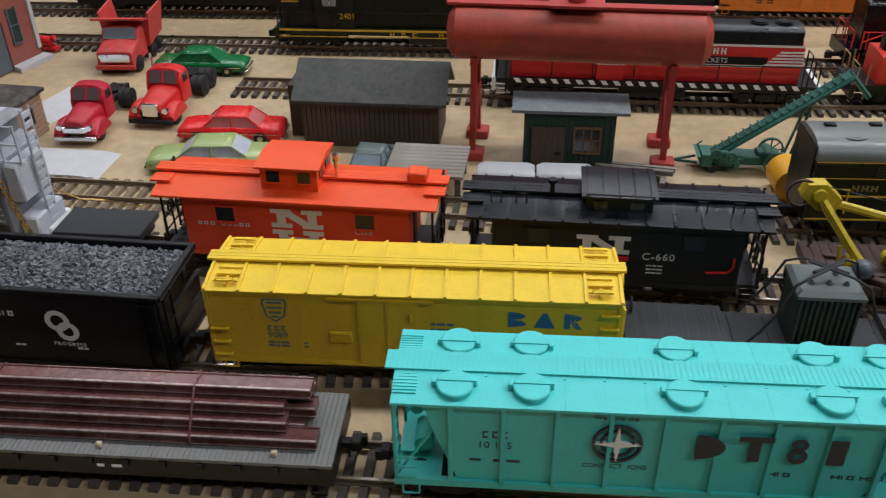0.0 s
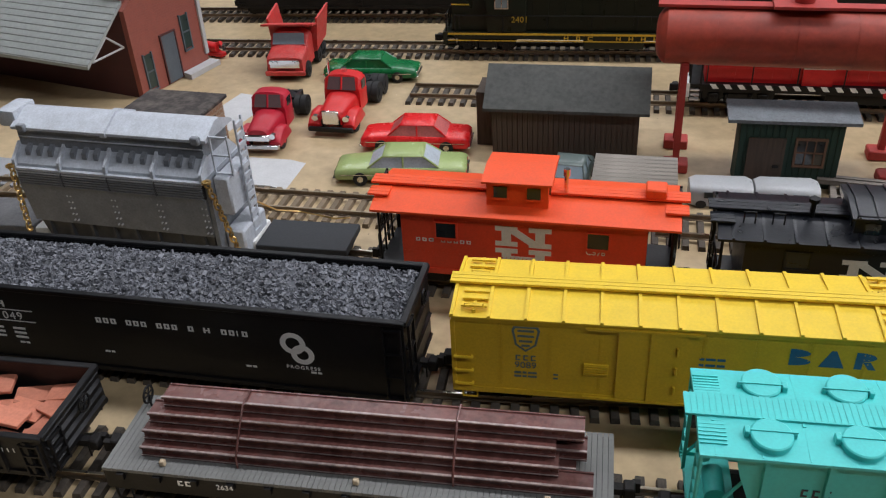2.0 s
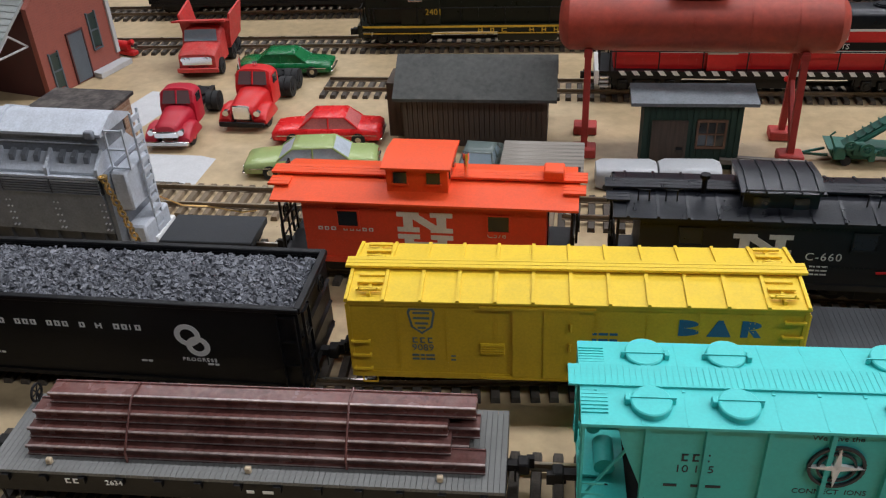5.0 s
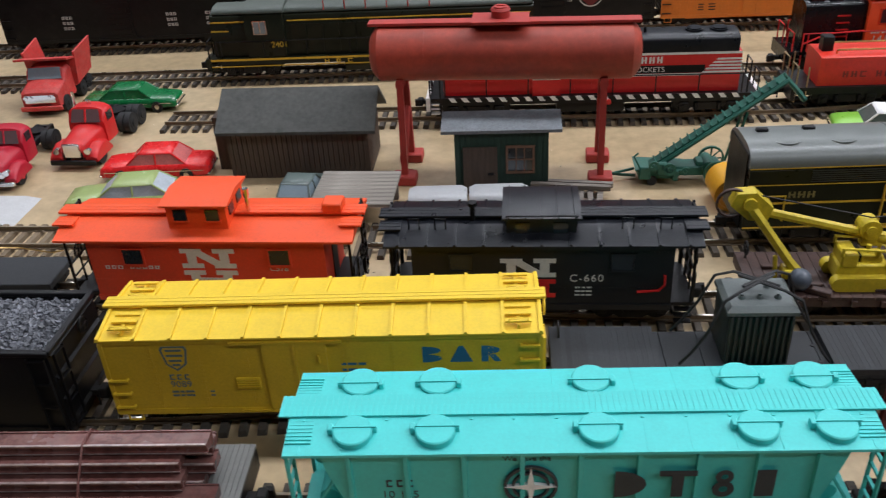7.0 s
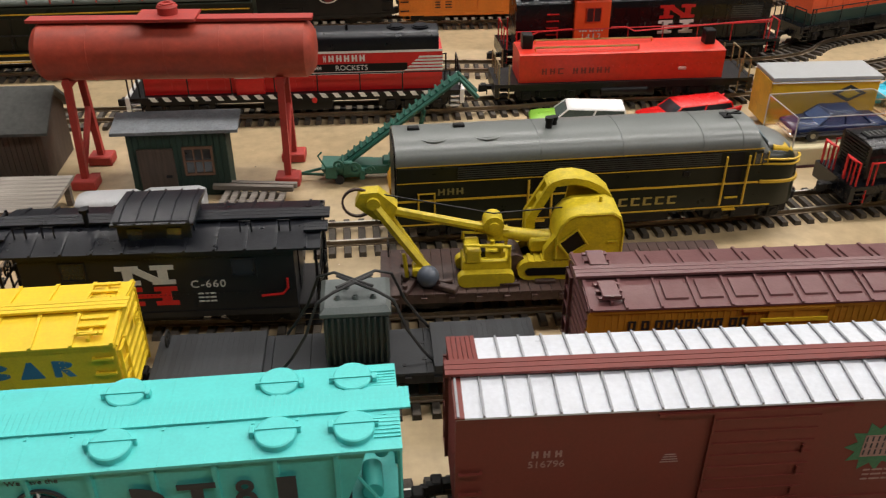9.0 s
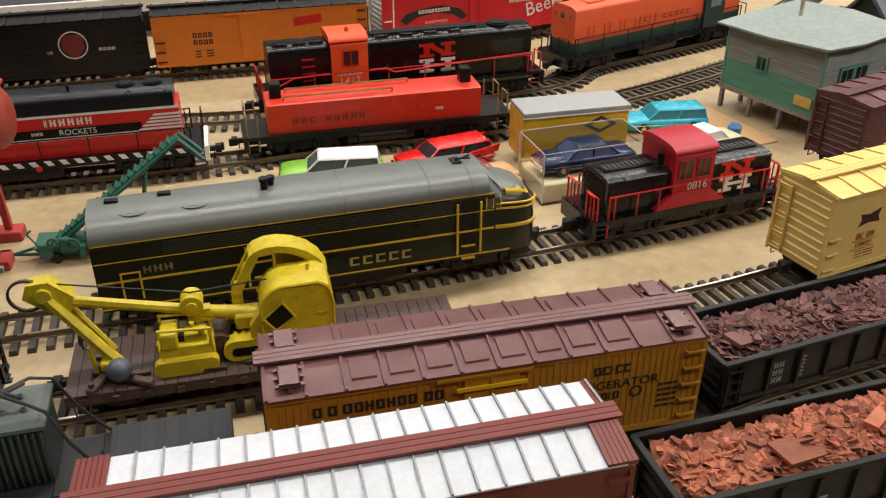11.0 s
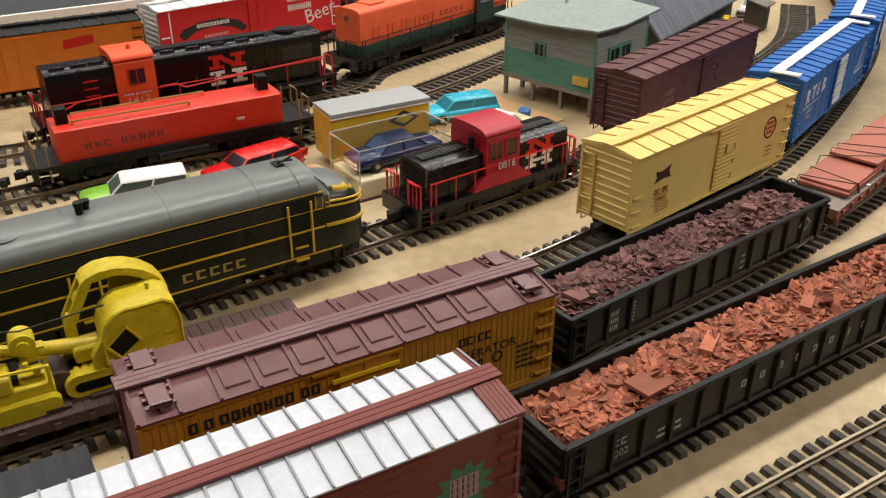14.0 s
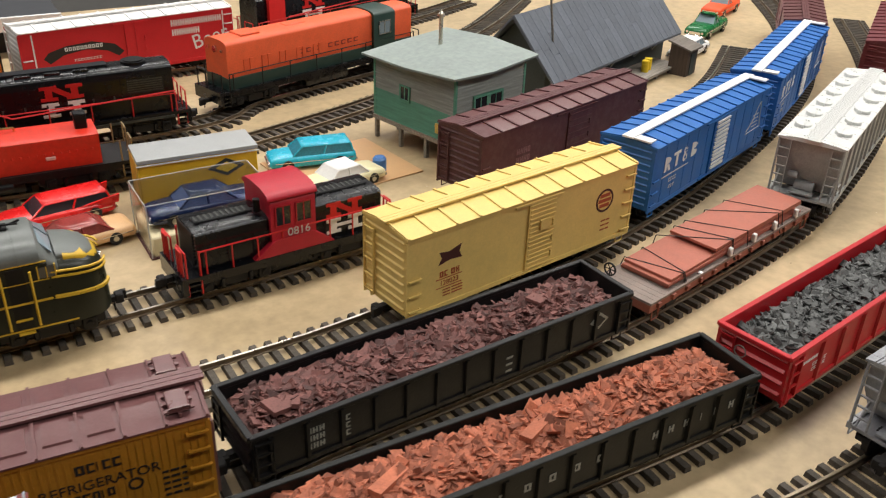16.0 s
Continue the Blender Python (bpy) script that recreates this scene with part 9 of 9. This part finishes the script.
for xx in (-11, -22):
    truck_wheels(ob, (xx,), 9.4, 5)


# ---- tracks: rails and sleepers ----
def smooth_line(points, step):
    """Evenly spaced places with headings along a smooth line through the points."""
    p = [Vector(q) for q in points]
    fine = []
    for i in range(len(p) - 1):
        p0, p1, p2, p3 = p[max(i - 1, 0)], p[i], p[i + 1], p[min(i + 2, len(p) - 1)]
        for k in range(24):
            t = k / 24
            fine.append(0.5 * ((2 * p1) + (p2 - p0) * t + (2 * p0 - 5 * p1 + 4 * p2 - p3) * t * t + (3 * p1 - p0 - 3 * p2 + p3) * t ** 3))
    fine.append(p[-1])
    out, need = [], 0.0
    for a, b in zip(fine, fine[1:]):
        d = (b - a).length
        while need <= d and d > 0:
            out.append((a + (b - a) * (need / d), math.atan2(b.y - a.y, b.x - a.x)))
            need += step
        need -= d
    return out


sleeper_mesh = mesh_of("sleeper", Shape().solid([(-1.7, -15.5, 0), (1.7, -15.5, 0), (1.7, 15.5, 0), (-1.7, 15.5, 0), (-1.35, -15.2, 2.2), (1.35, -15.2, 2.2), (1.35, 15.2, 2.2), (-1.35, 15.2, 2.2)],
                                                [(3, 2, 1, 0), (4, 5, 6, 7), (0, 1, 5, 4), (1, 2, 6, 5), (2, 3, 7, 6), (3, 0, 4, 7)]), TIE)
pale_sleeper_mesh = sleeper_mesh.copy()
pale_sleeper_mesh.materials[0] = TIEPALE
RAILSIDE = mat("oxidised_rail", (0.22, 0.17, 0.12), 0.42, metal=0.8, var=0.25, bump=0.05)
PROFILE = ((-1.1, 2.2), (1.1, 2.2), (1.1, 2.6), (0.35, 2.9), (0.35, 3.9), (0.6, 4.1), (0.6, 4.7), (-0.6, 4.7), (-0.6, 4.1), (-0.35, 3.9), (-0.35, 2.9), (-1.1, 2.6))


def railway(points, label, pitch=0.0068, mesh=None, head=None):
    tr0 = tagged(new("track"), label, "track", "tracks", "structure")
    tr0.empty_display_size = 0.01
    for side in (-8.25, 8.25):
        rings, heads = [], []
        for p, a in smooth_line(points, 0.012):
            nx, ny = -math.sin(a), math.cos(a)
            rings.append([((p.x * 1000 + nx * (side + u)), (p.y * 1000 + ny * (side + u)), z) for u, z in PROFILE])
            heads.append([((p.x * 1000 + nx * (side + u)), (p.y * 1000 + ny * (side + u)), z) for u, z in ((-0.55, 4.72), (0.55, 4.72), (0.5, 4.86), (-0.5, 4.86))])
        r = part("rail", Shape().loft(rings), RAILSIDE, tr0)
        part("rail_head", Shape().loft(heads), head or STEEL, r, "worn rail top")
    rj = random.Random(len(points))
    for p, a in smooth_line(points, pitch):
        part("sleeper", mesh or sleeper_mesh, None, tr0, at=pose(p.x, p.y, 0.0, 0, 0, math.degrees(a) + rj.uniform(-0.8, 0.8)))


railway(((0.30, 0.352), (0.45, 0.346), (0.60, 0.341), (0.76, 0.3365), (0.90, 0.356), (1.03, 0.395), (1.20, 0.48)), "model railway track curving along the front", head=DULLHEAD)
railway(((-0.22, 0.404), (-0.05, 0.401), (0.10, 0.399), (0.30, 0.3935), (0.44, 0.3925), (0.62, 0.3893), (0.745, 0.3890), (0.885, 0.4135), (1.03, 0.462), (1.20, 0.555), (1.32, 0.66)), "model railway track under the front train")
railway(((-0.22, 0.469), (-0.05, 0.4585), (0.11, 0.4500), (0.20, 0.4527), (0.27, 0.4525), (0.41, 0.4500), (0.555, 0.4378), (0.60, 0.4420), (0.73, 0.4550), (0.885, 0.4900), (1.037, 0.5570), (1.18, 0.645), (1.33, 0.79)), "model railway track under the second train")
railway(((-0.28, 0.542), (-0.11, 0.5325), (0.05, 0.5235), (0.20, 0.5135), (0.335, 0.5020), (0.49, 0.4965), (0.58, 0.4950), (0.65, 0.5005), (0.787, 0.5215), (0.947, 0.5830), (1.102, 0.6660), (1.23, 0.78), (1.34, 0.92)), "model railway track of the third row, partly empty")
railway(((-0.30, 0.582), (-0.05, 0.578), (0.08, 0.5715), (0.2005, 0.5650)), "pale brown model railway track of the fourth row", mesh=pale_sleeper_mesh, head=DULLHEAD)
railway(((0.2010, 0.5650), (0.30, 0.5595), (0.45, 0.5580), (0.56, 0.5620), (0.68, 0.5720), (0.74, 0.5880), (0.885, 0.6270), (1.02, 0.6760), (1.14, 0.76)), "model railway track of the fourth row")
railway(((0.060, 0.7190), (0.22, 0.7120), (0.41, 0.7030), (0.50, 0.7080), (0.588, 0.7060), (0.677, 0.7280), (0.765, 0.7560), (0.88, 0.8060), (1.00, 0.8800)), "model railway track ending beside the brown shed", head=DULLHEAD)
railway(((-0.20, 0.800), (0.07, 0.7970), (0.30, 0.7930), (0.45, 0.7660), (0.64, 0.7680), (0.70, 0.8000), (0.84, 0.8420), (0.95, 0.905), (1.06, 1.0)), "model railway track of the seventh row")
railway(((-0.30, 0.8760), (0.24, 0.8755), (0.40, 0.8740), (0.54, 0.8710), (0.63, 0.8900), (0.71, 0.9025), (0.80, 0.9300), (0.905, 0.9640), (1.0, 1.01)), "model railway track of the rear row")


# ---- crumbs and grit lying on the board ----
rc = np.random.default_rng(11)
verts, faces = [], []
for i in range(420):
    x, y = rc.uniform(-0.2, 1.2), rc.uniform(0.37, 0.86)
    r = rc.uniform(0.0002, 0.0007)
    k = len(verts)
    a = rc.uniform(0, 6.3)
    for dx, dy in ((1, 0), (-0.3, 0.9), (-0.6, -0.7)):
        verts.append((x + r * (dx * math.cos(a) - dy * math.sin(a)), y + r * (dx * math.sin(a) + dy * math.cos(a)), 0.00003))
    verts.append((x, y, r * 0.9))
    faces += [(k, k + 1, k + 3), (k + 1, k + 2, k + 3), (k + 2, k, k + 3)]
me = bpy.data.meshes.new("board_crumbs")
me.from_pydata(verts, [], faces)
me.materials.append(mat("pale_crumbs", (0.55, 0.48, 0.36), 0.8, island=0.6))
tagged(new("board_crumbs", me), "pale grit and crumbs scattered on the board", "grit", kind="stuff")
